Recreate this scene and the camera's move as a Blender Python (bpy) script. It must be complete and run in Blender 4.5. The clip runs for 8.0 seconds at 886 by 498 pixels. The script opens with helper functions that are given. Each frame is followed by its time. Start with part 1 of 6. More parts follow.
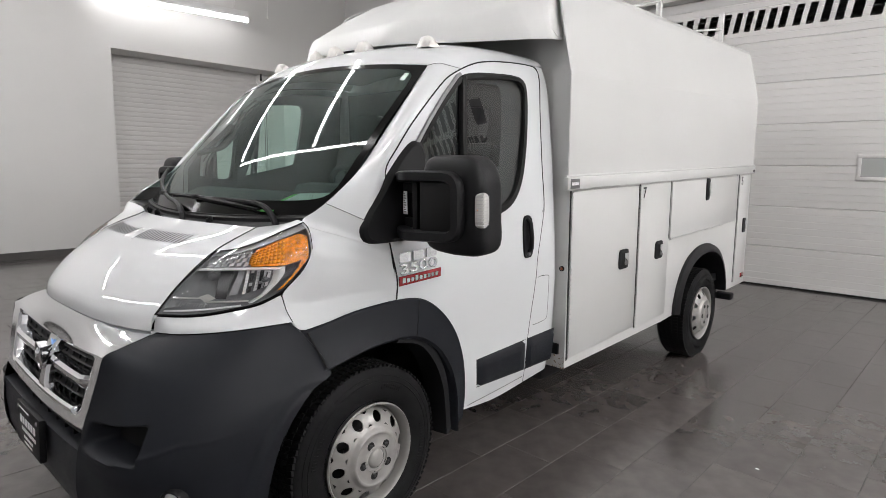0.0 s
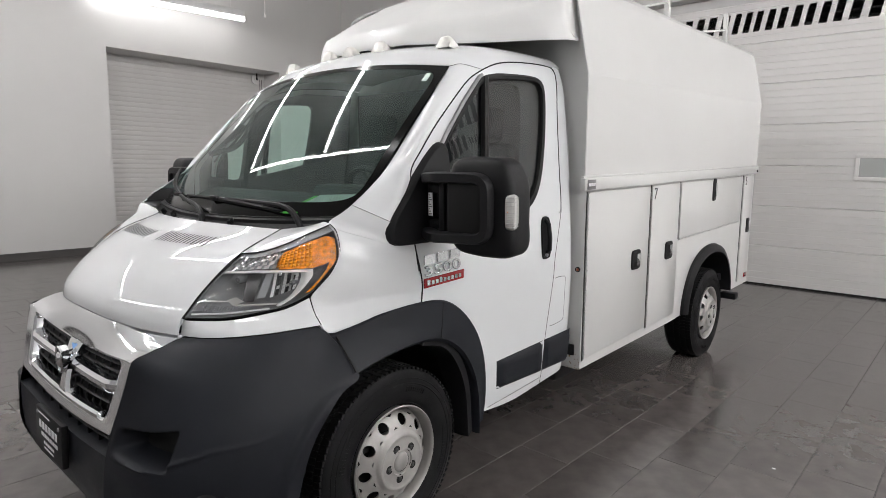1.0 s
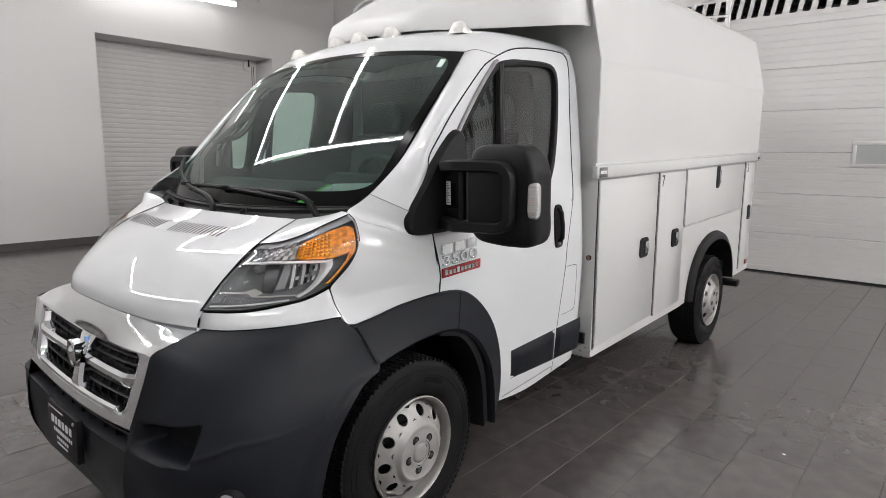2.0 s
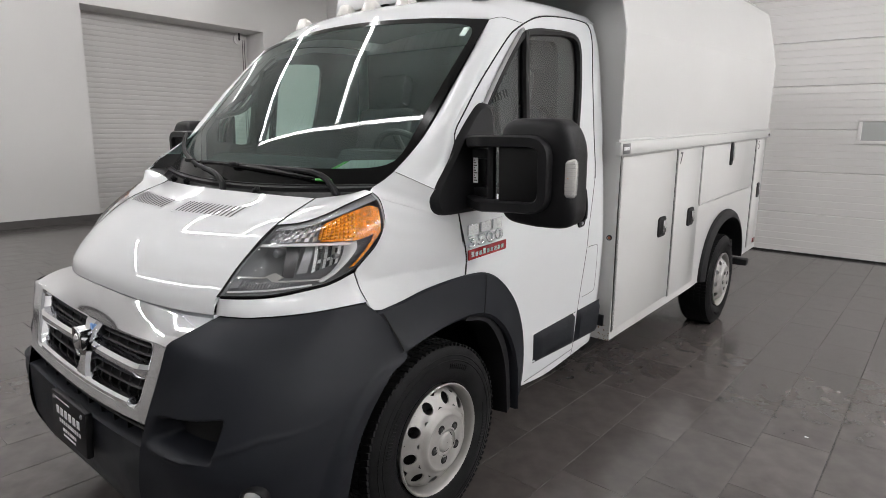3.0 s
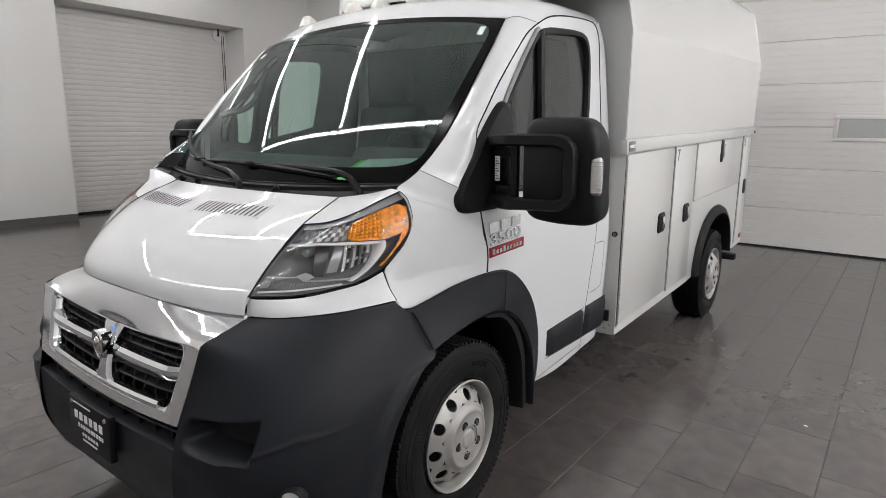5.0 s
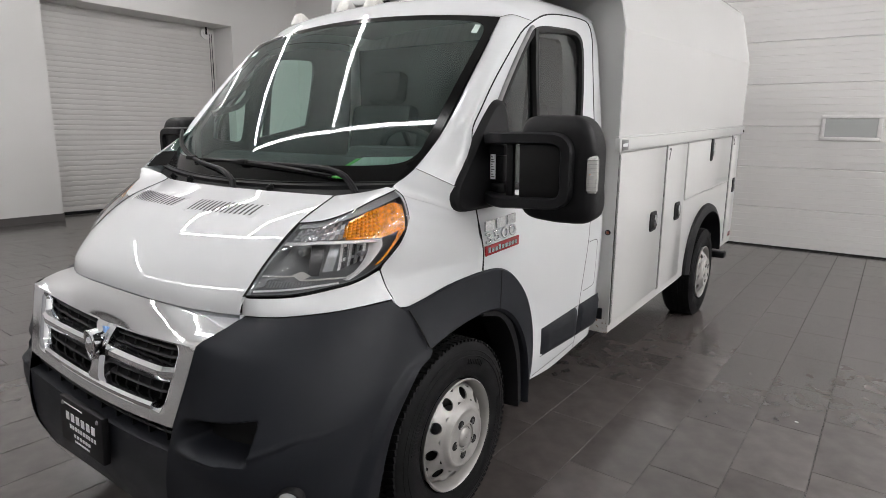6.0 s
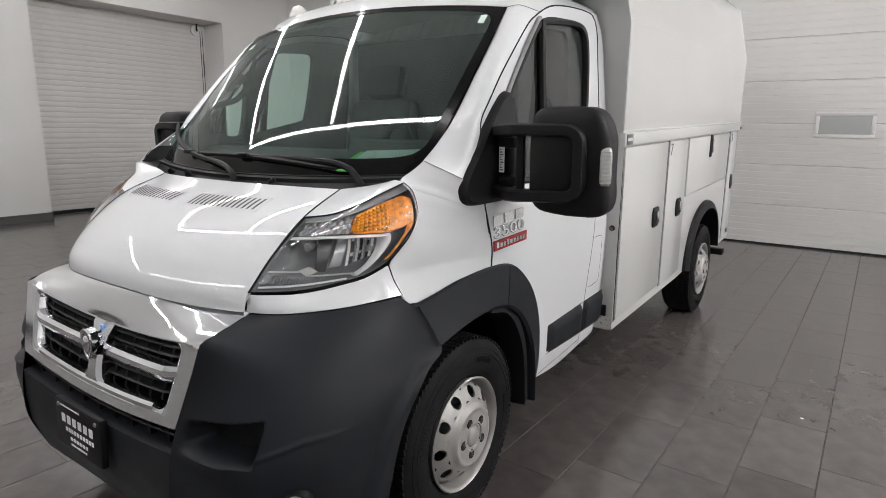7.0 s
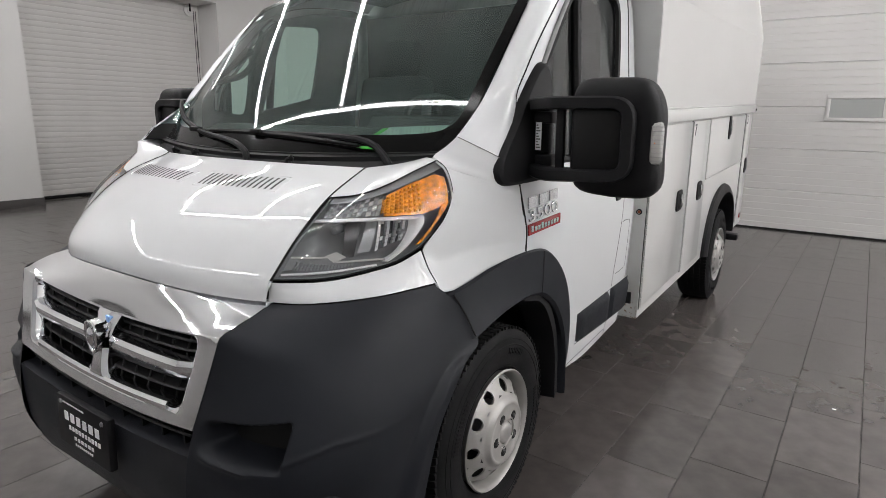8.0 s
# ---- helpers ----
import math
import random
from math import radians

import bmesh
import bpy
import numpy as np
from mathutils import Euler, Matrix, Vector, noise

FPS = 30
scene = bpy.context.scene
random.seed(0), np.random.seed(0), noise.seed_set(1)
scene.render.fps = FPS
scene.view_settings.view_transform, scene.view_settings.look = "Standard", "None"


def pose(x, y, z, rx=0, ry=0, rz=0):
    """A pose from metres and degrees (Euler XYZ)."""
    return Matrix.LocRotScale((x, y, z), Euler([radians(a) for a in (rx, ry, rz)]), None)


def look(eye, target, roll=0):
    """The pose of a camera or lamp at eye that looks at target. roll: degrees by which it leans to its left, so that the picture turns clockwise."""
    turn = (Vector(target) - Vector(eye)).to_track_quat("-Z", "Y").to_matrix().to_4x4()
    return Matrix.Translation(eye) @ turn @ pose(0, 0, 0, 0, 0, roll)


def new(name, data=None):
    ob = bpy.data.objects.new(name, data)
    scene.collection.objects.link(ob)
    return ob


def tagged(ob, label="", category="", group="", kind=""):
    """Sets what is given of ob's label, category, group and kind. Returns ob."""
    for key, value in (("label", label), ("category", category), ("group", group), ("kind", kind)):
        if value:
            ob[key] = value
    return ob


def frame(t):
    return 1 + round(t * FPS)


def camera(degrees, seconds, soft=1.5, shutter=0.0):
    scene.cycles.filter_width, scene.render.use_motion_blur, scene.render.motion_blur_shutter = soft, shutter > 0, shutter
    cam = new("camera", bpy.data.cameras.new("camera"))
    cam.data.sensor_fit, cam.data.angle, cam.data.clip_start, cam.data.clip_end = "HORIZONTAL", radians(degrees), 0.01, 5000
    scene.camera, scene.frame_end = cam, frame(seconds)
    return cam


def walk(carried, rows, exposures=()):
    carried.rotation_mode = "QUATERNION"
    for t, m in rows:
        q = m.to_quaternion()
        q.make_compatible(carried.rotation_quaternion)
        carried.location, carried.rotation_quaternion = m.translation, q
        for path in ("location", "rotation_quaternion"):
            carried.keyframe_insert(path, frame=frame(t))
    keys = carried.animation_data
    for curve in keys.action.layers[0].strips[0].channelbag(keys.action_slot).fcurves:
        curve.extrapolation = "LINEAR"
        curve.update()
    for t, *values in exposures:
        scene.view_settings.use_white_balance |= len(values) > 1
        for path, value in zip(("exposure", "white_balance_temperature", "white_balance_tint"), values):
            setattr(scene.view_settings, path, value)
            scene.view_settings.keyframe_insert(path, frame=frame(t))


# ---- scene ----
cam = camera(74.0, 8.0, soft=0.5)
PATH = [
    (0, (2.589, -1.457, 1.5), (1.255, 0.007, 1.229), 0.8),
    (0.5, (2.543, -1.484, 1.497), (1.219, -0.009, 1.227), 0.8),
    (1, (2.479, -1.538, 1.505), (1.168, -0.053, 1.233), 0.8),
    (1.5, (2.441, -1.588, 1.509), (1.143, -0.092, 1.229), 0.7),
    (3, (2.196, -1.582, 1.495), (0.949, -0.066, 1.109), 0.7),
    (3.5, (2.128, -1.61, 1.498), (0.898, -0.083, 1.107), 0.7),
    (4, (2.105, -1.646, 1.496), (0.891, -0.106, 1.103), 0.6),
    (4.5, (2.084, -1.678, 1.499), (0.887, -0.124, 1.105), 0.6),
    (6, (2.047, -1.709, 1.494), (0.896, -0.122, 1.098), 0.7),
    (6.5, (2.025, -1.705, 1.488), (0.89, -0.108, 1.09), 0.7),
    (7, (1.969, -1.706, 1.468), (0.844, -0.101, 1.07), 0.7),
    (7.5, (1.868, -1.688, 1.457), (0.751, -0.079, 1.055), 0.7),
    (8, (1.78, -1.658, 1.428), (0.679, -0.048, 0.985), 0.8),
]
walk(cam, [(t, look(eye, target, roll)) for t, eye, target, roll in PATH])

# ---- world and exposure ----
world = bpy.data.worlds.new("World")
scene.world = world
world.use_nodes = True
world.node_tree.nodes["Background"].inputs["Color"].default_value = (0.9, 0.92, 1.0, 1)
world.node_tree.nodes["Background"].inputs["Strength"].default_value = 0.05
scene.view_settings.exposure = 0.28
TUBE_POWER = 45.0
CEILING = 5.5
TUBE_TOP = 4.35


# ---- materials ----
def mat(name, color, rough=0.5, metal=0.0, coat=0.0, noise_scale=0.0, noise_amount=0.0, bump=0.0, bump_scale=200.0, rough_var=0.0, island=0.0, random_obj=0.0, spec=0.5, ior=1.5):
    m = bpy.data.materials.new(name)
    m.use_nodes = True
    nt = m.node_tree
    b = nt.nodes["Principled BSDF"]
    b.inputs["Base Color"].default_value = (*color, 1)
    b.inputs["Roughness"].default_value = rough
    b.inputs["Metallic"].default_value = metal
    b.inputs["Coat Weight"].default_value = coat
    b.inputs["Coat Roughness"].default_value = 0.03
    b.inputs["Specular IOR Level"].default_value = spec
    b.inputs["IOR"].default_value = ior
    tc = nt.nodes.new("ShaderNodeTexCoord")
    if noise_amount or random_obj:
        n1 = nt.nodes.new("ShaderNodeTexNoise")
        n1.inputs["Scale"].default_value = noise_scale or 3.0
        n1.inputs["Detail"].default_value = 6
        nt.links.new(tc.outputs["Object"], n1.inputs["Vector"])
        ramp = nt.nodes.new("ShaderNodeMapRange")
        ramp.inputs["From Min"].default_value = 0.3
        ramp.inputs["From Max"].default_value = 0.7
        ramp.inputs["To Min"].default_value = 1 - noise_amount
        ramp.inputs["To Max"].default_value = 1 + noise_amount
        nt.links.new(n1.outputs["Fac"], ramp.inputs["Value"])
        out = ramp.outputs["Result"]
        if random_obj:
            oi = nt.nodes.new("ShaderNodeObjectInfo")
            geo = nt.nodes.new("ShaderNodeNewGeometry")
            add = nt.nodes.new("ShaderNodeMath")
            add.operation = "ADD"
            nt.links.new(oi.outputs["Random"], add.inputs[0])
            nt.links.new(geo.outputs["Random Per Island"], add.inputs[1])
            fr = nt.nodes.new("ShaderNodeMath")
            fr.operation = "FRACT"
            nt.links.new(add.outputs[0], fr.inputs[0])
            mr = nt.nodes.new("ShaderNodeMapRange")
            mr.inputs["To Min"].default_value = 1 - random_obj
            mr.inputs["To Max"].default_value = 1 + random_obj
            nt.links.new(fr.outputs[0], mr.inputs["Value"])
            mu = nt.nodes.new("ShaderNodeMath")
            mu.operation = "MULTIPLY"
            nt.links.new(out, mu.inputs[0])
            nt.links.new(mr.outputs["Result"], mu.inputs[1])
            out = mu.outputs[0]
        mix = nt.nodes.new("ShaderNodeVectorMath")
        mix.operation = "SCALE"
        mix.inputs[0].default_value = color
        nt.links.new(out, mix.inputs["Scale"])
        nt.links.new(mix.outputs["Vector"], b.inputs["Base Color"])
    if rough_var:
        n2 = nt.nodes.new("ShaderNodeTexNoise")
        n2.inputs["Scale"].default_value = 7.0
        n2.inputs["Detail"].default_value = 5
        nt.links.new(tc.outputs["Object"], n2.inputs["Vector"])
        mr2 = nt.nodes.new("ShaderNodeMapRange")
        mr2.inputs["From Min"].default_value = 0.3
        mr2.inputs["From Max"].default_value = 0.7
        mr2.inputs["To Min"].default_value = max(0.0, rough - rough_var)
        mr2.inputs["To Max"].default_value = min(1.0, rough + rough_var)
        nt.links.new(n2.outputs["Fac"], mr2.inputs["Value"])
        nt.links.new(mr2.outputs["Result"], b.inputs["Roughness"])
    if bump:
        n3 = nt.nodes.new("ShaderNodeTexNoise")
        n3.inputs["Scale"].default_value = bump_scale
        n3.inputs["Detail"].default_value = 4
        nt.links.new(tc.outputs["Object"], n3.inputs["Vector"])
        bp = nt.nodes.new("ShaderNodeBump")
        bp.inputs["Strength"].default_value = bump
        bp.inputs["Distance"].default_value = 0.002
        nt.links.new(n3.outputs["Fac"], bp.inputs["Height"])
        nt.links.new(bp.outputs["Normal"], b.inputs["Normal"])
    return m


def glow(name, color, strength):
    m = bpy.data.materials.new(name)
    m.use_nodes = True
    b = m.node_tree.nodes["Principled BSDF"]
    b.inputs["Base Color"].default_value = (0.8, 0.8, 0.8, 1)
    b.inputs["Emission Color"].default_value = (*color, 1)
    b.inputs["Emission Strength"].default_value = strength
    return m


def clear(name, tint, ior=1.5, rough=0.0, dirt_haze=0.0):
    """A thin pane: tinted see-through with a Fresnel gloss, and dust streaks over a greenish diffuse veil that stands
    in for reflected haze.
    """
    m = bpy.data.materials.new(name)
    m.use_nodes = True
    nt = m.node_tree
    nt.nodes.remove(nt.nodes["Principled BSDF"])
    out = nt.nodes["Material Output"]
    tr = nt.nodes.new("ShaderNodeBsdfTransparent")
    tr.inputs["Color"].default_value = (*tint, 1)
    gl = nt.nodes.new("ShaderNodeBsdfGlossy")
    gl.inputs["Roughness"].default_value = rough
    fr = nt.nodes.new("ShaderNodeFresnel")
    fr.inputs["IOR"].default_value = ior
    mx = nt.nodes.new("ShaderNodeMixShader")
    nt.links.new(fr.outputs[0], mx.inputs[0])
    nt.links.new(tr.outputs[0], mx.inputs[1])
    nt.links.new(gl.outputs[0], mx.inputs[2])
    last = mx
    if dirt_haze:
        df = nt.nodes.new("ShaderNodeBsdfDiffuse")
        df.inputs["Color"].default_value = (0.30, 0.44, 0.40, 1)
        tc = nt.nodes.new("ShaderNodeTexCoord")
        across = nt.nodes.new("ShaderNodeVectorMath")
        across.operation = "DOT_PRODUCT"
        across.inputs[1].default_value = (105, 0, 34)
        along = nt.nodes.new("ShaderNodeVectorMath")
        along.operation = "DOT_PRODUCT"
        along.inputs[1].default_value = (0, 0.6, 0.6)
        mp = nt.nodes.new("ShaderNodeCombineXYZ")
        nz = nt.nodes.new("ShaderNodeTexNoise")
        nz.inputs["Scale"].default_value = 1.0
        nz.inputs["Detail"].default_value = 5
        nt.links.new(tc.outputs["Object"], across.inputs[0])
        nt.links.new(tc.outputs["Object"], along.inputs[0])
        nt.links.new(across.outputs["Value"], mp.inputs[0])
        nt.links.new(along.outputs["Value"], mp.inputs[1])
        nt.links.new(mp.outputs["Vector"], nz.inputs["Vector"])
        mr = nt.nodes.new("ShaderNodeMapRange")
        mr.inputs["From Min"].default_value = 0.47
        mr.inputs["From Max"].default_value = 0.62
        mr.inputs["To Min"].default_value = dirt_haze * 0.2
        mr.inputs["To Max"].default_value = dirt_haze
        nt.links.new(nz.outputs["Fac"], mr.inputs["Value"])
        m2 = nt.nodes.new("ShaderNodeMixShader")
        nt.links.new(mr.outputs["Result"], m2.inputs[0])
        nt.links.new(mx.outputs[0], m2.inputs[1])
        nt.links.new(df.outputs[0], m2.inputs[2])
        last = m2
    nt.links.new(last.outputs[0], out.inputs["Surface"])
    return m


PAINT = mat("white_car_paint", (0.645, 0.657, 0.665), 0.5, coat=1.0, spec=0.15, noise_scale=2.0, noise_amount=0.015, bump=0.02, bump_scale=60)
BODY_PAINT = mat("white_body_paint", (0.58, 0.58, 0.568), 0.3, coat=0.7, noise_scale=1.5, noise_amount=0.02, bump=0.05, bump_scale=9)
FAIRING = mat("dull_white_gelcoat", (0.62, 0.62, 0.61), 0.42, coat=0.2, spec=0.3, noise_scale=3.0, noise_amount=0.03, bump=0.05, bump_scale=14)
PLASTIC = mat("grained_dark_plastic", (0.0098, 0.0112, 0.0152), 0.52, spec=0.26, noise_scale=5, noise_amount=0.1, bump=0.25, bump_scale=900, rough_var=0.05)
BLACK = mat("black_plastic", (0.007, 0.007, 0.008), 0.52, spec=0.24, noise_scale=6, noise_amount=0.12, bump=0.15, bump_scale=700)
RUBBER = mat("tyre_rubber", (0.0065, 0.0065, 0.007), 0.66, spec=0.18, noise_scale=18, noise_amount=0.25, bump=0.3, bump_scale=300, rough_var=0.1)
SEAL = mat("black_seal", (0.005, 0.005, 0.005), 0.55, spec=0.25)
VENT_SHADE = mat("shaded_vent_slot", (0.06, 0.06, 0.062), 0.8)
GAP = mat("dark_gap_and_shade", (0.01, 0.01, 0.01), 0.9)
GRILLE_BLACK = mat("grille_black", (0.010, 0.010, 0.011), 0.5, spec=0.25)
CHROME = mat("chrome", (0.84, 0.85, 0.87), 0.09, metal=1.0, rough_var=0.02)
STEEL = mat("silver_wheel_paint", (0.335, 0.325, 0.31), 0.42, metal=0.3, coat=0.2, noise_scale=14, noise_amount=0.1, bump=0.05, rough_var=0.08)
BOLT = mat("dull_steel", (0.30, 0.30, 0.31), 0.35, metal=1.0, noise_scale=40, noise_amount=0.2)
REFLECTOR = mat("lamp_reflector", (0.86, 0.87, 0.88), 0.22, metal=0.3)
LAMP_DARK = mat("lamp_housing_grey", (0.20, 0.205, 0.21), 0.35, metal=0.2)
AMBER_BRIGHT = mat("bright_amber_facets", (0.85, 0.36, 0.015), 0.12, coat=1.0, noise_scale=45, noise_amount=0.35)
LAMP_BLACK = mat("lamp_black", (0.05, 0.05, 0.052), 0.3)
LAMP_RIB = mat("lamp_ribs", (0.46, 0.47, 0.48), 0.25, metal=0.3)
LAMP_CHROME = mat("lamp_chrome", (0.92, 0.925, 0.93), 0.16, metal=0.1, coat=1.0)
BOLT_DARK = mat("dark_bolt", (0.07, 0.07, 0.07), 0.45, metal=0.8)
AMBER = mat("amber_lens", (0.80, 0.27, 0.015), 0.2, coat=1.0, noise_scale=70, noise_amount=0.5, bump=0.8, bump_scale=150)
RED = mat("red_badge", (0.28, 0.012, 0.016), 0.25, coat=0.8)
RUST_AMBER = mat("dull_amber_lens", (0.30, 0.07, 0.02), 0.3, coat=0.5)
LENS_CLEAR = mat("grey_clear_lens", (0.45, 0.45, 0.44), 0.12, coat=1.0)
LENS_CREAM = mat("cream_lamp_cover", (0.70, 0.685, 0.65), 0.35, coat=0.5, noise_scale=40, noise_amount=0.08, bump=0.3, bump_scale=90)
LENS_WHITE = mat("milky_lens", (0.50, 0.49, 0.47), 0.2, coat=0.8, bump=0.3, bump_scale=160)
GLASS = clear("tinted_windscreen", (0.76, 0.93, 0.875), 1.56, dirt_haze=0.13)
SIDE_GLASS = clear("tinted_side_glass", (0.55, 0.63, 0.61), 1.74)
# copy of the side glass, made clearer and less glossy to brighten the far pane
FAR_GLASS = clear("brightened_far_glass", (0.84, 0.99, 0.93), 1.25, dirt_haze=0.03)
LENS = clear("clear_lamp_lens", (0.97, 0.975, 0.98), 1.45)
FRIT = mat("black_glass_border", (0.003, 0.003, 0.003), 0.12, spec=0.10)
CABIN = mat("dark_cabin_trim", (0.032, 0.034, 0.036), 0.7, noise_scale=4, noise_amount=0.1, bump=0.2, bump_scale=500)
HEADLINER = mat("grey_headliner", (0.16, 0.165, 0.16), 0.9, noise_scale=8, noise_amount=0.08)
FABRIC = mat("charcoal_seat_cloth", (0.035, 0.036, 0.04), 0.9, noise_scale=30, noise_amount=0.2, bump=0.4, bump_scale=600)
PAPER = mat("pale_paper", (0.62, 0.74, 0.68), 0.6)
GREEN = mat("bright_green_strip", (0.10, 0.65, 0.08), 0.5)
PLATE_BLACK = mat("black_plate_insert", (0.007, 0.007, 0.008), 0.5, spec=0.2)
INK_WHITE = mat("white_print", (0.85, 0.85, 0.86), 0.4)
INK_BLACK = mat("black_print", (0.012, 0.012, 0.013), 0.45)
STRIP_GREY = mat("mid_grey_rubber", (0.22, 0.22, 0.22), 0.5, noise_scale=30, noise_amount=0.1)
BADGE_GREY = mat("grey_badge", (0.16, 0.16, 0.16), 0.35, metal=0.5)
BADGE_CHROME = mat("satin_chrome_badge", (0.62, 0.63, 0.64), 0.22, metal=1.0, noise_scale=90, noise_amount=0.15)
DIM_WALL = mat("light_dimming_wall", (0.42, 0.42, 0.42), 0.6, noise_scale=0.7, noise_amount=0.05)
WALL = mat("painted_wall", (0.645, 0.635, 0.62), 0.55, noise_scale=0.7, noise_amount=0.02, bump=0.15, bump_scale=120)
CEIL = mat("white_ceiling", (0.75, 0.75, 0.74), 0.8, noise_scale=0.6, noise_amount=0.03)
DOORWHITE = mat("white_sectional_door", (0.65, 0.636, 0.622), 0.38, noise_scale=1.2, noise_amount=0.03, bump=0.25, bump_scale=45)
SLATGREY = mat("grey_roller_slat", (0.62, 0.603, 0.585), 0.45, noise_scale=2, noise_amount=0.03, random_obj=0.012)
BASE = mat("dark_baseboard", (0.075, 0.07, 0.068), 0.5, noise_scale=5, noise_amount=0.1)
TILE = mat("grey_porcelain_tile", (0.090, 0.079, 0.0752), 0.19, spec=0.85, noise_scale=9, noise_amount=0.17, rough_var=0.03, random_obj=0.15)
GROUT = mat("dark_grout", (0.06, 0.055, 0.052), 0.9, noise_scale=12, noise_amount=0.15)
FRAMEGREY = mat("pale_window_frame", (0.68, 0.665, 0.65), 0.45)
FROST = mat("dusky_window_pane", (0.42, 0.43, 0.42), 0.12, coat=0.6)
TUBE = glow("lit_led_tube", (0.99, 0.975, 0.985), TUBE_POWER)
SOFT_TUBE = glow("lit_wide_led_tube", (0.99, 0.975, 0.985), TUBE_POWER * 0.17)
SPECK = mat("pale_paper_scrap", (0.8, 0.8, 0.78), 0.7)


# ---- mesh helpers ----
def spline(pts, n):
    """Catmull-Rom through the points, n samples evenly along it."""
    P = np.array(pts, float)
    if len(P) == 2:
        return P[0] + np.linspace(0, 1, n)[:, None] * (P[1] - P[0])
    Q = np.vstack([2 * P[0] - P[1], P, 2 * P[-1] - P[-2]])
    out = []
    for i in range(1, len(Q) - 2):
        a, b, c, d = Q[i - 1], Q[i], Q[i + 1], Q[i + 2]
        t = np.linspace(0, 1, 24, endpoint=False)[:, None]
        out.append(0.5 * (2 * b + (c - a) * t + (2 * a - 5 * b + 4 * c - d) * t**2 + (3 * b - a - 3 * c + d) * t**3))
    out.append(P[-1:])
    L = np.vstack(out)
    s = np.r_[0, np.cumsum(np.linalg.norm(np.diff(L, axis=0), axis=1))]
    want = np.linspace(0, s[-1], n)
    return np.stack([np.interp(want, s, L[:, k]) for k in range(L.shape[1])], 1)


def closed_loop(pts, n):
    return spline([*pts, pts[0]], n + 1)[:-1]


def coons(c0, c1, d0, d1, bulge=0.0):
    """A patch between curves c0 (v=0), c1 (v=1) along u and d0 (u=0), d1 (u=1) along v."""
    nu, nv = len(c0), len(d0)
    u, v = np.linspace(0, 1, nu)[:, None, None], np.linspace(0, 1, nv)[None, :, None]
    a = (1 - v) * c0[:, None] + v * c1[:, None]
    b = (1 - u) * d0[None] + u * d1[None]
    c = (1 - u) * (1 - v) * c0[0] + u * (1 - v) * c0[-1] + (1 - u) * v * c1[0] + u * v * c1[-1]
    return a + b - c + 16 * u * (1 - u) * v * (1 - v) * np.array(bulge)


def add_grid(bm, G, flip=False):
    vs = [[bm.verts.new(p) for p in row] for row in G]
    for i in range(len(G) - 1):
        for j in range(len(G[0]) - 1):
            q = [vs[i][j], vs[i + 1][j], vs[i + 1][j + 1], vs[i][j + 1]]
            try:
                bm.faces.new(q[::-1] if flip else q)
            except ValueError:
                pass
    return vs


def add_box(bm, lo, hi, bevel=0.0, turn=None):
    lo, hi = Vector(lo), Vector(hi)
    made = bmesh.ops.create_cube(bm, size=1)["verts"]
    for v in made:
        v.co = Vector([lo[k] + (v.co[k] + 0.5) * (hi[k] - lo[k]) for k in range(3)])
    if bevel:
        edges = list({e for v in made for e in v.link_edges})
        made = list({v for f in bmesh.ops.bevel(bm, geom=edges, offset=bevel, segments=2, affect="EDGES", profile=0.5)["faces"] for v in f.verts} | {v for v in made if v.is_valid})
    if turn is not None:
        bmesh.ops.transform(bm, matrix=turn, verts=[v for v in made if v.is_valid])
    return made


def add_tube(bm, pts, r, sides=8, cap=True):
    """A round bar along the points; r is one radius or one per point."""
    P = [Vector(p) for p in pts]
    rad = r if isinstance(r, (list, tuple)) else [r] * len(P)
    rings, up = [], None
    for i, p in enumerate(P):
        d = (P[min(i + 1, len(P) - 1)] - P[max(i - 1, 0)]).normalized()
        if up is None:
            up = d.orthogonal().normalized()
        up = (up - d * up.dot(d)).normalized()
        side = d.cross(up)
        rings.append([bm.verts.new(p + rad[i] * (math.cos(a) * up + math.sin(a) * side)) for a in (2 * math.pi * k / sides for k in range(sides))])
    for a, b in zip(rings, rings[1:]):
        for k in range(sides):
            bm.faces.new((a[k], a[(k + 1) % sides], b[(k + 1) % sides], b[k]))
    if cap:
        bm.faces.new(rings[0][::-1])
        bm.faces.new(rings[-1])


def add_lathe(bm, profile, n=64, axis="x", centre=(0, 0, 0), closed=False):
    """Turns (radius, along) pairs round an axis."""
    rings = []
    for r, h in profile:
        ring = []
        for k in range(n):
            a = 2 * math.pi * k / n
            p = (h, r * math.cos(a), r * math.sin(a)) if axis == "x" else (r * math.cos(a), r * math.sin(a), h) if axis == "z" else (r * math.cos(a), h, r * math.sin(a))
            ring.append(bm.verts.new(Vector(p) + Vector(centre)))
        rings.append(ring)
    pairs = list(zip(rings, rings[1:])) + ([(rings[-1], rings[0])] if closed else [])
    for a, b in pairs:
        for k in range(n):
            bm.faces.new((a[k], a[(k + 1) % n], b[(k + 1) % n], b[k]))
    return rings


def add_prism(bm, poly, d, flat=False):
    """A flat polygon of 3D points, thickened by the vector d."""
    a = [bm.verts.new(p) for p in poly]
    b = [bm.verts.new(Vector(p) + Vector(d)) for p in poly]
    bm.faces.new(a)
    bm.faces.new(b[::-1])
    n = len(a)
    for i in range(n):
        bm.faces.new((a[i], b[i], b[(i + 1) % n], a[(i + 1) % n]))


def shell(bm, t):
    bmesh.ops.recalc_face_normals(bm, faces=bm.faces)
    bmesh.ops.solidify(bm, geom=list(bm.faces), thickness=t)


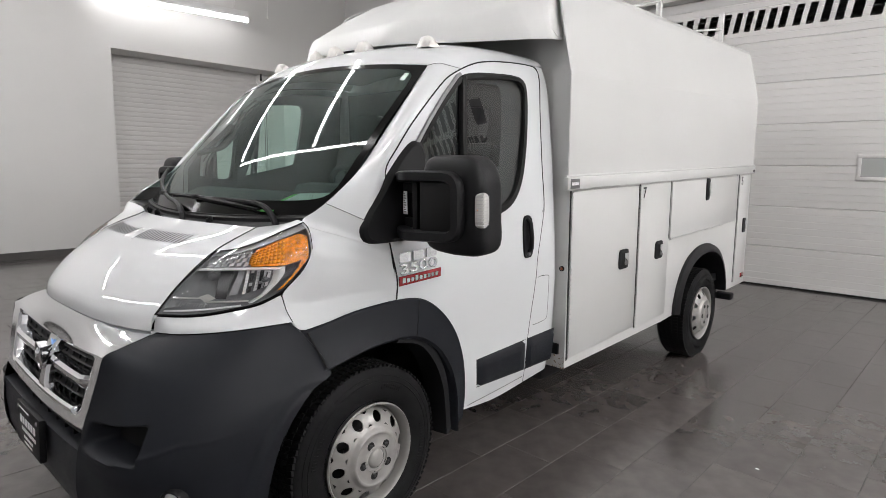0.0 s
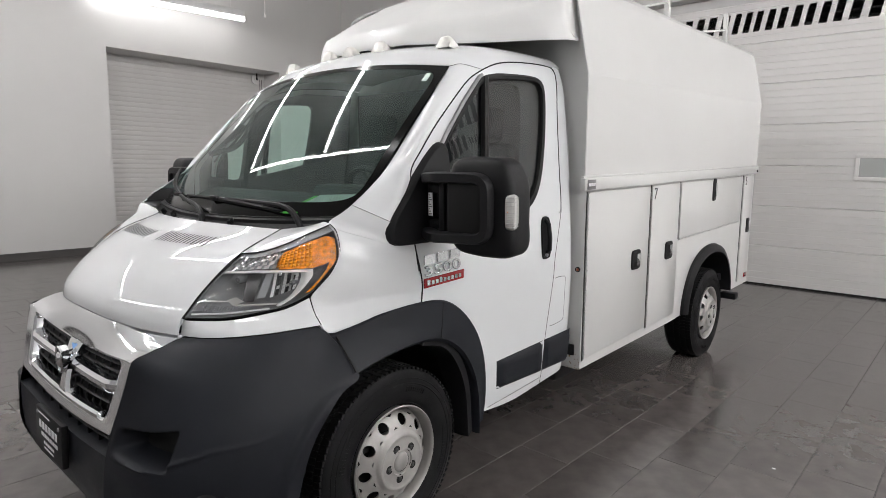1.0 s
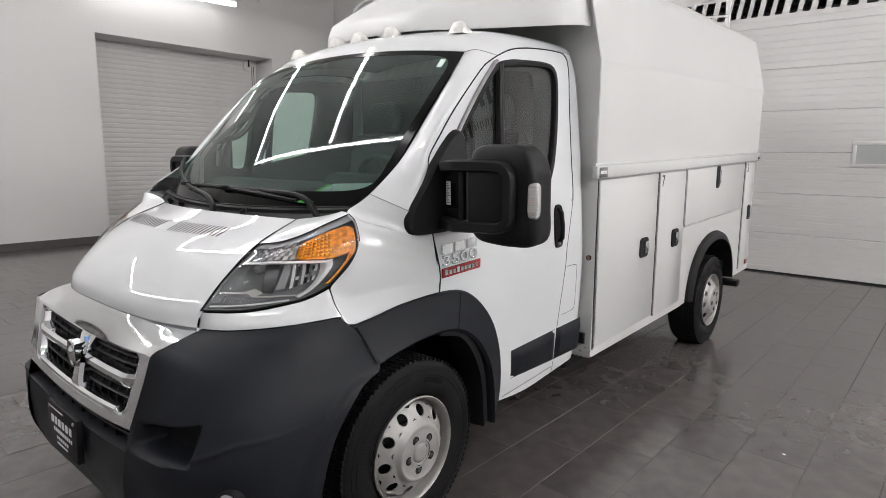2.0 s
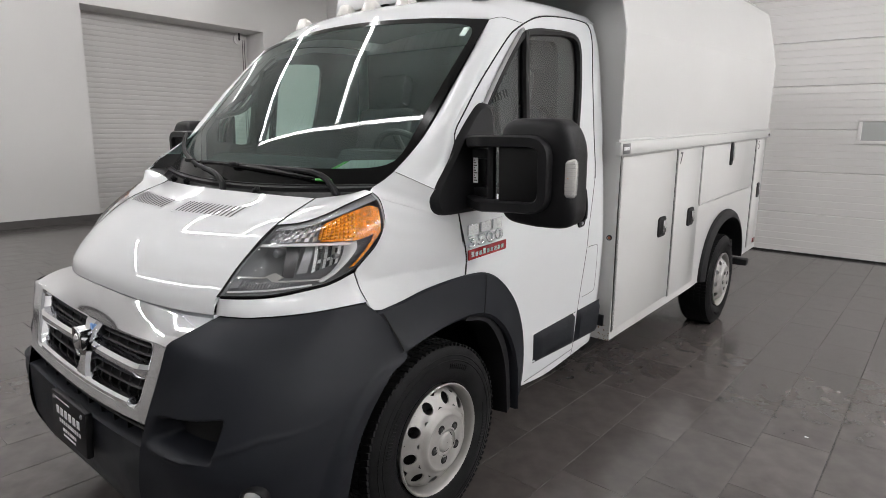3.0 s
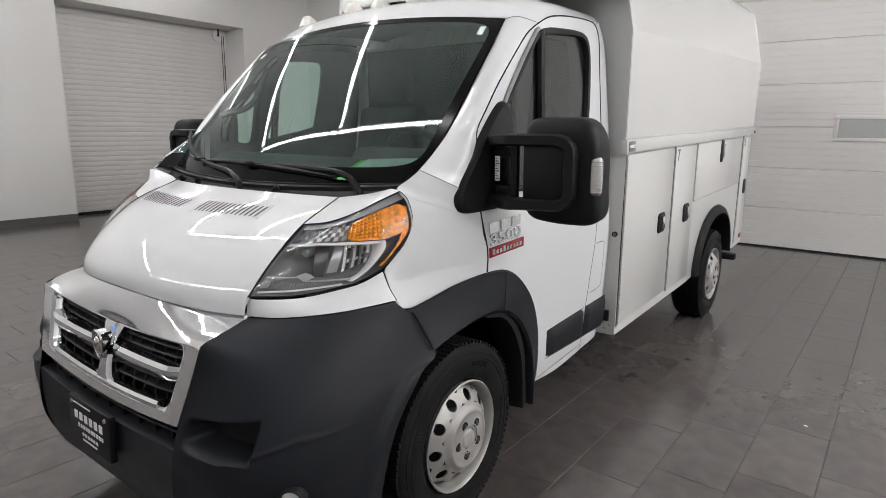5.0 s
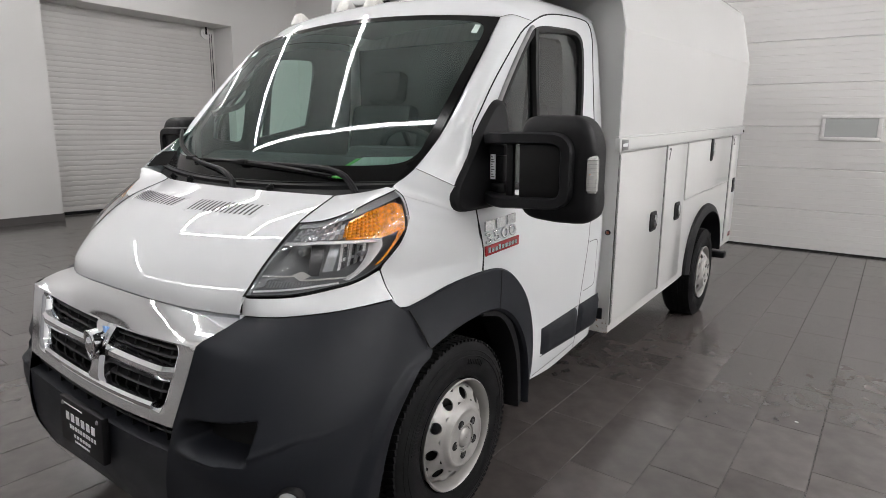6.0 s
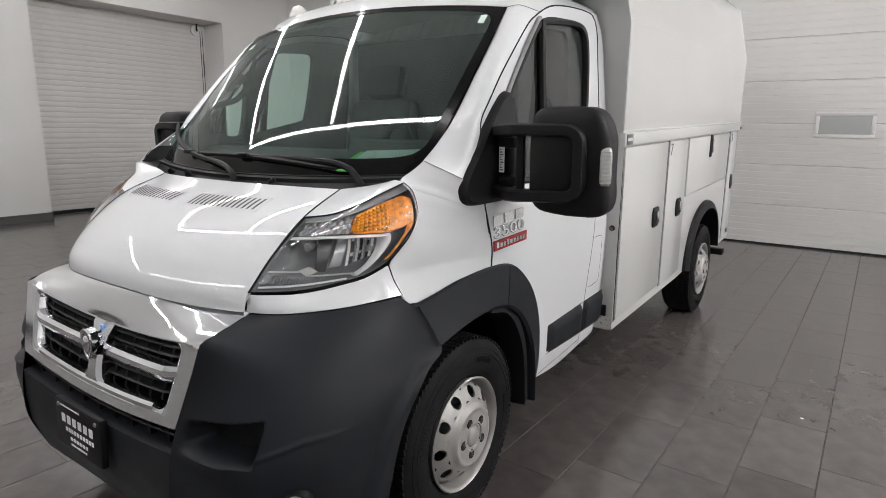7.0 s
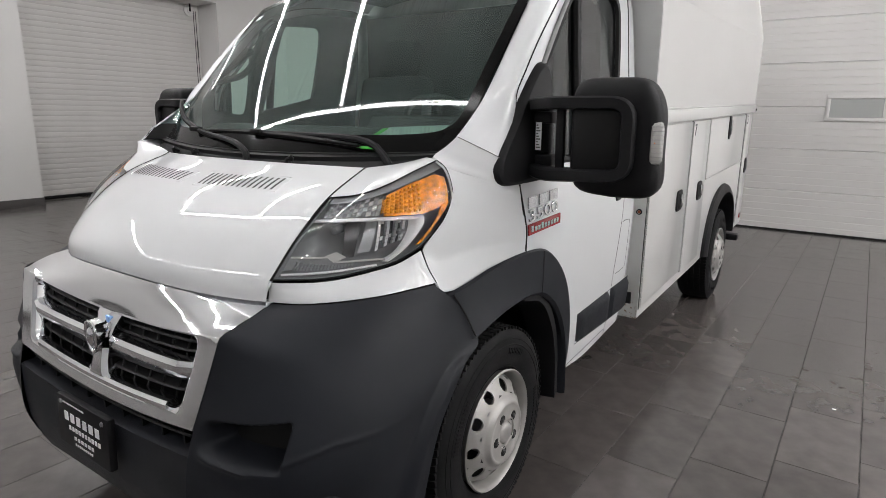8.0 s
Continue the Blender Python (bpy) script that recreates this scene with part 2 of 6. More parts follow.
def part(name, bm, material, parent=None, label="", smooth=True, angle=35, fix=True):
    if parent is not None and (parent.name.startswith("utility_van") or (parent.parent is not None and parent.parent.name.startswith("utility_van"))):
        skew(bm)
    if fix:
        bmesh.ops.recalc_face_normals(bm, faces=bm.faces)
    me = bpy.data.meshes.new(name)
    bm.to_mesh(me)
    bm.free()
    for m in material if isinstance(material, (list, tuple)) else [material]:
        me.materials.append(m)
    if smooth:
        me.shade_smooth()
        me.set_sharp_from_angle(angle=radians(angle))
    ob = new(name, me)
    ob.parent = parent
    if label:
        ob["label"] = label
    return ob


def mirror_x(bm):
    bmesh.ops.scale(bm, vec=(-1, 1, 1), verts=bm.verts)
    bmesh.ops.reverse_faces(bm, faces=bm.faces)


def boxes(name, material, parent, *spans, bevel=0.002, label=""):
    bm = bmesh.new()
    for lo, hi in spans:
        add_box(bm, lo, hi, bevel)
    return part(name, bm, material, parent, label)


# ---- the utility van ----
RAKE = 0.03
van = tagged(new("utility_van"), "white cab van with dark grey bumper and white service body", "van")
van.matrix_world = Matrix.Translation((0, -0.006, 0.355)) @ Matrix.Diagonal((1.011, 1, 1, 1)) @ Matrix.Rotation(math.atan(RAKE), 4, "X") @ Matrix.Translation((0, 0, -0.355))

SIDE = spline([(0.25, 0.86), (0.33, 0.875), (0.45, 0.893), (0.6, 0.903), (0.9, 0.916), (1.05, 0.915), (1.2, 0.905), (1.33, 0.893), (1.6, 0.868), (1.855, 0.841), (1.95, 0.818), (2.02, 0.785), (2.07, 0.74)], 300)


def skew(bm):
    """The far scuttle corner of this cab stands a little wider than the near one."""
    for v_ in bm.verts:
        x, y, z = v_.co
        if x < 0 and y < 1.0:
            k = math.exp(-(((y + 0.17) / 0.36) ** 2)) * min(1, max(0, (z - 1.265) / 0.05)) * min(1, max(0, (1.95 - z) / 0.5)) * min(1.15, (x / 0.77) ** 2)
            v_.co.x -= 0.03 * k
            v_.co.y -= 0.055 * k


def side_x(y, z):
    """Half width of the cab at height z, drawn in towards the nose."""
    k = 0.045 + 0.125 / (1 + np.exp(-(z - 1.05) / 0.08))
    return np.interp(z, SIDE[:, 0], SIDE[:, 1]) - k * np.maximum(0, 0.6 - y) ** 2


def on_side(yz, out=0.0):
    yz = np.asarray(yz, float)
    return np.concatenate([(side_x(yz[..., 0], yz[..., 1]) + out)[..., None], yz], -1)


def both(make, name, material, parent, label="", t=0.0, **kw):
    """Builds a left part and its mirror image."""
    made = []
    for s in (1, -1):
        bm = bmesh.new()
        make(bm)
        if t:
            shell(bm, t)
        if s < 0:
            mirror_x(bm)
        made.append(part(name, bm, material, parent[0 if s > 0 else 1] if isinstance(parent, (list, tuple)) else parent, label, **kw))
    return made


# hood
HOOD_SIDE = [(0.542, -0.664, 0.957), (0.545, -0.650, 1.012), (0.553, -0.56, 1.108), (0.547, -0.423, 1.205), (0.528, -0.241, 1.273)]


def hood_front(x):
    return np.array([x, -0.775 + 0.150 * x**2 + 0.787 * x**4, 0.982 - 0.085 * x * x])


def hood_rear(x):
    return np.array([x, -0.325 + 0.30 * x * x, 1.279 - 0.02 * x * x])


bm = bmesh.new()
xs = np.linspace(-1, 1, 41)
cf = np.array([hood_front(0.542 * u) for u in xs])
cr = np.array([hood_rear(0.528 * u) for u in xs])
dl = spline(HOOD_SIDE, 25)
dr = dl * np.array([-1, 1, 1])
G = coons(cf, cr, dr, dl)
u = np.linspace(-1, 1, 41)[:, None]
v = np.linspace(0, 1, 25)[None]
swell_ = np.clip(v / 0.3, 0, 1) ** 0.7 * (1 - u**6) * np.sin(math.pi * v**0.7) ** 1.2
G[..., 2] += 0.006 * swell_
G[..., 1] -= 0.004 * swell_
HOOD = G
fold = np.zeros((43, 27, 3))
fold[1:-1, 1:-1] = G
fold[0, 1:-1], fold[-1, 1:-1] = G[0] + np.array([0.004, 0, -0.02]), G[-1] + np.array([-0.004, 0, -0.02])
fold[1:-1, 0], fold[1:-1, -1] = G[:, 0] + np.array([0, 0.02, -0.004]), G[:, -1] + np.array([0, -0.004, -0.02])
fold[0, 0], fold[0, -1], fold[-1, 0], fold[-1, -1] = fold[0, 1], fold[0, -2], fold[-1, 1], fold[-1, -2]
add_grid(bm, fold)
hood = part("hood", bm, PAINT, van, "glossy white sloping hood with slotted vents")


def hood_point(u, v, lift=0.0):
    i, j = (u + 1) / 2 * 40, v * 24
    a, b = min(int(i), 39), min(int(j), 23)
    p = Vector(HOOD[a, b]).lerp(Vector(HOOD[a + 1, b]), i - a).lerp(Vector(HOOD[a, b + 1]).lerp(Vector(HOOD[a + 1, b + 1]), i - a), j - b)
    n = (Vector(HOOD[a + 1, b]) - Vector(HOOD[a, b])).cross(Vector(HOOD[a, b + 1]) - Vector(HOOD[a, b])).normalized()
    return p + n * lift


for (ll, lr, ur, ul), n in ((((-0.77, 0.655), (-0.07, 0.65), (-0.058, 0.765), (-0.84, 0.80)), 15), (((0.112, 0.64), (0.683, 0.66), (0.668, 0.80), (0.085, 0.785)), 15)):
    def vent_at(a, b, lift):
        q = [(1 - b) * ((1 - a) * ll[k] + a * lr[k]) + b * ((1 - a) * ul[k] + a * ur[k]) for k in (0, 1)]
        return hood_point(*q, lift)

    bm = bmesh.new()
    loop = [vent_at(a, b, 0.0) for a, b in ((-0.03, -0.10), (1.03, -0.10), (1.03, 1.10), (-0.03, 1.10))]
    rim_ = [loop[i].lerp(loop[(i + 1) % 4], f_) for i in range(4) for f_ in np.linspace(0.04, 0.96, 8)]
    add_tube(bm, [*rim_, rim_[0]], 0.0022, 6)
    part("vent_border", bm, PAINT, hood)
    # slots are flat dark quads on the skin, coloured for the shade inside
    for k in range(n):
        bm = bmesh.new()
        a0, a1 = (k + 0.26) / n, (k + 0.66) / n
        for j in range(6):
            b0, b1 = 0.04 + 0.92 * j / 6, 0.04 + 0.92 * (j + 1) / 6
            bm.faces.new([bm.verts.new(vent_at(a, b, 0.0012)) for a, b in ((a0, b0), (a1, b0), (a1, b1), (a0, b1))])
        part("vent_slot", bm, VENT_SHADE, hood)

# grille surround: chrome ring between the hood's edge and the lower bumper
def face_point(u, v):
    """Front face: u across (-1..1), v down from the hood's edge (0) past the opening's top (0.4) to the chrome's lower edge (1)."""
    half = np.interp(v, [0, 0.15, 0.4, 0.7, 1.0], [0.548, 0.560, 0.552, 0.525, 0.495])
    x = half * u
    top = hood_front(0.548 * u)
    top[2] -= 0.006
    top[1] += 0.002
    mid = np.array([x, -0.812 - 0.03 * x * x, 0.870 + 0.13 * x * x])
    low = np.array([x, -0.886, 0.630 + 0.15 * x * x])
    if v < 0.4:
        f = v / 0.4
        p = top + (mid - top) * f
        p[1] -= 0.004 * math.sin(math.pi * f)
        p[2] += 0.004 * math.sin(math.pi * f)
    else:
        p = mid + (low - mid) * (v - 0.4) / 0.6
    p[0] = x
    return p


def ring_loop(hu, v0, v1, r, n=96):
    """A rounded rectangle in (u, v), the same number of points on each side and corner."""
    out = []
    side_n, arc_n = n // 4 - 6, 6
    corner = [(hu - r, v0 + r, -90), (hu - r, v1 - r, 0), (-hu + r, v1 - r, 90), (-hu + r, v0 + r, 180)]
    for i, (cu, cv, a0) in enumerate(corner):
        for k in range(arc_n):
            a = radians(a0 + 90 * k / (arc_n - 1))
            out.append((cu + r * math.cos(a), cv + r * math.sin(a)))
        nu, nv, na = corner[(i + 1) % 4]
        p, q = out[-1], (nu + r * math.cos(radians(na)), nv + r * math.sin(radians(na)))
        out += [(p[0] + (q[0] - p[0]) * t, p[1] + (q[1] - p[1]) * t) for t in np.linspace(0, 1, side_n + 2)[1:-1]]
    return out


bm = bmesh.new()
# sloping upper band, with its edge turned in under the hood
band = [[face_point(u_, 0) + np.array([0, 0.03, 0.002]) for u_ in np.linspace(-1, 1, 49)]]
band += [[face_point(u_, v_) for u_ in np.linspace(-1, 1, 49)] for v_ in np.linspace(0, 0.395, 9)]
add_grid(bm, band)
# upright frame round the opening
outer = ring_loop(1.0, 0.395, 1.0, 0.004)
inner = ring_loop(0.840, 0.418, 0.905, 0.07)
n = len(outer)
rows = [[face_point(ua, va) + np.array([0, 0.012 if va > 0.41 else 0.0, 0]) for ua, va in outer]]
for k in range(7):
    f = k / 6
    rows.append([face_point(ua + (ub - ua) * f, va + (vb - va) * f) + np.array([0, 0.005 * max(0, f - 0.84) * 6, 0]) for (ua, va), (ub, vb) in zip(outer, inner)])
for depth in (0.02, 0.06):
    rows.append([face_point(ub * 0.985, vb) + np.array([0, depth, 0]) for ub, vb in inner])
rings = [[bm.verts.new(p) for p in row] for row in rows]
for a, b in zip(rings, rings[1:]):
    for k in range(n):
        bm.faces.new((a[k], a[(k + 1) % n], b[(k + 1) % n], b[k]))
grille = part("grille_surround", bm, CHROME, van, "polished chrome grille surround with cross bars", angle=30)


def wedge(ua, ub, va, vb, section, steps=12):
    """A faceted bar across the grille; section: (out, up) pairs, out towards the front."""
    bm = bmesh.new()
    rows_ = []
    for t in np.linspace(0, 1, steps):
        p = face_point(ua + (ub - ua) * t, va + (vb - va) * t)
        sink = 0.016 * max(0, abs(ua + (ub - ua) * t) - 0.76) / 0.1
        rows_.append([p + np.array([0, sink - o, h_]) for o, h_ in [*section, section[0]]])
    add_grid(bm, rows_)
    for row in (rows_[0], rows_[-1]):
        bm.faces.new([bm.verts.new(p) for p in row[:-1]])
    bmesh.ops.remove_doubles(bm, verts=bm.verts, dist=0.0004)
    return bm


WEDGE = [(-0.03, 0.026), (0.002, 0.024), (0.012, 0.012), (0.013, -0.004), (0.004, -0.022), (-0.03, -0.028)]
for s in (-1, 1):
    part("grille_bar", wedge(0.10 * s, 0.86 * s, 0.62, 0.645, WEDGE, 16), CHROME, grille, angle=18)
LIP = [(-0.03, 0.014), (0.0, 0.014), (0.008, 0.006), (0.008, -0.006), (0.0, -0.012), (-0.03, -0.012)]
part("grille_bar", wedge(-0.74, 0.74, 0.895, 0.895, LIP, 24), CHROME, grille, angle=18)


def upright(rows_):
    """A ridged chrome post: rows of (v, half width, proud)."""
    bm = bmesh.new()
    G_ = []
    for v_, w_, o in rows_:
        p = face_point(0, v_)
        G_.append([p + np.array([x_, -d_, 0]) for x_, d_ in ((-w_, -0.04), (-w_, o - 0.010), (-0.55 * w_, o), (0.55 * w_, o), (w_, o - 0.010), (w_, -0.04))])
    add_grid(bm, G_)
    return bm


part("grille_post", upright([(0.402, 0.068, 0.003), (0.44, 0.064, 0.009), (0.50, 0.053, 0.014), (0.58, 0.044, 0.016)]), CHROME, grille, angle=18)
part("grille_post", upright([(0.66, 0.040, 0.014), (0.76, 0.043, 0.012), (0.83, 0.052, 0.010), (0.88, 0.075, 0.006), (0.905, 0.10, 0.002)]), CHROME, grille, angle=18)
# plain shield shape in the middle: a raised rim round a smooth boss
shield = [(-0.036, 0.062), (-0.018, 0.074), (0, 0.077), (0.018, 0.074), (0.036, 0.062), (0.045, 0.03), (0.043, -0.01), (0.032, -0.05), (0.016, -0.074), (0, -0.082), (-0.016, -0.074), (-0.032, -0.05), (-0.043, -0.01), (-0.045, 0.03)]
shield = [(0.66 * x, 0.66 * z) for x, z in shield]
c = Vector((0, -0.866, 0.803))
bm = bmesh.new()
add_prism(bm, [c + Vector((x, 0.018, z)) for x, z in shield], (0, -0.024, 0))
part("emblem_shield", bm, CHROME, grille, angle=30)
bm = bmesh.new()
rim_ = closed_loop([(x, z) for x, z in shield], 48)
add_tube(bm, [c + Vector((x * 0.93, -0.008, z * 0.93)) for x, z in [*rim_, rim_[0]]], 0.0045, 8, cap=False)
part("emblem_rim", bm, CHROME, grille)
bm = bmesh.new()
made = bmesh.ops.create_uvsphere(bm, u_segments=20, v_segments=14, radius=1)["verts"]
for v_ in made:
    q = v_.co
    w_ = 0.015 * (1 + 0.25 * q.z)
    v_.co = c + Vector((q.x * w_, -0.006 + q.y * 0.014, q.z * 0.032 - 0.002))
part("emblem_boss", bm, CHROME, grille)
bm = bmesh.new()
c2 = Vector(face_point(0, 0.458)) + Vector((0.024, -0.0125, -0.002))
add_box(bm, c2 + Vector((-0.008, -0.002, -0.016)), c2 + Vector((0.008, 0.004, 0.016)), 0.0006)
part("pale_blue_tag", bm, mat("pale_blue_film", (0.30, 0.52, 0.90), 0.3), grille)
# black mesh behind: fins
LOUVRE = [(-0.055, 0.010), (-0.022, 0.003), (-0.018, -0.001), (-0.022, -0.006), (-0.055, -0.002)]
for vv in (0.475, 0.540, 0.725, 0.800):
    part("grille_slat", wedge(-0.82, 0.82, vv, vv, LOUVRE, 17), GRILLE_BLACK, grille, angle=25)
for uu in (-0.72, -0.58, -0.44, -0.30, -0.16, 0.16, 0.30, 0.44, 0.58, 0.72):
    bm = bmesh.new()
    add_tube(bm, [face_point(uu, vv) + np.array([0, 0.026, 0]) for vv in np.linspace(0.43, 0.90, 6)], 0.0036, 6)
    part("grille_upright", bm, GRILLE_BLACK, grille)
bm = bmesh.new()
add_grid(bm, [[face_point(u_, vv) + np.array([0, 0.085, 0]) for vv in np.linspace(0.38, 0.97, 5)] for u_ in np.linspace(-0.86, 0.86, 9)])
shell(bm, 0.004)
part("radiator_screen", bm, SEAL, grille)

# bumper
B_TOP = [tuple(face_point(1, 0) + np.array([0.001, 0.002, -0.001])), (0.66, -0.60, 0.953), (0.77, -0.475, 0.960), (0.841, -0.316, 0.966)]
B_IN = [*(tuple(face_point(1, v_) + np.array([0.001, 0.002, -0.001])) for v_ in (0.0, 0.12, 0.26, 0.4, 0.6, 0.8, 1.0)), (0.488, -0.910, 0.56), (0.484, -0.915, 0.42), (0.48, -0.86, 0.26)]
B_OUT = [(0.841, -0.316, 0.966), (0.882, -0.278, 0.915), (0.922, -0.207, 0.782), (0.924, -0.30, 0.735), (0.915, -0.41, 0.60), (0.905, -0.47, 0.42), (0.885, -0.475, 0.27)]
B_LOW = [(0.48, -0.86, 0.26), (0.66, -0.80, 0.255), (0.81, -0.66, 0.255), (0.885, -0.475, 0.27)]
NU, NV = 161, 193
bt, bl = spline(B_TOP, NU), spline(B_LOW, NU)
bi, bo = spline(B_IN, NV), spline(B_OUT, NV)
bi_soft = spline([B_IN[0], (0.530, -0.80, 0.83), (0.505, -0.895, 0.62), (0.484, -0.905, 0.42), B_IN[-1]], NV)
bo_soft = spline([B_OUT[0], (0.918, -0.30, 0.75), (0.925, -0.38, 0.55), B_OUT[-1]], NV)
BUMP = coons(bt, bl, bi_soft, bo_soft)
BUMP += ((1 - np.linspace(0, 1, NU)) ** 5)[:, None, None] * (bi - bi_soft)[None] + (np.linspace(0, 1, NU) ** 4.5)[:, None, None] * (bo - bo_soft)[None]
u, v = np.linspace(0, 1, NU)[:, None], np.linspace(0, 1, NV)[None]
swell = 16 * u * (1 - u) * v * (1 - v)
BUMP[..., 0] += 0.044 * swell
BUMP[..., 1] -= 0.062 * swell
BUMP[..., 1] += 0.055 * np.clip((v - 0.62) / 0.38, 0, 1) ** 1.4 * np.clip(u * 6, 0, 1) * np.clip((1 - u) * 4, 0, 1)
# flange along the wheel arch


def ease(x):
    x = np.clip(x, 0, 1)
    return x * x * (3 - 2 * x)


fl = ease((0.115 - np.linalg.norm(BUMP - BUMP[-1:], axis=2)) / 0.075) * ease((v - 0.24) / 0.24)
BUMP[..., 0] += 0.019 * fl
BUMP[..., 1] -= 0.013 * fl
# intake pocket pressed into the corner, with a soft lower lip that runs out to the side
pv = v + 0.03 * u
lip = np.exp(-(((pv - 0.570 + 0.30 * np.clip(u - 0.22, 0, 0.30)) / 0.012) ** 2)) * np.clip((u - 0.02) / 0.05, 0, 1) * np.clip((0.85 - u) / 0.3, 0, 1)
BUMP[..., 1] -= 0.0055 * lip
BUMP_SKIN = BUMP.copy()
pocket = ease((u - 0.02) / 0.13) * ease((0.352 - u) / 0.030) * ease((pv - 0.452 + 0.17 * u) / 0.050) * ease((0.568 - pv) / 0.036)
BUMP[..., 1] += 0.125 * pocket
BUMP[..., 0] -= 0.045 * pocket


def bumper_half(bm):
    add_grid(bm, BUMP)
    edge = [BUMP[-1, j] for j in range(NV)]
    add_grid(bm, [edge, [p + np.array([-0.02, 0.012, 0]) for p in edge], [p + np.array([-0.09, 0.02, 0]) for p in edge]])
    low = [BUMP[i, -1] for i in range(NU)]
    add_grid(bm, [low, [p + np.array([-0.01, 0.03, -0.015]) for p in low], [p + np.array([-0.05, 0.12, -0.01]) for p in low]])


bm = bmesh.new()
bumper_half(bm)
mirror_x(bm)
bumper_half(bm)
# middle of the bumper below the chrome
mid = []
for k, x in enumerate(np.linspace(-1, 1, 25)):
    col = []
    for (z, y, hx) in ((0.634, -0.880, 0.50), (0.628, -0.830, 0.497), (0.572, -0.838, 0.492), (0.564, -0.897, 0.492), (0.50, -0.903, 0.488), (0.40, -0.900, 0.485), (0.31, -0.875, 0.482), (0.262, -0.855, 0.48), (0.25, -0.79, 0.46)):
        xx = hx * x
        col.append((xx, y - 0.02 * xx * xx, z + (0.14 if z > 0.52 else 0.0) * xx * xx))
    mid.append(col)
add_grid(bm, mid)
bmesh.ops.remove_doubles(bm, verts=bm.verts, dist=0.001)
bumper = part("bumper", bm, PLASTIC, van, "dark grey grained plastic front bumper", angle=50)


def intake_shade(bm):
    """Black sheet set back in the corner pocket, standing in for the deep intake's shade."""
    rows_ = []
    for u_ in np.linspace(0.03, 0.349, 14):
        col = []
        for f_ in np.linspace(0, 1, 7):
            v_ = (0.425 - 0.20 * u_) * (1 - f_) + (0.572 - 0.03 * u_) * f_
            col.append(BUMP_SKIN[int(round(u_ * (NU - 1))), int(round(v_ * (NV - 1)))] + np.array([-0.030, 0.090, 0]))
        rows_.append(col)
    add_grid(bm, rows_)


both(intake_shade, "intake_shade", SEAL, bumper, t=0.003)
bm = bmesh.new()
add_tube(bm, [(x, -0.868, 0.601 + 0.14 * x * x) for x in np.linspace(-0.46, 0.46, 17)], 0.004, 6)
for x in np.linspace(-0.42, 0.42, 9):
    add_box(bm, (x - 0.004, -0.866, 0.568 + 0.14 * x * x), (x + 0.004, -0.835, 0.634 + 0.14 * x * x))
part("lower_grille", bm, SEAL, bumper)
for s in (-1, 1):
    bm = bmesh.new()
    c = Vector((0.822 * s, -0.750, 0.486))
    aim = Matrix.Translation(c) @ Vector((0.55 * s, -0.8, 0)).to_track_quat("Z", "Y").to_matrix().to_4x4()
    add_lathe(bm, [(0.001, -0.004), (0.015, -0.006), (0.026, -0.012), (0.031, 0.008), (0.036, 0.010), (0.040, 0.004), (0.042, -0.05)], 32, "z")
    bmesh.ops.transform(bm, matrix=aim, verts=bm.verts)
    fog = part("fog_lamp", bm, BLACK, bumper, "round fog lamp in the bumper")
    bm = bmesh.new()
    add_lathe(bm, [(0.001, 0.004), (0.015, 0.003), (0.029, -0.002)], 24, "z")
    bmesh.ops.transform(bm, matrix=aim, verts=bm.verts)
    part("fog_lens", bm, REFLECTOR, fog)

# plate holder with plain bars for its print
bm = bmesh.new()
tilt = Matrix.Translation((-0.016, -0.922, 0.513)) @ Matrix.Rotation(radians(-4), 4, "X")
add_box(bm, (-0.155, -0.012, -0.082), (0.155, 0.012, 0.082), 0.006)
bmesh.ops.transform(bm, matrix=tilt, verts=bm.verts)
holder = part("plate_holder", bm, PLATE_BLACK, bumper, "black plate insert with white print")
for x0, x1, z0, z1, count in ((-0.112, 0.112, 0.008, 0.036, 6), (-0.085, 0.112, -0.020, -0.006, 10), (-0.055, 0.07, -0.046, -0.035, 6), (-0.05, 0.06, -0.064, -0.057, 9), (-0.115, 0.02, 0.062, 0.067, 14)):
    w_ = (x1 - x0) / count
    for k in range(count):
        a_ = x0 + w_ * k
        bm = bmesh.new()
        add_box(bm, (a_ + 0.18 * w_, -0.0135, z0), (a_ + 0.80 * w_, -0.011, z1))
        bmesh.ops.transform(bm, matrix=tilt, verts=bm.verts)
        part("print_bar", bm, INK_WHITE, holder, smooth=False)
for x in (-0.125, 0.125):
    bm = bmesh.new()
    add_lathe(bm, [(0.001, -0.017), (0.006, -0.016), (0.008, -0.012)], 12, "y", (x, 0, 0.062))
    bmesh.ops.transform(bm, matrix=tilt, verts=bm.verts)
    part("screw", bm, BOLT, holder)

# headlights
L_BL, L_TL, L_TIP = (0.548, -0.648, 1.013), (0.549, -0.421, 1.204), (0.762, -0.188, 1.304)
L_F = (0.820, -0.241, 1.136)
LOW_PTS = [L_BL, (0.631, -0.582, 1.012), (0.675, -0.526, 1.014), (0.723, -0.455, 1.025), (0.761, -0.383, 1.038), (0.797, -0.305, 1.077), L_F]
RIGHT_PTS = [L_F, (0.826, -0.206, 1.189), (0.822, -0.197, 1.228), (0.797, -0.190, 1.280), L_TIP]
l_left = spline([L_BL, (0.556, -0.56, 1.107), L_TL], 21)
l_right = spline(RIGHT_PTS, 21)
l_top = spline([L_TL, (0.631, -0.387, 1.216), (0.684, -0.325, 1.241), (0.725, -0.258, 1.274), L_TIP], 21)
l_low = spline(LOW_PTS, 21)
LAMP = coons(l_low, l_top, l_left, l_right, (0.005, -0.016, 0.006))


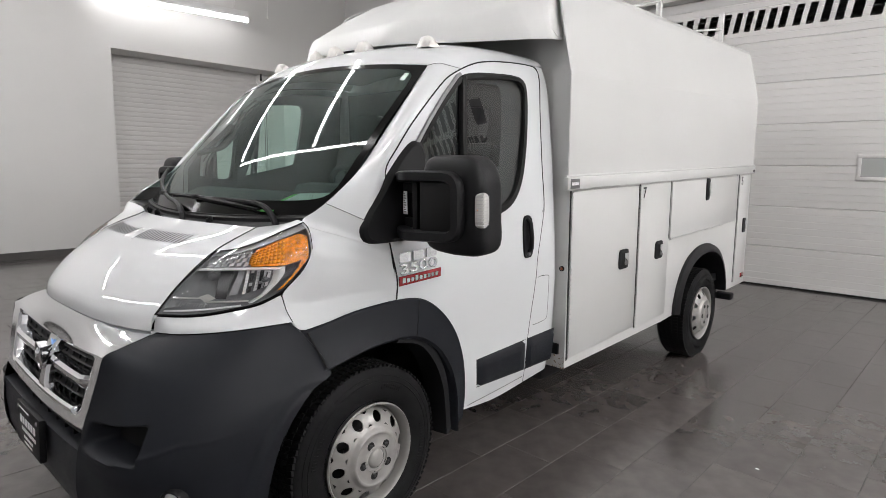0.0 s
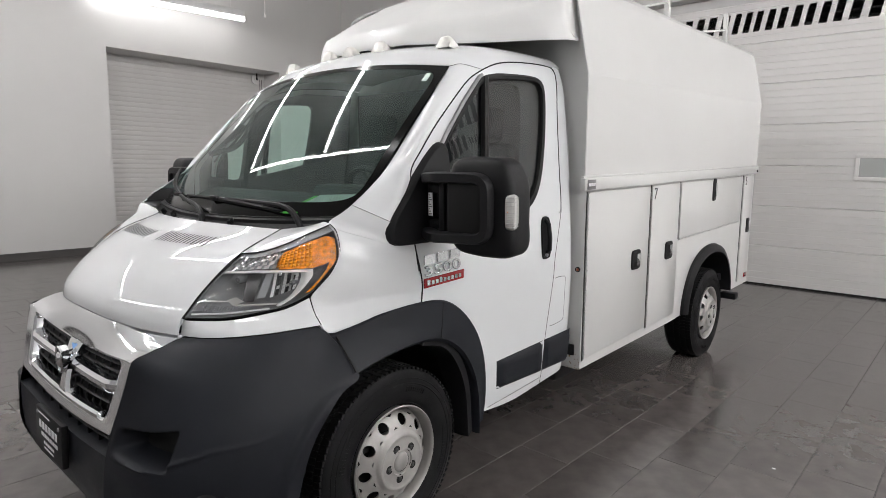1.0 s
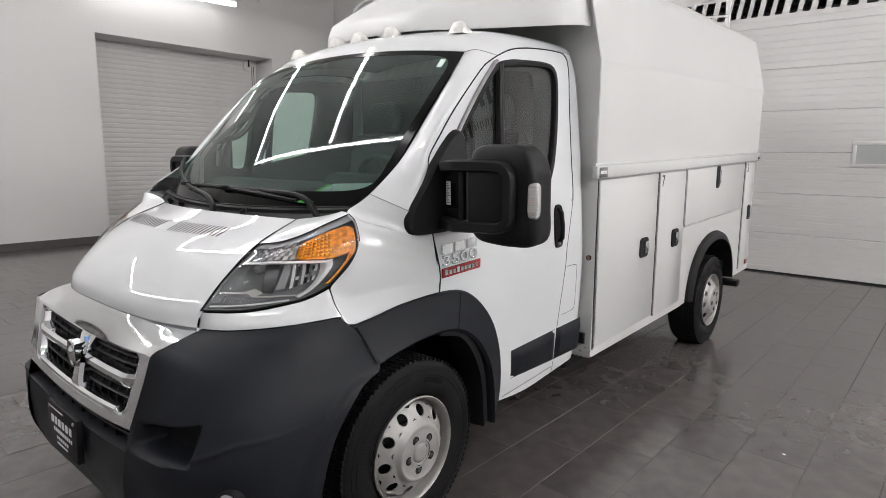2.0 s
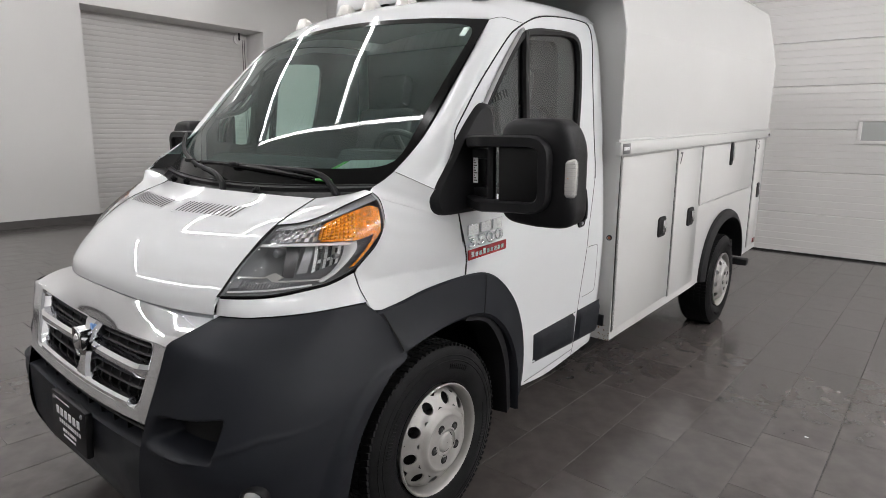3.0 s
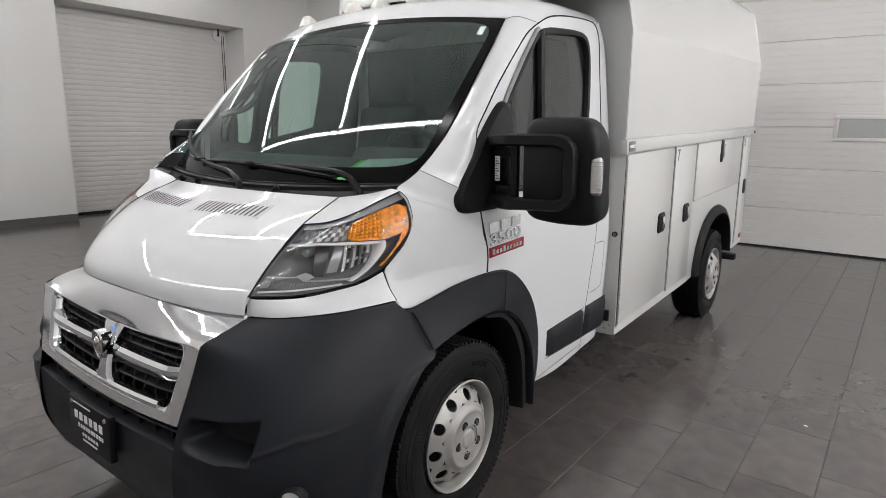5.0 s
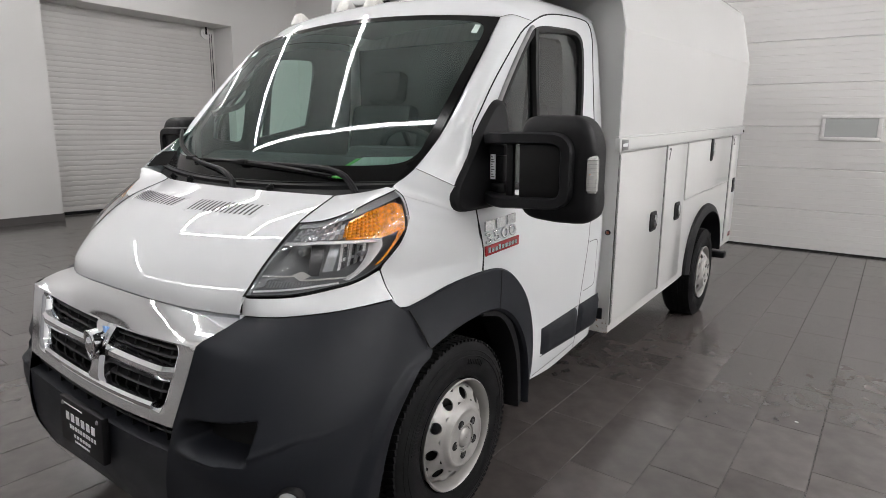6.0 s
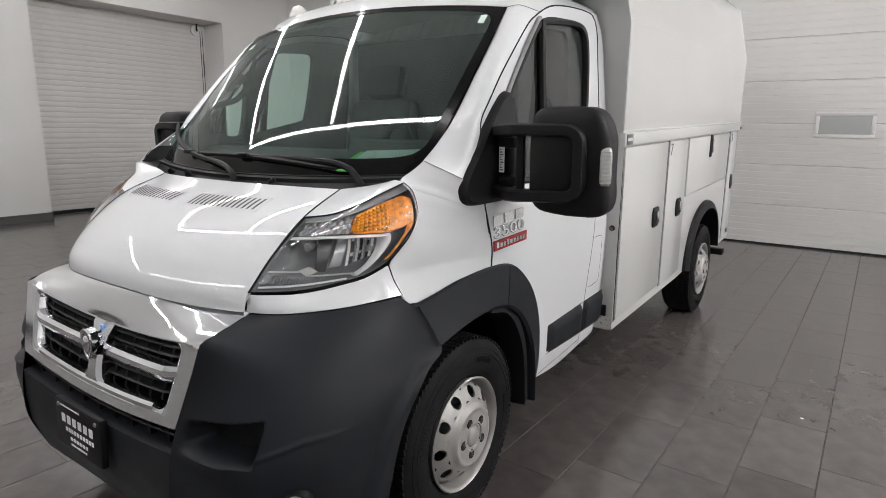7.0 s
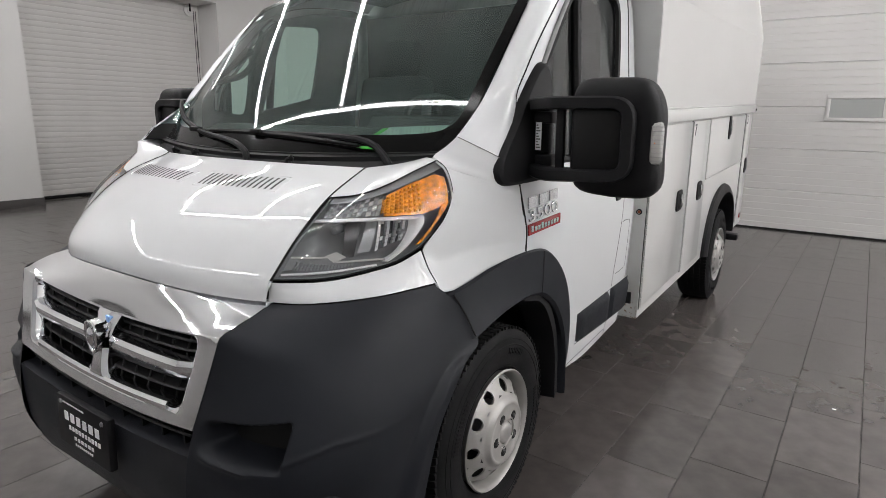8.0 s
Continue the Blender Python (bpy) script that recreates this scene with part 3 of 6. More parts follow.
def lamp_at(u, v, depth=0.0):
    i, j = u * 20, v * 20
    a, b = min(int(i), 19), min(int(j), 19)
    p = Vector(LAMP[a, b]).lerp(Vector(LAMP[a + 1, b]), i - a).lerp(Vector(LAMP[a, b + 1]).lerp(Vector(LAMP[a + 1, b + 1]), i - a), j - b)
    return p + Vector((-0.55, 0.8, -0.1)).normalized() * depth


def lamp_sheet(u0, u1, v0, v1, d, n=9, d1=None):
    return [[lamp_at(u0 + (u1 - u0) * i / (n - 1), v0 + (v1 - v0) * j / (n - 1), d + ((d1 if d1 is not None else d) - d) * i / (n - 1)) for j in range(n)] for i in range(n)]


heads = []
for s in (1, -1):
    def side(bm):
        if s < 0:
            mirror_x(bm)
        return bm

    bm = bmesh.new()
    back = [[lamp_at(i / 12, j / 12, 0.015 + 0.075 * (1 - (2 * i / 12 - 1) ** 6) * (1 - (2 * j / 12 - 1) ** 6)) for j in range(13)] for i in range(13)]
    add_grid(bm, back)
    head = part("headlight", side(bm), LAMP_DARK, van, "clear headlight with amber turn signal")
    heads.append(head)
    bm = bmesh.new()
    a_, b_ = np.linspace(0, 1, 21)[:, None, None], np.linspace(0, 1, 21)[None, :, None]
    add_grid(bm, LAMP + 16 * a_ * (1 - a_) * b_ * (1 - b_) * np.array([0.009, -0.006, 0.013]))
    part("lens", side(bm), LENS, head, "clear plastic lens").visible_shadow = False
    bm = bmesh.new()
    rim_pts = [*l_low, *l_right[1:], *l_top[::-1][1:], *l_left[::-1][1:]]
    add_tube(bm, [np.array(p) + np.array([-0.002, 0.003, 0]) for p in rim_pts], 0.0026, 6, cap=False)
    part("lens_seal", side(bm), SEAL, head)
    # grey bezel inside the lens: along the lower and inner edges, and broad above the amber
    bm = bmesh.new()
    for u0, u1, v0, v1, d in ((0.0, 0.025, 0, 1, 0.006), (0.0, 1.0, 0.0, 0.02, 0.006)):
        add_grid(bm, lamp_sheet(u0, u1, v0, v1, d, 15))
    add_grid(bm, [[lamp_at(0.04 + 0.94 * a, 0.90 - 0.05 * a + (0.085 + 0.05 * a) * b, 0.010) for b in np.linspace(0, 1, 5)] for a in np.linspace(0, 1, 17)])
    shell(bm, 0.002)
    part("lens_border", side(bm), LAMP_DARK, head)

    def brow_v(u_):
        return float(np.interp(u_, [0.01, 0.29, 0.64, 0.76, 0.95], [0.67, 0.64, 0.48, 0.40, 0.33]))

    def crest_v(u_):
        return float(np.interp(u_, [0.45, 0.52, 0.67, 0.90, 0.97], [0.80, 0.84, 0.86, 0.82, 0.70]))

    # amber turn signal: outer shell with a tail down the edge, and brighter facets in the middle
    bm = bmesh.new()
    add_grid(bm, [[lamp_at(u_, brow_v(u_) + 0.03 + (crest_v(u_) - brow_v(u_) - 0.03) * b, 0.024 - 0.012 * u_) for b in np.linspace(0, 1, 9)] for u_ in np.linspace(0.50, 0.965, 17)])
    tail = [(0.945, 0.36), (0.935, 0.27), (0.90, 0.18), (0.855, 0.11), (0.80, 0.055)]
    add_grid(bm, [[lamp_at(u_ + a, v_ - a * 0.4, 0.008) for a in (-0.035, 0.0, 0.032 - 0.006 * k)] for k, (u_, v_) in enumerate(tail)])
    shell(bm, 0.004)
    turn = part("turn_signal", side(bm), AMBER, head, "amber turn signal")
    bm = bmesh.new()
    for i in range(9):
        for j in range(6):
            u0 = 0.475 + 0.033 * i
            lo_v, hi_v = brow_v(u0) + 0.05, crest_v(u0) - 0.02
            v0, dv = lo_v + (hi_v - lo_v) * j / 6, (hi_v - lo_v) / 6 * 0.94
            c_ = lamp_at(u0 + 0.016, v0 + dv / 2, 0.004 + 0.006 * ((i * 7 + j * 3) % 3) / 2)
            q = [lamp_at(u0 + a, v0 + b, 0.017) for a, b in ((0.001, 0.001), (0.031, 0.001), (0.031, dv), (0.001, dv))]
            vs = [bm.verts.new(p) for p in q]
            top_ = bm.verts.new(c_)
            for k in range(4):
                bm.faces.new((vs[k], vs[(k + 1) % 4], top_))
    part("signal_facets", side(bm), AMBER_BRIGHT, head, smooth=False)
    # upper clear unit with crossed ribs
    bm = bmesh.new()
    for k in range(12):
        for j in range(4):
            a0 = 0.07 + 0.034 * k
            b0 = brow_v(a0) + 0.03 + (0.89 - brow_v(a0) - 0.03) * j / 4
            hb = (0.89 - brow_v(a0) - 0.03) / 4 * 0.9
            add_grid(bm, lamp_sheet(a0, a0 + 0.030, b0, b0 + hb, 0.026 - 0.012 * ((k + j) % 2), 3, 0.014 + 0.012 * ((k + j) % 2)))
    part("upper_reflector", side(bm), LAMP_RIB, head, smooth=False)
    # chrome C: brow, outer sweep, lower edge
    bm = bmesh.new()
    add_grid(bm, [[lamp_at(u_, brow_v(u_) - 0.012 + 0.028 * b, 0.010 + 0.012 * b) for b in (0, 0.5, 1)] for u_ in np.linspace(0.02, 0.77, 16)])
    shell(bm, 0.003)
    part("chrome_brow", side(bm), LAMP_CHROME, head)
    out_c = spline([(0.775, 0.405), (0.785, 0.30), (0.745, 0.19), (0.685, 0.10), (0.60, 0.035)], 14)
    in_c = spline([(0.665, 0.455), (0.67, 0.36), (0.655, 0.23), (0.61, 0.12), (0.54, 0.06)], 14)
    bm = bmesh.new()
    add_grid(bm, [[lamp_at(*(p + (q - p) * f_), 0.008 + 0.030 * f_ * f_) for f_ in np.linspace(0, 1, 6)] for p, q in zip(out_c, in_c)])
    shell(bm, 0.003)
    part("chrome_sweep", side(bm), LAMP_CHROME, head)
    bm = bmesh.new()
    add_tube(bm, [lamp_at(*q, 0.010) for q in spline([(0.03, 0.05), (0.30, 0.062), (0.53, 0.03)], 14)], 0.0035, 8)
    part("chrome_edge", side(bm), LAMP_CHROME, head)
    # low daytime lamp: a thin blade, a kinked block, a line along the foot and a row of ribs
    bm = bmesh.new()
    add_grid(bm, [[lamp_at(u_, 0.245 - 0.05 * u_ - 0.018 * b, 0.010) for b in (0, 1)] for u_ in np.linspace(0.03, 0.23, 7)])
    shell(bm, 0.004)
    add_prism(bm, [lamp_at(0.215, 0.240, 0.010), lamp_at(0.26, 0.272, 0.010), lamp_at(0.325, 0.20, 0.010), lamp_at(0.275, 0.160, 0.010)], (0.003, 0.006, 0))
    add_tube(bm, [lamp_at(*q, 0.012) for q in spline([(0.285, 0.165), (0.42, 0.125), (0.57, 0.075)], 9)], 0.003, 6)
    part("daytime_lamp", side(bm), LENS_WHITE, head)
    bm = bmesh.new()
    for k in range(18):
        a0 = 0.07 + 0.018 * k
        for j in range(3):
            b0 = 0.085 + (0.10 - 0.0045 * k) / 3 * j
            add_grid(bm, lamp_sheet(a0, a0 + 0.014, b0, b0 + (0.10 - 0.0045 * k) / 3 * 0.82, 0.026, 2, 0.018))
    part("lower_reflector", side(bm), LAMP_RIB, head, smooth=False)
    # main chamber: a dark partition, and a ribbed reflector whose bright and black reflections are painted in
    bm = bmesh.new()
    add_grid(bm, [[lamp_at(0.245 + 0.10 * a + (0.065 - 0.04 * a) * (1 - b), 0.19 - 0.03 * a + (0.42 - 0.01 * a) * b, 0.035 + 0.02 * a) for b in np.linspace(0, 1, 6)] for a in np.linspace(0, 1, 5)])
    shell(bm, 0.003)
    part("partition", side(bm), LAMP_BLACK, head)
    for tone, pick in ((REFLECTOR, 0), (LAMP_BLACK, 1)):
        bm = bmesh.new()
        for k in range(10):
            for j in range(7):
                if ((k % 3 == 1 and j % 4 != 2) or (k == 4 and j > 3)) != bool(pick):
                    continue
                a0, a1, b0, b1 = k / 10, (k + 0.94) / 10, j / 7, (j + 0.94) / 7
                bow = 0.040 * math.sin(math.pi * (k + 0.5) / 10)
                quad = []
                for a, b in ((a0, b0), (a1, b0), (a1, b1), (a0, b1)):
                    u_ = (1 - b) * (0.49 + 0.155 * a) + b * (0.465 + 0.185 * a)
                    v_ = (1 - b) * (0.18 + 0.05 * a) + b * (0.53 - 0.09 * a)
                    quad.append(bm.verts.new(lamp_at(u_, v_, 0.028 + bow + 0.008 * ((j * 3 + k + int(a > a0)) % 3))))
                bm.faces.new(quad)
        part("reflector", side(bm), tone, head, smooth=False)
    bm = bmesh.new()
    for k in range(6):
        add_grid(bm, lamp_sheet(0.385 + 0.013 * k, 0.397 + 0.013 * k, 0.20, 0.55, 0.05 - 0.004 * k, 3, 0.047 - 0.004 * k))
    part("reflector", side(bm), LAMP_RIB, head, smooth=False)
    for cu, cv, r in ((0.20, 0.52, 0.014), (0.62, 0.33, 0.010)):
        bm = bmesh.new()
        aim = Matrix.Translation(lamp_at(cu, cv, 0.040)) @ Vector((0.35, -0.93, 0.02)).to_track_quat("Z", "Y").to_matrix().to_4x4()
        add_lathe(bm, [(0.001, 0.016), (r * 0.7, 0.014), (r, 0.004), (r, -0.03)], 16, "z")
        bmesh.ops.transform(bm, matrix=aim, verts=bm.verts)
        part("bulb", side(bm), LAMP_DARK, head)

# white strip under the headlight, and the wing
def strip_under(bm):
    top = spline([np.array(p) + np.array([0, 0.001, -0.008]) for p in LOW_PTS[:-2]] + [(0.794, -0.314, 1.060)], 21)
    low = spline([np.array(B_TOP[0]) + np.array([0, 0, 0.004]), (0.66, -0.60, 0.957), (0.77, -0.475, 0.964), (0.838, -0.300, 0.968)], 21)
    top[0] += np.array([-0.010, 0.003, 0])
    low[0] += np.array([-0.013, 0.002, 0])
    l0 = spline([top[0], low[0]], 7)
    l1 = spline([top[-1], (0.815, -0.31, 1.01), low[-1]], 7)
    add_grid(bm, coons(top, low, l0, l1, (0.004, -0.006, 0)))


both(strip_under, "headlight_panel", PAINT, van, t=0.006)

RING_OUT = [(-0.290, 0.934), (-0.18, 0.948), (-0.05, 0.968), (0.137, 0.976), (0.27, 0.958), (0.38, 0.89), (0.475, 0.78), (0.535, 0.64), (0.56, 0.48), (0.565, 0.325)]
RING_IN = [(-0.205, 0.782), (-0.11, 0.800), (0.02, 0.814), (0.15, 0.812), (0.26, 0.782), (0.36, 0.71), (0.43, 0.61), (0.465, 0.50), (0.475, 0.39), (0.475, 0.300)]
r_out, r_in = spline(RING_OUT, 61), spline(RING_IN, 61)
SPLIT = 25


SEAM = [(0.772, -0.092, 1.368), (0.823, -0.018, 1.326), (0.866, 0.057, 1.283), tuple(on_side((0.134, 1.240)))]


def wing(bm):
    bot = spline([(-0.300, 0.958), (-0.284, 0.930), *(r_out[3 : SPLIT + 1 : 3] - np.array([0, 0.018])), r_out[SPLIT] - np.array([0, 0.018])], 41)
    right = spline([r_out[SPLIT] - np.array([0, 0.018]), (0.150, 1.06), (0.134, 1.240)], 61)
    edge = np.vstack([spline([(0.838, -0.298, 0.967), (0.817, -0.308, 1.01), (0.798, -0.310, 1.060)], 14), spline([(0.799, -0.302, 1.073), np.array(L_F) + 0.002, *RIGHT_PTS[1:]], 32), spline([L_TIP, (0.741, -0.170, 1.316), (0.757, -0.13, 1.340), SEAM[0]], 15)])
    top = spline(SEAM, 41)
    G = coons(bot, top[:, 1:], edge[:, 1:], right)
    P = on_side(G)
    dl_ = edge[:, 0] - P[0, :, 0]
    dt_ = top[:, 0] - P[:, -1, 0]
    a = np.linspace(0, 1, 41)[:, None]
    b = np.linspace(0, 1, 61)[None]
    P[..., 0] += (1 - a) ** 1.6 * dl_[None] + b**4 * (dt_[:, None] - (1 - a) ** 1.6 * dl_[-1])
    add_grid(bm, P)


both(wing, "front_wing", PAINT, van, t=0.006)
both(lambda bm: add_tube(bm, [p + np.array([0.0015, -0.001, 0.0005]) for p in spline(SEAM, 30)], 0.0013, 6), "panel_gap", BADGE_GREY, van)


def top_strip(bm):
    """Sliver of the wing between the headlight's top, the hood and the cowl."""
    lo_ = np.array(l_top)[::1] + np.array([0, 0.002, 0.003])
    hi_ = spline([(0.532, -0.240, 1.273), (0.61, -0.205, 1.284), (0.675, -0.190, 1.298), (0.723, -0.185, 1.311)], 21)
    a = spline([lo_[0], (0.542, -0.33, 1.242), hi_[0]], 7)
    b = spline([lo_[-1], hi_[-1]], 7)
    add_grid(bm, coons(lo_, hi_, a, b, (0, 0, 0.006)))


def gap_wing(bm):
    add_tube(bm, spline([(0.796, -0.312, 1.060), (0.817, -0.310, 1.01), (0.838, -0.300, 0.968)], 9), 0.0014, 6)


both(top_strip, "wing_top", PAINT, van, t=0.005)
both(gap_wing, "panel_gap", GAP, van)
both(lambda bm: add_tube(bm, [p + np.array([0.001, 0, 0]) for p in spline(HOOD_SIDE[1:], 25)], 0.0022, 6), "hood_gap", GAP, van)


# wheel arch cladding
def arch_piece(i0, i1):
    def make(bm):
        o, n_ = r_out[i0 : i1 + 1], r_in[i0 : i1 + 1]
        if i0 == 0:
            o, n_ = np.vstack([o[0] + np.array([-0.022, -0.006]), o]), np.vstack([n_[0] + np.array([-0.022, -0.006]), n_])
        rows_ = [on_side(o, 0.001), on_side(o + (n_ - o) * 0.04, 0.009), on_side(o + (n_ - o) * 0.5, 0.016)]
        e = on_side(n_ + (o - n_) * 0.08)
        e[:, 0] = np.maximum(e[:, 0], 0.915) + 0.012
        rows_.append(e)
        e2 = on_side(n_)
        e2[:, 0] = np.maximum(e2[:, 0], 0.915)
        rows_.append(e2)
        e3 = e2.copy()
        e3[:, 0] -= 0.08
        rows_.append(e3)
        if i0 == 0:
            for row in rows_:
                row[0, 0] -= 0.010
        add_grid(bm, rows_)
    return make


both(arch_piece(0, SPLIT), "arch_cladding", PLASTIC, van, "dark grey wheel arch cladding", t=0.004)
both(lambda bm: add_tube(bm, spline([(0.876, -0.266, 0.927), (0.905, -0.250, 0.87), (0.926, -0.226, 0.80)], 9), 0.0032, 6), "panel_gap", GAP, van)
both(arch_piece(SPLIT, 60), "door_arch_cladding", PLASTIC, van, t=0.004)


def arch_seam(bm):
    o, n_ = r_out[SPLIT], r_in[SPLIT]
    low = on_side(n_ + (o - n_) * 0.08)
    low[0] = max(low[0], 0.915) + 0.012
    add_tube(bm, spline([on_side(o + (n_ - o) * 0.04, 0.009), on_side(o + (n_ - o) * 0.5, 0.016), low], 12), 0.0026, 6)


both(arch_seam, "panel_gap", GAP, van)


def liner(bm):
    L = spline([(-0.47, 0.27), (-0.46, 0.55), (-0.30, 0.72), (-0.15, 0.80), (0.05, 0.83), (0.22, 0.80), (0.36, 0.70), (0.43, 0.55), (0.45, 0.32)], 33)
    add_grid(bm, [[(x, p[0], p[1]) for p in L] for x in (0.90, 0.82, 0.6, 0.5)])
    add_grid(bm, [[(0.5, p[0], p[1]) for p in L], [(0.5, p[0] * 0.5, 0.3) for p in L]])
    # inner rib seen behind the front wheel
    L2 = spline([(0.13, 0.80), (0.26, 0.76), (0.35, 0.66), (0.405, 0.52), (0.425, 0.30)], 21)
    add_grid(bm, [[(x, p[0] + dy, p[1] + dz) for p in L2] for x, dy, dz in ((0.905, 0.03, 0.02), (0.908, 0, 0), (0.86, -0.012, 0), (0.80, -0.012, 0))])


both(liner, "arch_liner", BLACK, van, t=0.003)

# doors
D_FRONT = spline([(0.134, 1.25), (0.136, 1.198), (0.152, 1.06), (0.140, 0.976)], 13)
D_ARCH = r_out[SPLIT:] + np.array([-0.012, -0.006])
D_REAR = spline([(1.055, 0.351), (1.062, 0.6), (1.110, 0.914), (1.125, 1.03), (1.196, 1.25)], 25)
WIN = [(0.27, 1.262), (0.25, 1.36), (0.262, 1.52), (0.35, 1.635), (0.47, 1.772), (0.585, 1.875), (0.70, 1.908), (0.85, 1.920), (0.99, 1.925), (1.075, 1.915), (1.106, 1.868), (1.094, 1.72), (1.062, 1.56), (1.015, 1.42), (0.95, 1.33), (0.86, 1.280), (0.72, 1.254), (0.5, 1.250)]
D_UP = [(0.134, 1.25), (0.142, 1.40), (0.148, 1.49), (0.205, 1.567), (0.311, 1.688), (0.476, 1.840), (0.572, 1.898), (0.717, 1.951), (0.843, 1.975), (1.015, 1.990), (1.18, 1.993), (1.245, 1.975), (1.232, 1.88), (1.215, 1.75), (1.203, 1.48), (1.204, 1.33), (1.196, 1.25)]


def by_angle(loop, centre, n):
    """Resamples a star-shaped loop at even angles round a centre."""
    d = np.asarray(loop) - centre
    d = np.vstack([d, d[:1]])
    fine = np.vstack([d[i] + (d[i + 1] - d[i]) * np.linspace(0, 1, 12, endpoint=False)[:, None] for i in range(len(d) - 1)])
    a = np.arctan2(fine[:, 1], fine[:, 0])
    r = np.hypot(fine[:, 0], fine[:, 1])
    o = np.argsort(a)
    a, r = a[o], r[o]
    want = np.linspace(-math.pi, math.pi, n, endpoint=False)
    rr = np.interp(want, np.r_[a - 2 * math.pi, a, a + 2 * math.pi], np.r_[r, r, r])
    return np.stack([rr * np.cos(want), rr * np.sin(want)], 1) + centre


W_C = np.array([0.70, 1.56])
NW = 120
win_loop = by_angle(closed_loop(WIN, 160), W_C, NW)
up_loop = by_angle(np.vstack([spline(D_UP, 140), [(x, 1.25) for x in np.linspace(1.19, 0.14, 40)]]), W_C, NW)


def ring_faces(bm, loops):
    rings = [[bm.verts.new(p) for p in L] for L in loops]
    m = len(loops[0])
    for a, b in zip(rings, rings[1:]):
        for k in range(m):
            bm.faces.new((a[k], a[(k + 1) % m], b[(k + 1) % m], b[k]))
    return rings


def scaled(loop, centre, d):
    """The loop moved outwards from its centre by d."""
    q = loop - centre
    return centre + q * (1 + d / np.linalg.norm(q, axis=1))[:, None]


def door_skin(bm):
    left = np.vstack([D_FRONT[:-1], D_ARCH])
    left = spline(left[::3], 41)
    right = spline(D_REAR[::-1], 41)
    top = spline([left[0], (0.66, 1.25), right[0]], 25)
    low = spline([left[-1], (0.8, 0.338), right[-1]], 25)
    G = on_side(coons(top, low, left, right))
    add_grid(bm, G)
    shell(bm, 0.004)
    ring_faces(bm, [on_side(up_loop), on_side((up_loop * 0.5 + win_loop * 0.5)), on_side(scaled(win_loop, W_C, -0.004)), on_side(scaled(win_loop, W_C, -0.006), -0.02)])


doors = both(door_skin, "cab_door", PAINT, van, "white cab door with black framed window")


def door_glass(bm):
    L = on_side(scaled(win_loop, W_C, -0.016), -0.010)
    c_ = bm.verts.new(on_side(W_C, -0.010))
    ring = [bm.verts.new(p) for p in L]
    mid_ = [bm.verts.new(on_side(q, -0.010)) for q in (scaled(win_loop, W_C, -0.016) + W_C) / 2]
    for k in range(NW):
        j = (k + 1) % NW
        bm.faces.new((ring[k], ring[j], mid_[j], mid_[k]))
        bm.faces.new((mid_[k], mid_[j], c_))


panes = both(door_glass, "door_window", SIDE_GLASS, doors, "dark tinted side window")
panes[1].data.materials[0] = FAR_GLASS


def door_seal(bm):
    ring_faces(bm, [on_side(scaled(win_loop, W_C, 0.001), 0.004), on_side(scaled(win_loop, W_C, -0.010), 0.008), on_side(scaled(win_loop, W_C, -0.026), 0.004), on_side(scaled(win_loop, W_C, -0.030), -0.012)])
    div = spline([(0.628, 1.885), (0.60, 1.70), (0.575, 1.40), (0.565, 1.27)], 13)
    add_tube(bm, on_side(div, -0.004), 0.020, 8)


both(door_seal, "window_seal", SEAL, doors)
both(lambda bm: add_tube(bm, on_side(spline([(0.252, 1.515), (0.345, 1.640), (0.465, 1.777), (0.575, 1.880), (0.60, 1.893)], 24), 0.006), 0.009, 8), "frame_strip", STRIP_GREY, doors, "grey rubber strip along the window frame")


both(lambda bm: add_tube(bm, on_side(np.vstack([D_FRONT[::-1], spline(D_UP, 90)]), -0.0005), 0.0035, 6), "door_gap", GAP, doors)
both(lambda bm: add_tube(bm, on_side(D_REAR, -0.0015), 0.0028, 6), "door_gap", GAP, doors)


def handle_cup(bm):
    loop = [(1.035 + 0.042 * np.sign(c) * abs(c) ** 0.5 + 0.004 * s, 1.135 + 0.108 * np.sign(s) * abs(s) ** 0.6) for c, s in ((math.cos(a), math.sin(a)) for a in np.linspace(0, 2 * math.pi, 28, endpoint=False))]
    loop = np.array(loop)
    cc = np.array([1.035, 1.135])
    ring_faces(bm, [on_side(loop, 0.001), on_side(scaled(loop, cc, -0.004), 0.008), on_side(scaled(loop, cc, -0.012), 0.007), on_side(scaled(loop, cc, -0.018), 0.002)])
    last = on_side(scaled(loop, cc, -0.018), 0.002)
    bm.faces.new([bm.verts.new(p) for p in last])


cups = both(handle_cup, "door_handle", BLACK, doors, "black plastic pull handle")


def handle_grip(bm):
    add_tube(bm, [on_side(q, o) for q, o in (((1.040, 1.225), 0.0), ((1.042, 1.205), 0.018), ((1.042, 1.13), 0.022), ((1.040, 1.075), 0.018), ((1.038, 1.06), 0.0))], [0.010, 0.012, 0.012, 0.012, 0.010], 10)


both(handle_grip, "grip", BLACK, cups)


def lock_barrel(bm):
    add_lathe(bm, [(0.001, 0.004), (0.009, 0.003), (0.011, -0.004)], 16, "x", on_side((1.036, 1.048), 0.006))


both(lock_barrel, "lock", BOLT, cups)


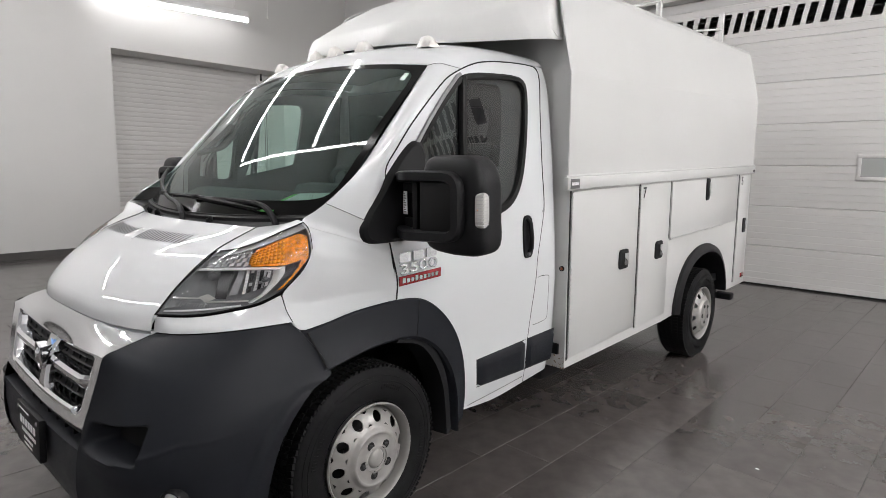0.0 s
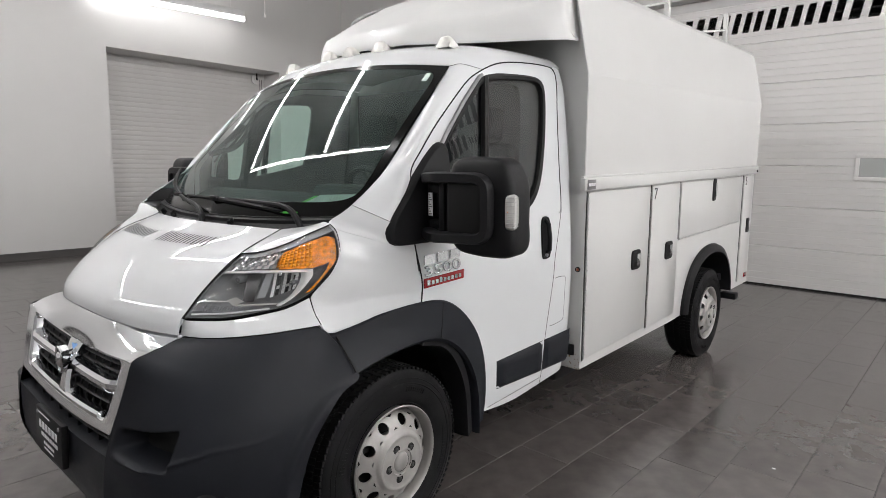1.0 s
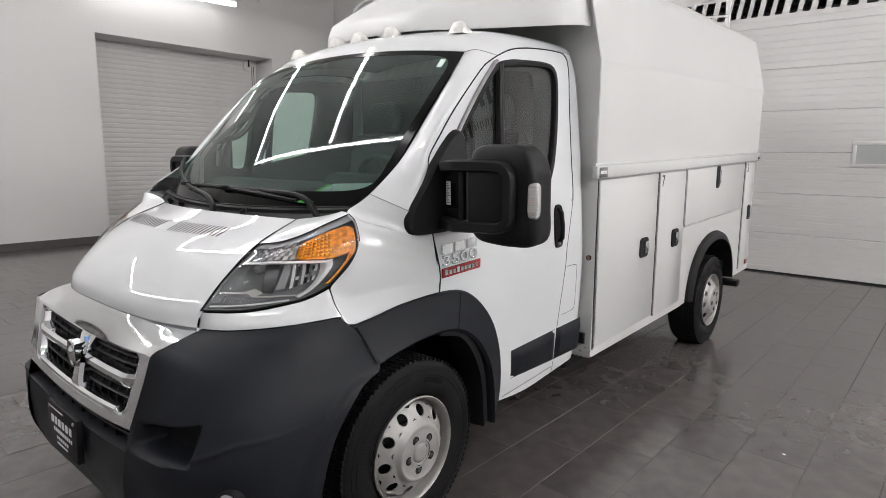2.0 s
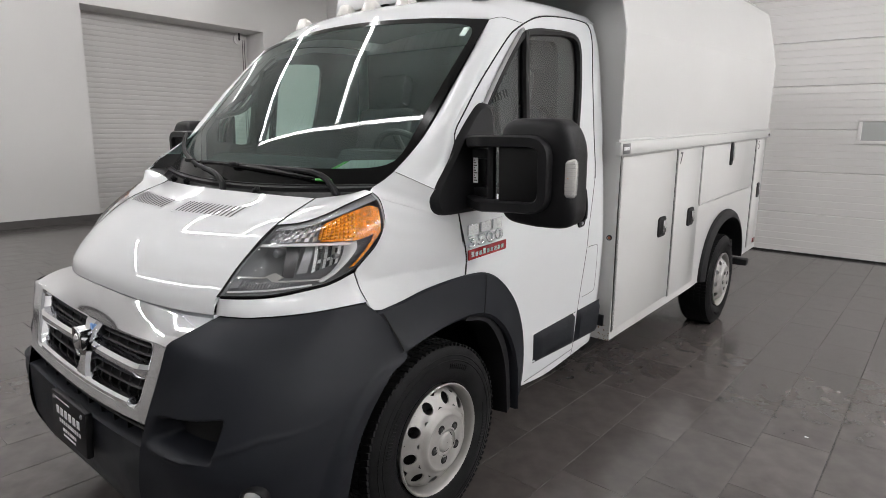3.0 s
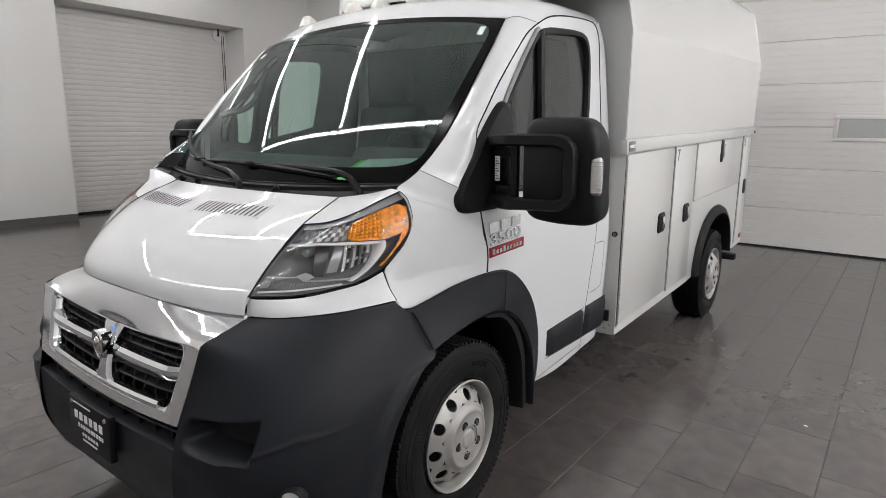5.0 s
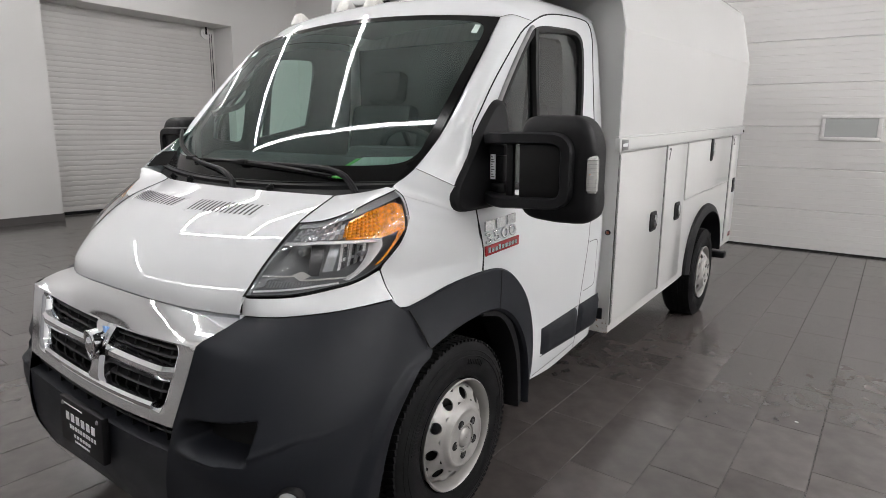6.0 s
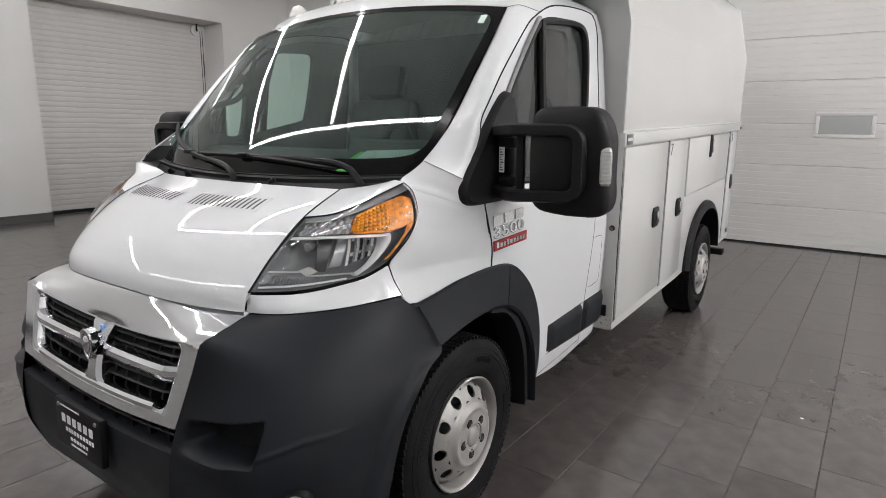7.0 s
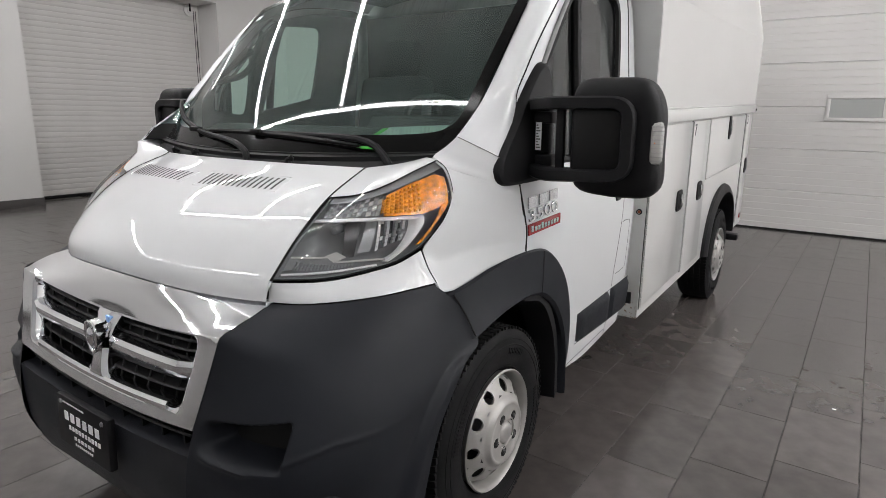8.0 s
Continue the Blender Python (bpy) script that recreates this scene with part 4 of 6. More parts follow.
# lower side strips
def strip(quad, out=0.016):
    def make(bm):
        q = np.array(quad, float)
        c0, c1 = spline([q[0], q[1]], 13), spline([q[3], q[2]], 13)
        d0, d1 = spline([q[0], q[3]], 7), spline([q[1], q[2]], 7)
        g = coons(c0, c1, d0, d1)
        lift = np.full(g.shape[:2], out)
        lift[0], lift[-1], lift[:, 0], lift[:, -1] = 0, 0, 0, 0
        P = on_side(g)
        P[..., 0] += lift
        m_ = g[:, :, :]
        add_grid(bm, P)
    return make


# thin grey tube drawn for the sill's crease line; the skin has no fold
both(lambda bm: add_tube(bm, on_side(spline([(0.60, 0.372), (0.8, 0.378), (1.045, 0.388)], 16), 0.0005), 0.0016, 6), "sill_crease_line", BADGE_GREY, doors)
both(strip([(0.640, 0.592), (1.044, 0.596), (1.050, 0.425), (0.652, 0.448)]), "side_moulding", PLASTIC, doors, "dark grey side moulding")

# cab corner behind the door
CORNER_L = spline([(1.243, 1.999), (1.22, 1.75), (1.206, 1.48), (1.207, 1.32), (1.128, 1.03), (1.113, 0.914), (1.065, 0.6), (1.058, 0.352)], 33)
CORNER_R = spline([(1.318, 1.985), (1.325, 1.75), (1.330, 1.47), (1.318, 1.36), (1.316, 1.1), (1.325, 0.9), (1.325, 0.6), (1.300, 0.370)], 33)


def cab_corner(bm):
    top = spline([CORNER_L[0], CORNER_R[0]], 9)
    low = spline([CORNER_L[-1], CORNER_R[-1]], 9)
    G = on_side(coons(top, low, CORNER_L, CORNER_R))
    G[-1, :, 0] -= 0.018
    G[-2, :, 0] -= 0.004
    add_grid(bm, G)
    edge = G[-1]
    add_grid(bm, [edge, edge + np.array([-0.03, 0.012, 0]), edge + np.array([-0.2, 0.014, 0])])


corners = both(cab_corner, "cab_corner", PAINT, van, t=0.004)
both(strip([(1.056, 0.596), (1.318, 0.597), (1.306, 0.415), (1.060, 0.425)]), "side_moulding", PLASTIC, corners)


def fuel_flap(bm):
    add_tube(bm, on_side(spline([(1.128, 0.912), (1.16, 0.915), (1.222, 0.909), (1.234, 0.89), (1.236, 0.70), (1.226, 0.668), (1.16, 0.660), (1.10, 0.660)], 30), -0.0015), 0.0022, 6)


both(fuel_flap, "fuel_flap", GAP, corners)

# screen pillars
P_IN = [(0.740, -0.160, 1.322), (0.768, -0.093, 1.366), (0.768, 0.0, 1.428), (0.764, 0.10, 1.507), (0.766, 0.25, 1.677), (0.764, 0.40, 1.84), (0.756, 0.484, 1.926)]
P_OUT = [(0.134, 1.240), (0.138, 1.34), (0.144, 1.43), (0.150, 1.497), (0.205, 1.571), (0.311, 1.692), (0.476, 1.844), (0.575, 1.902), (0.615, 1.918)]
p_in = spline(P_IN[1:], 33)
p_out = on_side(spline(P_OUT, 33))


def pillar(bm):
    base = spline(SEAM, 9)
    top = spline([p_in[-1], (0.79, 0.525, 1.935), p_out[-1]], 9)
    add_grid(bm, coons(base, top, p_in, p_out, (0.006, -0.006, 0.004)))


both(pillar, "screen_pillar", PAINT, van, t=0.006)
both(lambda bm: add_tube(bm, [p + np.array([0.0005, -0.0005, 0.0015]) for p in spline([p_in[-1], (0.79, 0.525, 1.935), p_out[-1]], 14)], 0.0012, 6), "panel_gap", BADGE_GREY, van)

# roof
SIDE_TOP = spline([(0.757, 0.484, 1.930), (0.79, 0.535, 1.928), on_side((0.60, 1.915)), on_side((0.717, 1.956)), on_side((0.843, 1.980)), on_side((1.015, 1.995)), on_side((1.2, 1.999)), on_side((1.318, 1.997))], 41)
MID_TOP = spline([(0, 0.422, 1.976), (0, 0.48, 2.020), (0, 0.59, 2.070), (0, 0.78, 2.105), (0, 1.05, 2.115), (0, 1.318, 2.112)], 41)


def roof_row(k, n=49):
    row = []
    for u_ in np.linspace(-1, 1, n):
        f = abs(u_)
        g = 0.42 * f**2 + 0.20 * f**6 + 0.38 * f**16
        w_ = 1 if k > 6 else k / 6
        gg = g * w_ + f**2 * (1 - w_)
        p = MID_TOP[k] + (SIDE_TOP[k] - MID_TOP[k]) * np.array([0, f**2, gg])
        p[0] = SIDE_TOP[k][0] * u_
        row.append(p)
    return row


bm = bmesh.new()
add_grid(bm, [roof_row(k) for k in range(41)])
shell(bm, 0.006)
roof = part("roof", bm, PAINT, van, "glossy white cab roof")
bm = bmesh.new()
add_grid(bm, [[p + np.array([0, 0.03, -0.045]) for p in roof_row(k, 25)[2:-2]] for k in range(3, 41, 3)])
shell(bm, 0.004)
part("headliner", bm, HEADLINER, van)

# screen
su = np.linspace(-1, 1, 49)
g_low = np.stack([0.745 * su, -0.267 + 0.209 * su**2, 1.299 + 0.016 * su**2], 1)
g_top = np.stack([0.756 * su, 0.420 + 0.064 * su**2, 1.974 - 0.048 * su**2], 1)
g_r = spline([(0.745, -0.058, 1.315), (0.757, 0.09, 1.49), (0.766, 0.25, 1.677), (0.764, 0.40, 1.84), (0.756, 0.484, 1.926)], 33)
g_l = g_r * np.array([-1, 1, 1])
SCREEN = coons(g_low, g_top, g_l, g_r)
u, v = np.linspace(-1, 1, 49)[:, None], np.linspace(0, 1, 33)[None]
SCREEN[..., 1] -= 0.016 * np.sin(math.pi * v) * (1 - 0.6 * u**2)
SCREEN[..., 2] += 0.013 * np.sin(math.pi * v) * (1 - 0.6 * u**2)
bm = bmesh.new()
add_grid(bm, SCREEN)
screen = part("windscreen", bm, GLASS, van, "large curved windscreen reflecting ceiling tubes")


def screen_at(u_, v_, lift=0.0):
    i, j = (u_ + 1) / 2 * 48, v_ * 32
    a, b = max(0, min(int(i), 47)), max(0, min(int(j), 31))
    p = Vector(SCREEN[a, b]).lerp(Vector(SCREEN[a + 1, b]), i - a).lerp(Vector(SCREEN[a, b + 1]).lerp(Vector(SCREEN[a + 1, b + 1]), i - a), j - b)
    n_ = (Vector(SCREEN[a + 1, b]) - Vector(SCREEN[a, b])).cross(Vector(SCREEN[a, b + 1]) - Vector(SCREEN[a, b])).normalized()
    return p + n_ * lift


bm = bmesh.new()
uo = [(-1, v_) for v_ in np.linspace(0, 1, 30)] + [(u_, 1) for u_ in np.linspace(-1, 1, 40)] + [(1, v_) for v_ in np.linspace(1, 0, 30)] + [(u_, 0) for u_ in np.linspace(1, -1, 40)]


def inset(u_, v_, du, dv0, dv1):
    hu, lo_, hi_ = 1 - du, dv0, 1 - dv1
    cu, cv = u_, (v_ - 0.5) * 2
    e = 14
    r_ = (abs(cu) ** e + abs(cv) ** e) ** (1 / e)
    return cu / r_ * hu, (cv / r_ * 0.5 + 0.5) * (hi_ - lo_) + lo_


outer_ = [screen_at(*q, 0.0015) for q in uo]
inner_ = [screen_at(*inset(*q, 0.045, 0.088, 0.035), 0.0015) for q in uo]
ring_faces(bm, [outer_, [a.lerp(b, 0.5) for a, b in zip(outer_, inner_)], inner_])
part("glass_border", bm, FRIT, screen)
for u_, v_, du, dv in ((0.905, 0.90, 0.016, 0.03), (-0.88, 0.87, 0.03, 0.02)):
    bm = bmesh.new()
    add_grid(bm, [[screen_at(u_ + a, v_ + b, 0.003) for b in (-dv, dv)] for a in (-du, du)])
    shell(bm, 0.0005)
    part("windscreen_sticker", bm, PAPER, screen)

# black filler between the glass edge and the pillar's lower end
def corner_trim(bm, k0, k1):
    inner_e = [Vector(p) for p in spline([(0.745, -0.058, 1.315), (0.757, 0.09, 1.49)], 12)][k0:k1]
    outer_e = [Vector(p) for p in spline([(0.735, -0.170, 1.314), *P_IN[1:4]], 12)][k0:k1]
    add_grid(bm, [outer_e, [a.lerp(b, 0.5) for a, b in zip(inner_e, outer_e)], [a + Vector((-0.02, 0, 0)) for a in inner_e]])


for s_, m_, k0, k1 in ((1, SEAL, 0, 12), (-1, SEAL, 0, 5), (-1, GLASS, 4, 12)):
    bm = bmesh.new()
    corner_trim(bm, k0, k1)
    if s_ < 0:
        mirror_x(bm)
    part("corner_trim", bm, m_, van)

# cowl between hood and glass
bm = bmesh.new()
c_hi = [screen_at(u_, 0.004, 0.002) for u_ in np.linspace(-1, 1, 41)]
c_lo = [Vector(hood_rear(0.72 * u_)) + Vector((0, 0.010 - 0.03 * u_**2, -0.006 + 0.045 * u_**4)) for u_ in np.linspace(-1, 1, 41)]
rows_ = [c_hi, [a.lerp(b, 0.22) + Vector((0, -0.004, -0.002)) for a, b in zip(c_hi, c_lo)], [a.lerp(b, 0.28) + Vector((0, 0.0, -0.014)) for a, b in zip(c_hi, c_lo)], [a.lerp(b, 0.7) + Vector((0, 0, -0.03)) for a, b in zip(c_hi, c_lo)], [p + Vector((0, 0, -0.01)) for p in c_lo], [p + Vector((0, 0, -0.06)) for p in c_lo]]
add_grid(bm, rows_)
shell(bm, 0.004)
cowl = part("cowl", bm, BLACK, van, "black plastic cowl below the windscreen")
bm = bmesh.new()
add_tube(bm, [p + Vector((0, -0.002, 0.000)) for p in c_hi], 0.0035, 8)
part("cowl_lip", bm, BLACK, cowl)


# wipers
def wiper(base, arm_pts, blade_pts):
    bm = bmesh.new()
    add_lathe(bm, [(0.001, 0.004), (0.016, 0.002), (0.020, -0.02), (0.020, -0.05)], 16, "z", base)
    arm_ = part("wiper", bm, BLACK, van, "black wiper resting on the glass")
    bm = bmesh.new()
    n_ = 16
    add_tube(bm, spline([base, *arm_pts], n_), [0.013 - 0.008 * k / (n_ - 1) for k in range(n_)], 8)
    part("wiper_arm", bm, BLACK, arm_)
    bm = bmesh.new()
    pts = spline(blade_pts, 14)
    add_tube(bm, pts, [0.006 + 0.005 * math.sin(math.pi * k / 13) for k in range(14)], 6)
    part("wiper_blade", bm, SEAL, arm_)
    bm = bmesh.new()
    add_tube(bm, [p + np.array([0, 0.004, -0.010]) for p in pts], 0.003, 6)
    part("wiper_rubber", bm, RUBBER, arm_)
    bm = bmesh.new()
    rounded_box(bm, arm_pts[-1], (0.03, 0.012, 0.010), 4, (14, 10))
    part("wiper_clip", bm, SEAL, arm_)


def rounded_box(bm, c_, h, e=5, n=(28, 18), m=None):
    made_ = bmesh.ops.create_uvsphere(bm, u_segments=n[0], v_segments=n[1], radius=1)["verts"]
    for v_ in made_:
        q = v_.co
        r_ = (abs(q.x) ** e + abs(q.y) ** e + abs(q.z) ** e) ** (1 / e)
        q = q / r_
        v_.co = Vector((q.x * h[0], q.y * h[1], q.z * h[2]))
        if m is not None:
            v_.co = m @ v_.co
        v_.co += Vector(c_)


wiper((0.580, -0.185, 1.278), [(0.556, -0.182, 1.306), (0.523, -0.180, 1.334), (0.468, -0.180, 1.352), (0.38, -0.19, 1.361), (0.004, -0.225, 1.370)], [(0.46, -0.185, 1.335), (0.20, -0.215, 1.356), (0.004, -0.215, 1.364), (-0.30, -0.190, 1.366)])
wiper((0.050, -0.312, 1.270), [(0.045, -0.307, 1.296), (0.01, -0.298, 1.318), (-0.076, -0.272, 1.337), (-0.24, -0.226, 1.350), (-0.40, -0.178, 1.368)], [(-0.24, -0.222, 1.340), (-0.40, -0.172, 1.368), (-0.58, -0.09, 1.410), (-0.765, 0.035, 1.480)])
for x in (-0.52, -0.317, 0.225):
    bm = bmesh.new()
    q = Vector(hood_rear(x)) + Vector((0, 0.028, -0.012))
    add_tube(bm, [q, q + Vector((0.0, 0.002, 0.020)), q + Vector((0.012, 0.004, 0.026)), q + Vector((0.022, 0.004, 0.018))], [0.013, 0.012, 0.010, 0.004], 8)
    part("washer_jet", bm, BLACK, cowl)

# cabin
bm = bmesh.new()
dash = [[(0.74 * u_, y + 0.22 * u_ * u_ * f, z) for u_ in np.linspace(-1, 1, 21)] for y, z, f in ((-0.30, 1.27, 1), (-0.12, 1.318, 0.8), (0.08, 1.372, 0.4), (0.22, 1.372, 0.1), (0.27, 1.32, 0), (0.30, 1.05, 0), (0.33, 0.75, 0))]
add_grid(bm, dash)
shell(bm, 0.01)
dashboard = part("dashboard", bm, CABIN, van, "dark grey dashboard with papers on it")
bm = bmesh.new()
add_grid(bm, [[(x, y, z) for x in np.linspace(0.2, 0.62, 9)] for y, z in ((0.14, 1.37), (0.18, 1.415), (0.25, 1.42), (0.28, 1.35))])
shell(bm, 0.006)
part("instrument_hood", bm, CABIN, dashboard)
bm = bmesh.new()
wheel_m = Matrix.Translation((0.40, 0.40, 1.33)) @ Matrix.Rotation(radians(-58), 4, "X")
add_lathe(bm, [(0.19 + 0.014 * math.cos(a), 0.014 * math.sin(a)) for a in np.linspace(0, 2 * math.pi, 10, endpoint=False)], 40, "z", closed=True)
add_tube(bm, [(-0.18, 0, 0), (0.18, 0, 0)], 0.015, 8)
add_tube(bm, [(0, -0.18, 0), (0, 0, 0)], 0.015, 8)
add_lathe(bm, [(0.001, 0.02), (0.06, 0.015), (0.07, -0.02)], 20, "z")
bmesh.ops.transform(bm, matrix=wheel_m, verts=bm.verts)
part("steering_wheel", bm, CABIN, van)
for x in (-0.42, 0.42):
    bm = bmesh.new()
    add_box(bm, (x - 0.25, 0.55, 0.85), (x + 0.25, 1.05, 1.02), 0.05)
    add_box(bm, (x - 0.24, -0.06, 0.0), (x + 0.24, 0.06, 0.62), 0.05, Matrix.Translation((0, 1.0, 1.0)) @ Matrix.Rotation(radians(-12), 4, "X"))
    add_box(bm, (x - 0.13, -0.05, 0.63), (x + 0.13, 0.05, 0.82), 0.04, Matrix.Translation((0, 1.0, 1.0)) @ Matrix.Rotation(radians(-12), 4, "X"))
    part("seat", bm, FABRIC, van, "charcoal cloth seat with headrest")
bm = bmesh.new()
add_box(bm, (-0.78, 1.285, 0.35), (0.78, 1.315, 1.96), 0.005)
part("cab_rear_wall", bm, CABIN, van)
bm = bmesh.new()
add_box(bm, (-0.82, -0.25, 0.40), (0.82, 1.30, 0.44), 0.005)
part("cab_floor", bm, CABIN, van)


def inner_door(bm):
    G = on_side(coons(spline([(0.20, 1.24), (1.2, 1.24)], 9), spline([(0.55, 0.4), (1.1, 0.4)], 9), spline([(0.20, 1.24), (0.5, 0.7), (0.55, 0.4)], 9), spline([(1.2, 1.24), (1.1, 0.4)], 9)), -0.05)
    add_grid(bm, G)


both(inner_door, "door_lining", CABIN, doors, t=0.01)


def window_trim(bm):
    """Inner door frame round the main pane and the quarter pane."""
    for hole, rim_, c_ in (
        ([(0.50, 1.42), (0.66, 1.447), (0.835, 1.480), (0.866, 1.50), (0.905, 1.69), (0.92, 1.835), (0.905, 1.868), (0.87, 1.876), (0.68, 1.866), (0.645, 1.845), (0.575, 1.64)], [(0.43, 1.20), (1.22, 1.20), (1.24, 1.60), (1.23, 1.955), (0.85, 1.945), (0.66, 1.90), (0.52, 1.81), (0.465, 1.72)], (0.74, 1.66)),
        ([(0.215, 1.43), (0.30, 1.415), (0.375, 1.405), (0.41, 1.45), (0.435, 1.685), (0.40, 1.68), (0.29, 1.61), (0.225, 1.555)], [(0.15, 1.20), (0.43, 1.20), (0.465, 1.72), (0.40, 1.74), (0.22, 1.575), (0.155, 1.48)], (0.32, 1.52)),
    ):
        q = by_angle(closed_loop(hole, 120), np.array(c_), 72)
        r_ = by_angle(np.array(rim_), np.array(c_), 72)
        ring_faces(bm, [on_side(r_, -0.035), on_side(q * 0.8 + r_ * 0.2, -0.045), on_side(q, -0.038), on_side(q, -0.020)])


both(window_trim, "window_trim", CABIN, doors, t=0.003)
bm = bmesh.new()
add_tube(bm, spline([(-0.745, 0.17, 1.56), (-0.725, 0.22, 1.575), (-0.715, 0.30, 1.60), (-0.72, 0.37, 1.665), (-0.735, 0.42, 1.745), (-0.75, 0.46, 1.81)], 20), 0.015, 8)
part("grab_handle", bm, CABIN, van)
bm = bmesh.new()
add_prism(bm, [(0.408, -0.105, 1.336), (0.543, -0.105, 1.340), (0.642, -0.024, 1.366), (0.648, 0.050, 1.396), (0.388, 0.057, 1.383)], (0, 0.001, -0.002))
part("paper_sheet", bm, PAPER, dashboard, "pale paper sheet on the dashboard")
bm = bmesh.new()
add_prism(bm, [(0.396, -0.106, 1.337), (0.416, -0.106, 1.338), (0.396, 0.040, 1.379), (0.372, 0.040, 1.378)], (0, -0.002, 0.001))
add_prism(bm, [(0.44, -0.185, 1.325), (0.52, -0.17, 1.325), (0.52, -0.155, 1.330), (0.44, -0.17, 1.330)], (0, 0, 0.003))
part("green_strip", bm, GREEN, dashboard)

# door mirrors
def mirror_base(bm):
    poly = [(0.006, 1.255), (0.014, 1.222), (0.050, 1.206), (0.15, 1.204), (0.30, 1.212), (0.335, 1.26), (0.335, 1.56), (0.29, 1.60), (0.222, 1.550), (0.125, 1.44), (0.045, 1.335), (0.012, 1.280)]
    L = closed_loop(poly, 60)
    cc = np.array([0.19, 1.33])
    ring_faces(bm, [on_side(L, 0.0), on_side(scaled(L, cc, -0.006), 0.018), on_side(scaled(L, cc, -0.02), 0.026)])
    bm.faces.new([bm.verts.new(p) for p in on_side(scaled(L, cc, -0.02), 0.026)])


bases = both(mirror_base, "door_mirror", BLACK, doors, "large black towing style door mirror")


M_TURN = Matrix.Rotation(radians(6), 3, "Z")


def mirror_head(bm):
    rounded_box(bm, (0, 0, 0), (0.136, 0.085, 0.182), 5.5, (56, 36))
    for v_ in bm.verts:
        x, y, z = v_.co
        # rounded upper outer corner, fuller foot, cheek drawn in behind the arm
        x -= 0.030 * max(0, (z - 0.06) / 0.12) ** 1.6 * max(0, (x + 0.02) / 0.15)
        x += 0.012 * max(0, (-z - 0.06) / 0.12) * max(0, x / 0.13)
        z += 0.012 * max(0, -x / 0.13) * (0.2 if z > 0 else 1)
        v_.co = M_TURN @ Vector((x, y, z)) + Vector((1.157, 0.238, 1.360))


heads_m = both(mirror_head, "mirror_head", BLACK, bases)


def turned(x, y, z):
    return M_TURN @ Vector((x - 1.165, y - 0.235, z - 1.36)) + Vector((1.165, 0.235, 1.36))


def mirror_arm(bm):
    """Flat bar that leaves the base, loops round the head's face and comes back below."""
    h_ = 0.020
    path_ = [(0.880, 1.460), (0.93, 1.466), (1.00, 1.468), (1.10, 1.468), (1.165, 1.466), (1.194, 1.452), (1.205, 1.425), (1.205, 1.36), (1.205, 1.295), (1.194, 1.266), (1.165, 1.252), (1.10, 1.250), (1.00, 1.246), (0.93, 1.244), (0.880, 1.252)]
    pts = spline(path_, 60)
    d_ = np.gradient(pts, axis=0)
    d_ /= np.linalg.norm(d_, axis=1)[:, None]
    nrm = np.stack([-d_[:, 1], d_[:, 0]], 1)
    rows_ = []
    for p, n_ in zip(pts, nrm):
        back = 0.075 * max(0, (0.985 - p[0]) / 0.105) ** 1.2
        rows_.append([turned(p[0] + n_[0] * w_, 0.116 + back + y_, p[1] + n_[1] * w_) for w_, y_ in ((h_, 0.065), (h_, 0.012), (h_ * 0.72, 0.0), (-h_ * 0.72, 0.0), (-h_, 0.012), (-h_, 0.065), (h_, 0.065))])
    add_grid(bm, rows_)
    for row in (rows_[0], rows_[-1]):
        bm.faces.new([bm.verts.new(p) for p in row[:-1]])
    bmesh.ops.remove_doubles(bm, verts=bm.verts, dist=0.0004)


both(mirror_arm, "mirror_arm", BLACK, heads_m, "looped black mirror arm")


def mirror_panel(bm):
    add_box(bm, (1.038, 0.134, 1.262), (1.19, 0.165, 1.456), 0.010)
    for v_ in bm.verts:
        v_.co = turned(*v_.co)


both(mirror_panel, "mirror_panel", SEAL, heads_m)


def mirror_post(bm):
    add_box(bm, (0.984, 0.150, 1.25), (1.012, 0.172, 1.465), 0.006)


both(mirror_post, "mirror_post", BLACK, heads_m)


def mirror_knuckle(bm):
    add_box(bm, (0.885, 0.195, 1.262), (0.955, 0.245, 1.30), 0.008)
    add_box(bm, (0.875, 0.21, 1.30), (0.935, 0.25, 1.455), 0.010)
    add_box(bm, (0.885, 0.195, 1.40), (0.95, 0.245, 1.44), 0.008)


both(mirror_knuckle, "mirror_knuckle", BLACK, heads_m)


def mirror_signal(bm):
    rounded_box(bm, (1.280, 0.206, 1.350), (0.020, 0.040, 0.064), 5, (24, 16), Matrix.Rotation(radians(20), 3, "Z"))


signals = both(mirror_signal, "mirror_signal", LENS_WHITE, heads_m, "clear ribbed side signal lens")


def signal_ribs(bm):
    for k in range(9):
        rounded_box(bm, (1.280, 0.206, 1.300 + 0.0125 * k), (0.0206, 0.0406, 0.0028), 5, (20, 6), Matrix.Rotation(radians(20), 3, "Z"))


both(signal_ribs, "signal_rib", LENS_CLEAR, signals)


def mirror_amber(bm):
    rounded_box(bm, (1.2845, 0.1685, 1.352), (0.006, 0.003, 0.008), 2, (10, 8))


both(mirror_amber, "amber_bulb", AMBER, signals)


def mirror_glass(bm):
    add_box(bm, (1.045, 0.315, 1.21), (1.245, 0.325, 1.51), 0.003)


both(mirror_glass, "mirror_glass", CHROME, heads_m)


def mirror_label(bm):
    add_box(bm, (0.898, 0.188, 1.315), (0.918, 0.191, 1.405), 0.0)


labels = both(mirror_label, "mirror_label", INK_WHITE, heads_m, "small white printed sticker")
both(lambda bm: [add_box(bm, (0.901, 0.1865, 1.322 + 0.009 * k), (0.915 - 0.004 * (k % 3), 0.1878, 1.326 + 0.009 * k)) for k in range(9)], "print_bar", BADGE_GREY, labels, smooth=False)

